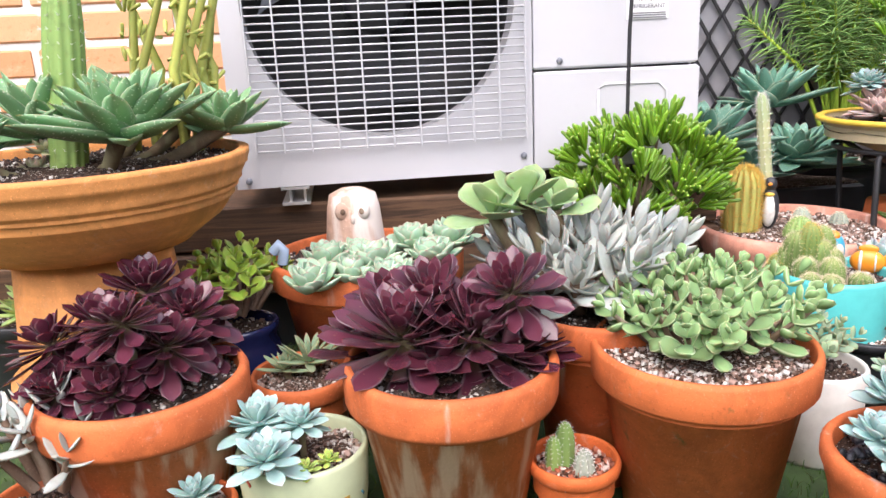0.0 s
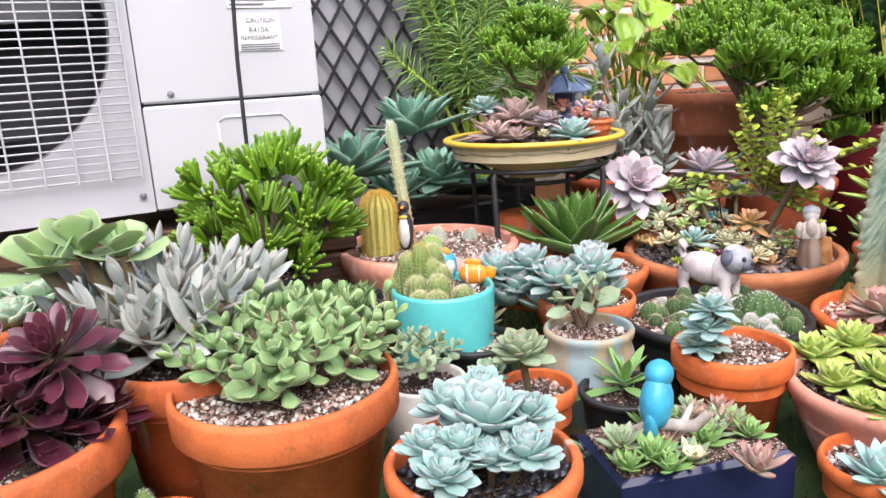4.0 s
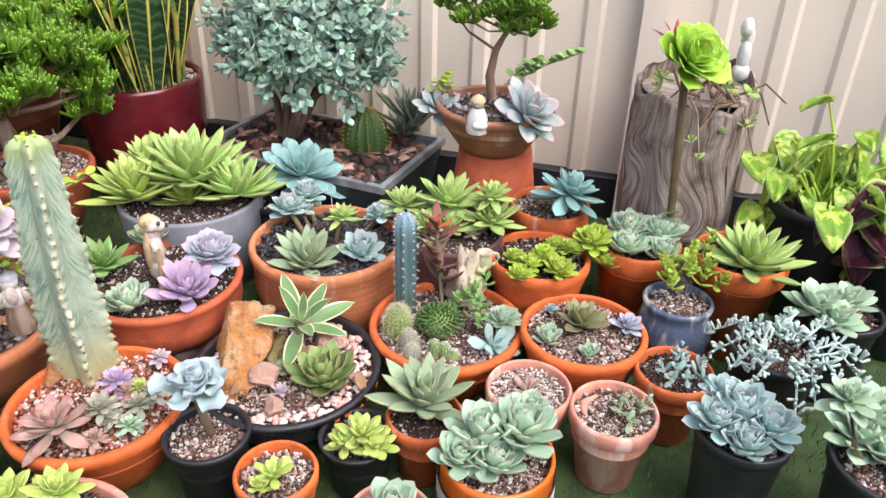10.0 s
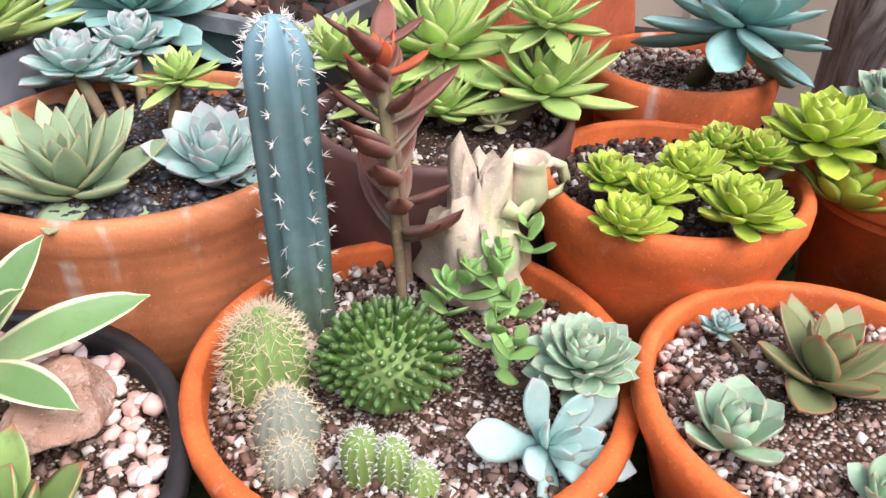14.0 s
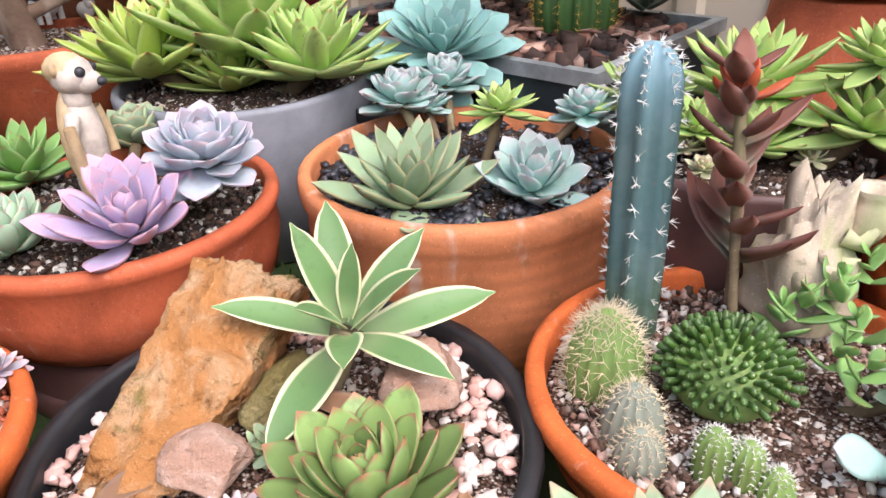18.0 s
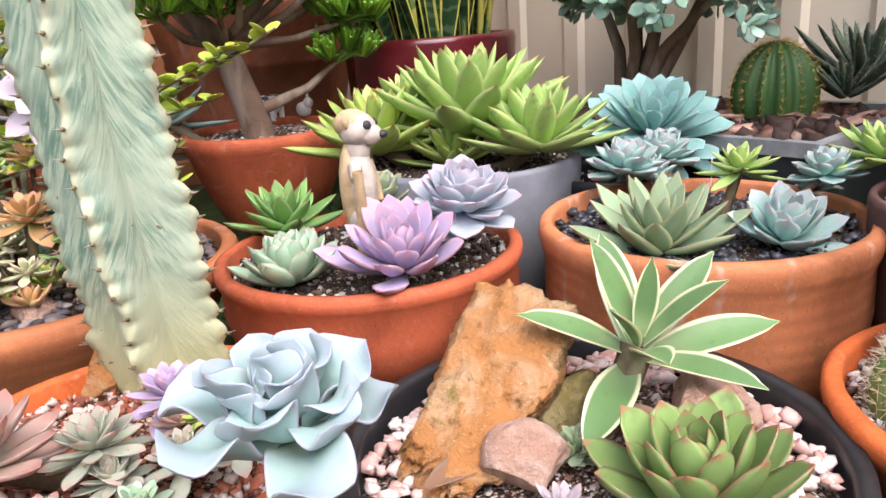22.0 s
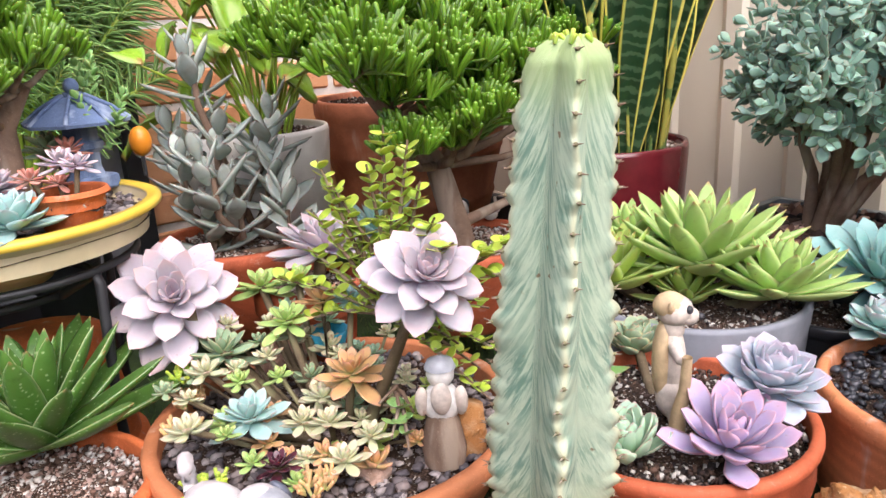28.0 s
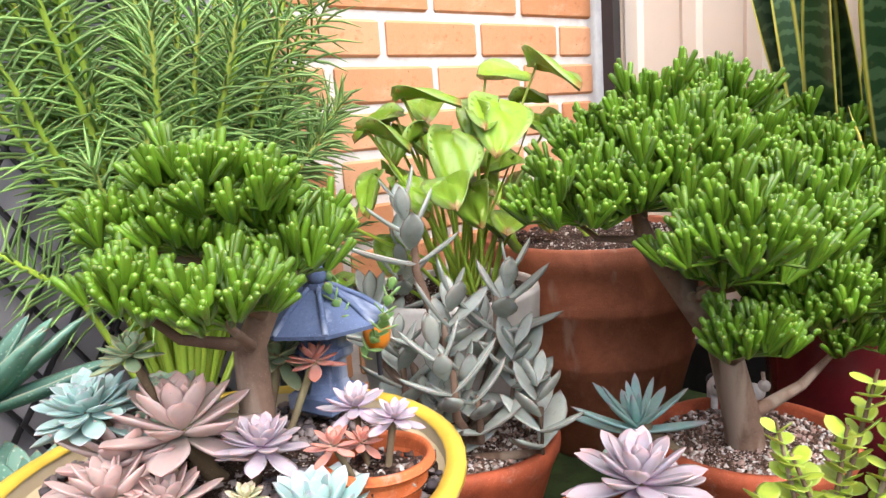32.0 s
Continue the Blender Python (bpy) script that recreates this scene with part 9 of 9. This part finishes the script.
# ---- the zinc planter, the bonsai bowl and the stump at the fence ----
p = thing("zinc_planter", (2.165, 0.790, 0), "dark zinc rectangular planter with a jade tree and cacti", "planter", "potted succulents")
_v, _f2, _t2 = block(-0.165, -0.26, 0, 0.165, 0.26, 0.2, 0.003)
_v[:, :2] *= (0.84 + 0.16 * _v[:, 2:3] / 0.2)
part("planter_box", Stock().add(_v, _f2, _t2), dark_zinc, p, smooth=False)
_rm = Stock()
for _b in ((-0.17, -0.265, 0.195, 0.17, -0.25, 0.212), (-0.17, 0.25, 0.195, 0.17, 0.265, 0.212), (-0.17, -0.25, 0.195, -0.155, 0.25, 0.212), (0.155, -0.25, 0.195, 0.17, 0.25, 0.212)):
    _rm.add(*block(*_b))
part("rim", _rm, plain_mat("worn_zinc", (0.3, 0.33, 0.34), 0.45, 0.3, metal=0.4), p, smooth=False)
_s, _rng = Stock(), rand(6)
for _k in range(420):
    _s.add(*chip(_rng, 0.009 * _rng.uniform(0.5, 1.6)), turned(_rng, (_rng.uniform(-0.15, 0.15), _rng.uniform(-0.24, 0.24), 0.203)))
part("bark_mulch", _s, stone_mat("bark_chips_mix", [(0.12, 0.055, 0.04), (0.2, 0.1, 0.07), (0.05, 0.03, 0.024), (0.07, 0.045, 0.035), (0.03, 0.02, 0.018), (0.3, 0.2, 0.16)]), p)["kind"] = "stuff"
for _k in range(34):
    _q = _rng.uniform(0.016, 0.034)
    _v, _f2, _t2 = chip(_rng, _q)
    _v = np.array(_v) * np.array((1.0, 0.6, 0.16))
    part("bark_piece", Stock().add(_v, _f2, _t2), MATS.get("pale_bark") or plain_mat("pale_bark", (0.44, 0.27, 0.21), 0.8, 0.35, scale=60, bump=0.5), p, at=Matrix.Translation((_rng.uniform(-0.145, 0.145), _rng.uniform(-0.24, 0.24), 0.21)) @ Euler((_rng.uniform(-0.35, 0.35), _rng.uniform(-0.35, 0.35), _rng.uniform(0, 6.28))).to_matrix().to_4x4())
cactus(p, 2.190, 0.677, 0.210, 0.058, 0.1, 14, leaf_mat("barrel_skin", (0.05, 0.115, 0.032), rough=0.5), 0.3, spine_gold, 0.009, 12, 7, round_top=0.8, name="barrel_cactus", label="round dark green barrel cactus")
for _k, _q in enumerate(((2.311, 0.609, 0.276, 0.1189), (2.261, 0.611, 0.250, 0.0709))):
    rosette(p, *_q, leaf_mat("zebra_leaf", (0.07, 0.1, 0.06), dots=((0.4, 0.42, 0.38), 220), rough=0.5) if _k == 0 else MATS["zebra_leaf"], seed=_k, **like(ALOE, n=26, W=0.14, rise=(0.4, 1.4)))
_rng, _wood, _s = rand(29), Stock(), Stock()
_t0 = Vector((2.17, 0.9, 0.19))
_cn = Vector((2.165, 0.81, 0.46))
for _k in range(120):
    _z = 1 - 2 * (_k + 0.5) / 120
    _rr = math.sqrt(1 - _z * _z)
    _d = Vector((_rr * math.cos(_k * GOLD), _rr * math.sin(_k * GOLD), _z))
    if _z < -0.62:
        continue
    _tip = _cn + Vector((_d.x * 0.14, _d.y * 0.185, _d.z * 0.135)) * _rng.uniform(0.6, 1.08)
    _fork = _t0.lerp(_cn, 0.42) + Vector((_d.x * 0.04, _d.y * 0.05, 0))
    if _k % 12 == 0:
        _wood.add(*tube([tuple(_t0 + Vector((_d.x * 0.012, _d.y * 0.012, 0))), tuple(_fork), tuple(_fork.lerp(_tip, 0.55) + Vector((0, 0, 0.02))), tuple(_tip)], [0.013, 0.009, 0.006, 0.003], 7))
    for _i in range(8):
        _o = _tip + Vector(_rng.uniform(-1, 1, 3)) * 0.042
        sprig(_s, _rng, tuple(_o), tuple(_d + Vector((0, 0, 0.5)) + Vector(_rng.uniform(-0.5, 0.5, 3))), 0.022, 0.03, 0.66, 0.12, 3, peak=0.62, base=0.2, grow=0.25, n=5, m=6)
part("trunk", _wood, bark_mat, p, "brown forking trunk", at=p.matrix_basis.inverted())["kind"] = "stuff"
part("crown", _s, L_tree, p, "dense rounded crown of blue-grey leaves", at=p.matrix_basis.inverted())["kind"] = "stuff"
p = planter("big_blue_pot", 1.930, 0.760, 0.17, 0.075, "taper", black_plastic, "black pot with a wide sea-blue rosette", fill="dark")
rosette(p, 1.975, 0.728, 0.238, 0.104, L_teal, label="wide sea-blue rosette", tilt=(22, -16), **like(PEARL, n=34, W=0.36, T=0.1, point=0.5, peak=0.74, rise=(0.0, 1.3)))
figure("bird_ornament", (1.863, 0.811, 0.203), 30, [(ball((0, 0, 0.02), (0.018, 0.012, 0.014), (0, -20, 0)), yellow_glaze), (ball((-0.014, 0, 0.034), (0.01, 0.009, 0.01)), grey_paint), (ball((0.004, 0, 0.024), (0.016, 0.013, 0.01)), grey_paint)], "small grey and yellow bird ornament in the zinc planter", "ornament")

upturned([(0.125, 0), (0.127, 0.005), (0.122, 0.05), (0.112, 0.055), (0.082, 0.285), (0.001, 0.287)], terracotta_red, "upturned red-glazed pot under the bonsai bowl", (2.17, 0.33, 0))
p = planter("bonsai_bowl", 2.155, 0.330, 0.391, 0.126, "bowl", clay_brown, "weathered brown clay bowl with a finger jade bonsai", fill="slate", h=0.098, plants=(0.004, -0.002, 0.004))
finger_bonsai(p, ((2.165, 0.346, 0.389), (2.165, 0.355, 0.439), (2.165, 0.345, 0.496), (2.165, 0.322, 0.539)), (0.011, 0.01, 0.008, 0.006), ((2.170, 0.437, 0.593, 0.034), (2.150, 0.400, 0.554, 0.030), (2.200, 0.466, 0.571, 0.028), (2.160, 0.329, 0.615, 0.040), (2.150, 0.275, 0.590, 0.040), (2.165, 0.33, 0.57, 0.034), (2.16, 0.40, 0.6, 0.032), (2.180, 0.302, 0.539, 0.034), (2.200, 0.265, 0.546, 0.030), (2.200, 0.367, 0.624, 0.034)), 37, length=0.024, radius=0.0026)
rosette(p, 2.098, 0.250, 0.412, 0.078, L_haze, label="pale blue-grey open rosette with pink tips", tilt=(35, -22), **like(PEARL, n=26, W=0.5, point=0.6))
rosette(p, 2.112, 0.455, 0.372, 0.058, L_haze, tilt=(30, -28), **like(PEARL, n=20, W=0.44))
round_leaf_branches(p, "trailing_twig", (2.175, 0.324, 0.419), ((2.287, 0.184, 0.484), (2.228, 0.258, 0.468)), L_green, 9, 0.022)
round_leaf_branches(p, "yellow_twig", (2.116, 0.417, 0.400), ((2.114, 0.471, 0.423), (2.169, 0.454, 0.430), (2.110, 0.481, 0.397)), L_yellow, 10, 0.018)
figure("seated_ornament", (2.039, 0.327, 0.365), -50, [(lathe([(0.022, 0), (0.024, 0.012), (0.02, 0.035), (0.012, 0.052)], 16), white_figure), (ball((0, 0, 0.062), (0.013, 0.013, 0.014)), chalk_paint), (ball((0, -0.018, 0.02), (0.018, 0.012, 0.01)), white_figure), (lathe([(0.016, 0.066), (0.012, 0.074), (0.001, 0.08)], 14), tan_paint)], "small white seated garden figure in the bonsai bowl", "ornament")

_stp = thing("tree_stump", (2.25, -0.07, 0), "weathered grey log standing upright with succulents on top", "log")
_n, _m = 110, 220
_vv, _uv = np.empty((_n, _m, 3)), np.empty((_n, _m, 2))
for _i in range(_n):
    for _j in range(_m):
        _th, _z = _j / _m * 2 * math.pi, 0.475 * _i / (_n - 1)
        _c, _d = math.cos(_th), math.sin(_th)
        # the fibres turn round two knots
        _x, _y = (_th - math.pi) * 0.122, _z
        for _kx, _kz, _kr, _kt in ((0.03, 0.17, 0.06, 1.5), (-0.1, 0.32, 0.05, -0.9), (-0.07, 0.08, 0.045, 0.9)):
            _ex, _ez = _x - _kx, _y - _kz
            _ph = _kt * math.exp(-(_ex * _ex + _ez * _ez * 0.6) / _kr**2)
            _x, _y = _kx + _ex * math.cos(_ph) - _ez * math.sin(_ph), _kz + _ex * math.sin(_ph) + _ez * math.cos(_ph)
        _x += 0.012 * noise.noise(Vector((_c * 1.3, _d * 1.3, _z * 7))) + 0.1 * _z * _z
        _uv[_i, _j] = (_x, _y)
        _q = noise.fractal(Vector((_c * 1.2, _d * 1.2, _z * 1.6)), 0.8, 2.0, 3)
        _g = noise.fractal(Vector((_x * 60, _y * 5, 3.0)), 0.7, 2.0, 4)
        _r = 0.12 + 0.015 * _q + 0.0045 * _g - 0.012 * max(0.0, _g - 0.45) + 0.014 * max(0.0, 0.08 - _z) / 0.08
        _top = 0.028 * noise.noise(Vector((_c * 3.0, _d * 3.0, 8.0))) * max(0.0, _z - 0.33) / 0.145
        _vv[_i, _j] = (_r * _c, _r * _d, _z + _top + 0.02 * _c * max(0.0, _z - 0.33) / 0.145)
_vv[-1, :, :2] *= 0.93
part("log", Stock().add(_vv.reshape(-1, 3), sheet(_n, _m), _uv.reshape(-1, 2)), driftwood, _stp)
_v, _f2, _t2 = lathe([(0.112, 0.455), (0.09, 0.462), (0.05, 0.458), (0.001, 0.455)], 30)
part("log_top", Stock().add(_v, _f2, _v[:, :2] * 1.0), driftwood, _stp)
_p0 = _stp
p = thing("stalk_aeonium", (2.100, -0.070, 0.0), "bright green aeonium head on a long bare stalk", "succulent", "potted succulents")
_hd = Vector((2.054, -0.056, 0.560))
part("stalk", Stock().add(*tube([(2.125, -0.085, 0.12), tuple(Vector((2.12, -0.085, 0.12)).lerp(_hd, 0.5)), tuple(_hd)], [0.008, 0.008, 0.007], 10)), stalk_mat, p, at=p.matrix_basis.inverted())
rosette(p, _hd.x, _hd.y, _hd.z + 0.02, 0.072, leaf_mat("bright_aeonium_leaf", (0.36, 0.6, 0.07), edge=(0.4, 0.6, 0.1), rough=0.4), label="cupped bright green rosette", tilt=(34, -34), **like(ROSE, n=28, W=0.8, peak=0.76, T=0.05, bend=0.35, rise=(0.1, 1.2)))
part("offshoot", Stock().add(*leaf(0.07, 0.03, 0.004)), L_green, p, at=p.matrix_basis.inverted() @ Matrix.Translation((2.115, -0.07, 0.24)) @ Euler((0.2, 0.3, 2.0)).to_matrix().to_4x4())
_s, _st, _rng = Stock(), Stock(), rand(71)
for _k in range(12):
    _q = Vector((2.22 + _rng.uniform(-0.09, 0.06), -0.07 + _rng.uniform(-0.12, 0.09), 0.48 + _rng.uniform(0, 0.04)))
    sprig(_s, _rng, tuple(_q), (_rng.uniform(-1, 1), _rng.uniform(-1, 1), 0.7), 0.01, 0.022, 0.5, 0.14, 3)
for _k in range(30):
    _a0 = Vector((2.2 + _rng.uniform(-0.06, 0.05), -0.1 + _rng.uniform(-0.06, 0.05), 0.47))
    _e2 = _a0 + Vector((_rng.uniform(-0.08, 0.02), _rng.uniform(-0.1, 0.09), _rng.uniform(-0.1, 0.05)))
    _st.add(*tube([tuple(_a0), tuple(_a0.lerp(_e2, 0.5) + Vector((0, 0, 0.03))), tuple(_e2)], [0.003, 0.0025, 0.0015], 5))
    if _k % 4 == 1:
        sprig(_s, _rng, tuple(_e2), (0, 0, 1), 0.006, 0.018, 0.6, 0.14, 3)
part("rosette_mass", _s, L_fresh, _p0, at=_p0.matrix_basis.inverted())["kind"] = "stuff"
part("twig_tangle", _st, bark_mat, _p0, at=_p0.matrix_basis.inverted())["kind"] = "stuff"
rosette(_p0, 2.13, -0.02, 0.585, 0.06, leaf_mat("red_bromeliad_leaf", (0.3, 0.06, 0.1), tip=(0.4, 0.12, 0.14), foot=(0.2, 0.25, 0.1), rough=0.4), n=9, W=0.16, T=0.05, peak=0.4, base=0.7, rise=(0.35, 1.4), bend=-0.35, split=True, label="red bromeliad leaves")
figure("white_tree_ornament", (2.121, -0.145, 0.566), 0, [(ball((0, 0, 0.0), (0.012, 0.012, 0.03)), white_figure), (ball((0.008, 0, 0.03), (0.014, 0.012, 0.02)), white_figure), (ball((-0.008, 0.004, 0.05), (0.012, 0.012, 0.018)), white_figure), (ball((0, 0, -0.03), (0.016, 0.016, 0.016)), white_figure)], "small white frosted ornament on the log", "ornament")

p = planter("pothos_pot", 2.270, -0.360, 0.26, 0.11, "taper", black_plastic, "black pot of yellow-green pothos leaves", fill="dark")
stalked(p, (2.27, -0.36, 0.25), ((2.336, -0.314, 0.330), (2.298, -0.367, 0.320), (2.278, -0.387, 0.371), (2.286, -0.271, 0.300), (2.226, -0.308, 0.280), (2.240, -0.255, 0.219), (2.258, -0.370, 0.280), (2.279, -0.393, 0.406), (2.256, -0.310, 0.471), (2.247, -0.278, 0.247), (2.293, -0.442, 0.331), (2.233, -0.231, 0.228), (2.295, -0.333, 0.300), (2.326, -0.272, 0.330), (2.304, -0.395, 0.300)), 0.075, L_pothos, 24, wide=0.74, face=1.7)
_rng = rand(63)
stalked(p, (2.27, -0.36, 0.25), [(2.25 + 0.13 * math.cos(k * GOLD) * math.sqrt((k + 1) / 20), -0.36 + 0.15 * math.sin(k * GOLD) * math.sqrt((k + 1) / 20), 0.29 + _rng.uniform(0, 0.12)) for k in range(20)], 0.085, L_pothos, 25, wide=0.74, face=1.7)
p = planter("coleus_pot", 2.200, -0.530, 0.22, 0.1, "taper", black_plastic, "black pot of maroon coleus with pale edges", fill="dark")
stalked(p, (2.2, -0.53, 0.21), ((2.157, -0.379, 0.292), (2.202, -0.442, 0.260), (2.179, -0.481, 0.250), (2.260, -0.498, 0.280), (2.144, -0.471, 0.220), (2.209, -0.563, 0.054), (2.171, -0.428, 0.238), (2.174, -0.438, 0.335)), 0.085, L_coleus, 34, wide=0.7, face=1.7)
stalked(p, (2.2, -0.53, 0.21), ((2.169, -0.420, 0.333), (2.228, -0.493, 0.260), (2.174, -0.438, 0.188)), 0.07, L_pothos, 35, wide=0.6, face=1.7)

# what grows in a pot sits a little off the pot's own middle
for _ob, _d in SET_OVER:
    _way = _ob.matrix_basis.to_3x3().inverted() @ Vector(_d)
    for _c in _ob.children:
        if _c.name.split(".")[0] not in POT_PARTS:
            _c.matrix_basis = Matrix.Translation(_way) @ _c.matrix_basis

# ---- bricks of the house wall ----
def brickwork():
    full = Stock().add(*block(-0.111, -0.012, -0.0345, 0.111, 0.02, 0.0345, 0.005)).mesh("brick", brick_m, False)
    half = Stock().add(*block(-0.051, -0.012, -0.0345, 0.051, 0.02, 0.0345, 0.005)).mesh("brick", brick_m, False)
    rng = rand(88)
    for x0, x1, z0, z1 in ((1.42, 2.26, 0.0, 1.65), (-1.0, 0.62, 0.344, 1.29)):
        rows = int((z1 - z0) / 0.086)
        for r in range(rows):
            z = z0 + r * 0.086 + 0.043
            x = x0 + (0.0 if r % 2 else 0.12)
            if not r % 2:
                part("brick", half, brick_m, wall_house, at=Matrix.Translation((x0 + 0.0575, WALL_Y + 0.018, z)))
            while x + 0.235 <= x1 + 0.01:
                part("brick", full, brick_m, wall_house, at=Matrix.Translation((x + 0.12, WALL_Y + 0.018 + rng.uniform(-0.001, 0.001), z)))
                x += 0.24
            if x1 - x > 0.11:
                part("brick", half, brick_m, wall_house, at=Matrix.Translation((x + 0.0575, WALL_Y + 0.018, z)))


brickwork()


# ---- blades of the turf ----
def turf():
    rng = np.random.default_rng(5)
    n = 42000
    x, y = rng.uniform(-0.75, 2.5, n), rng.uniform(-0.9, 1.6, n)
    keep = (y > -0.25 * (x < 0.9)) | (x > 0.9)
    x, y = x[keep], y[keep]
    n = len(x)
    a, h, lean = rng.uniform(0, 6.283, n), rng.uniform(0.01, 0.022, n), rng.uniform(0.1, 0.9, n)
    w = rng.uniform(0.0008, 0.0014, n)
    b = rng.uniform(0, 6.283, n)
    rows = []
    for s in (0.0, 0.55, 1.0):
        cx, cy, cz = x + np.cos(b) * lean * h * s * s, y + np.sin(b) * lean * h * s * s, h * s * (1 - 0.25 * lean * s)
        ww = w * (1 - 0.8 * s)
        rows += [np.stack([cx - np.cos(a) * ww, cy - np.sin(a) * ww, cz], -1), np.stack([cx + np.cos(a) * ww, cy + np.sin(a) * ww, cz], -1)]
    v = np.stack(rows, 1)
    i = np.arange(n)[:, None] * 6
    f = np.concatenate([i + np.array([[0, 1, 3, 2]]), i + np.array([[2, 3, 5, 4]])])
    solid("grass", Stock().add(v.reshape(-1, 3), f, np.zeros((n * 6, 2))), turf_mat, "short green artificial grass blades", "grass", kind="stuff")


turf()
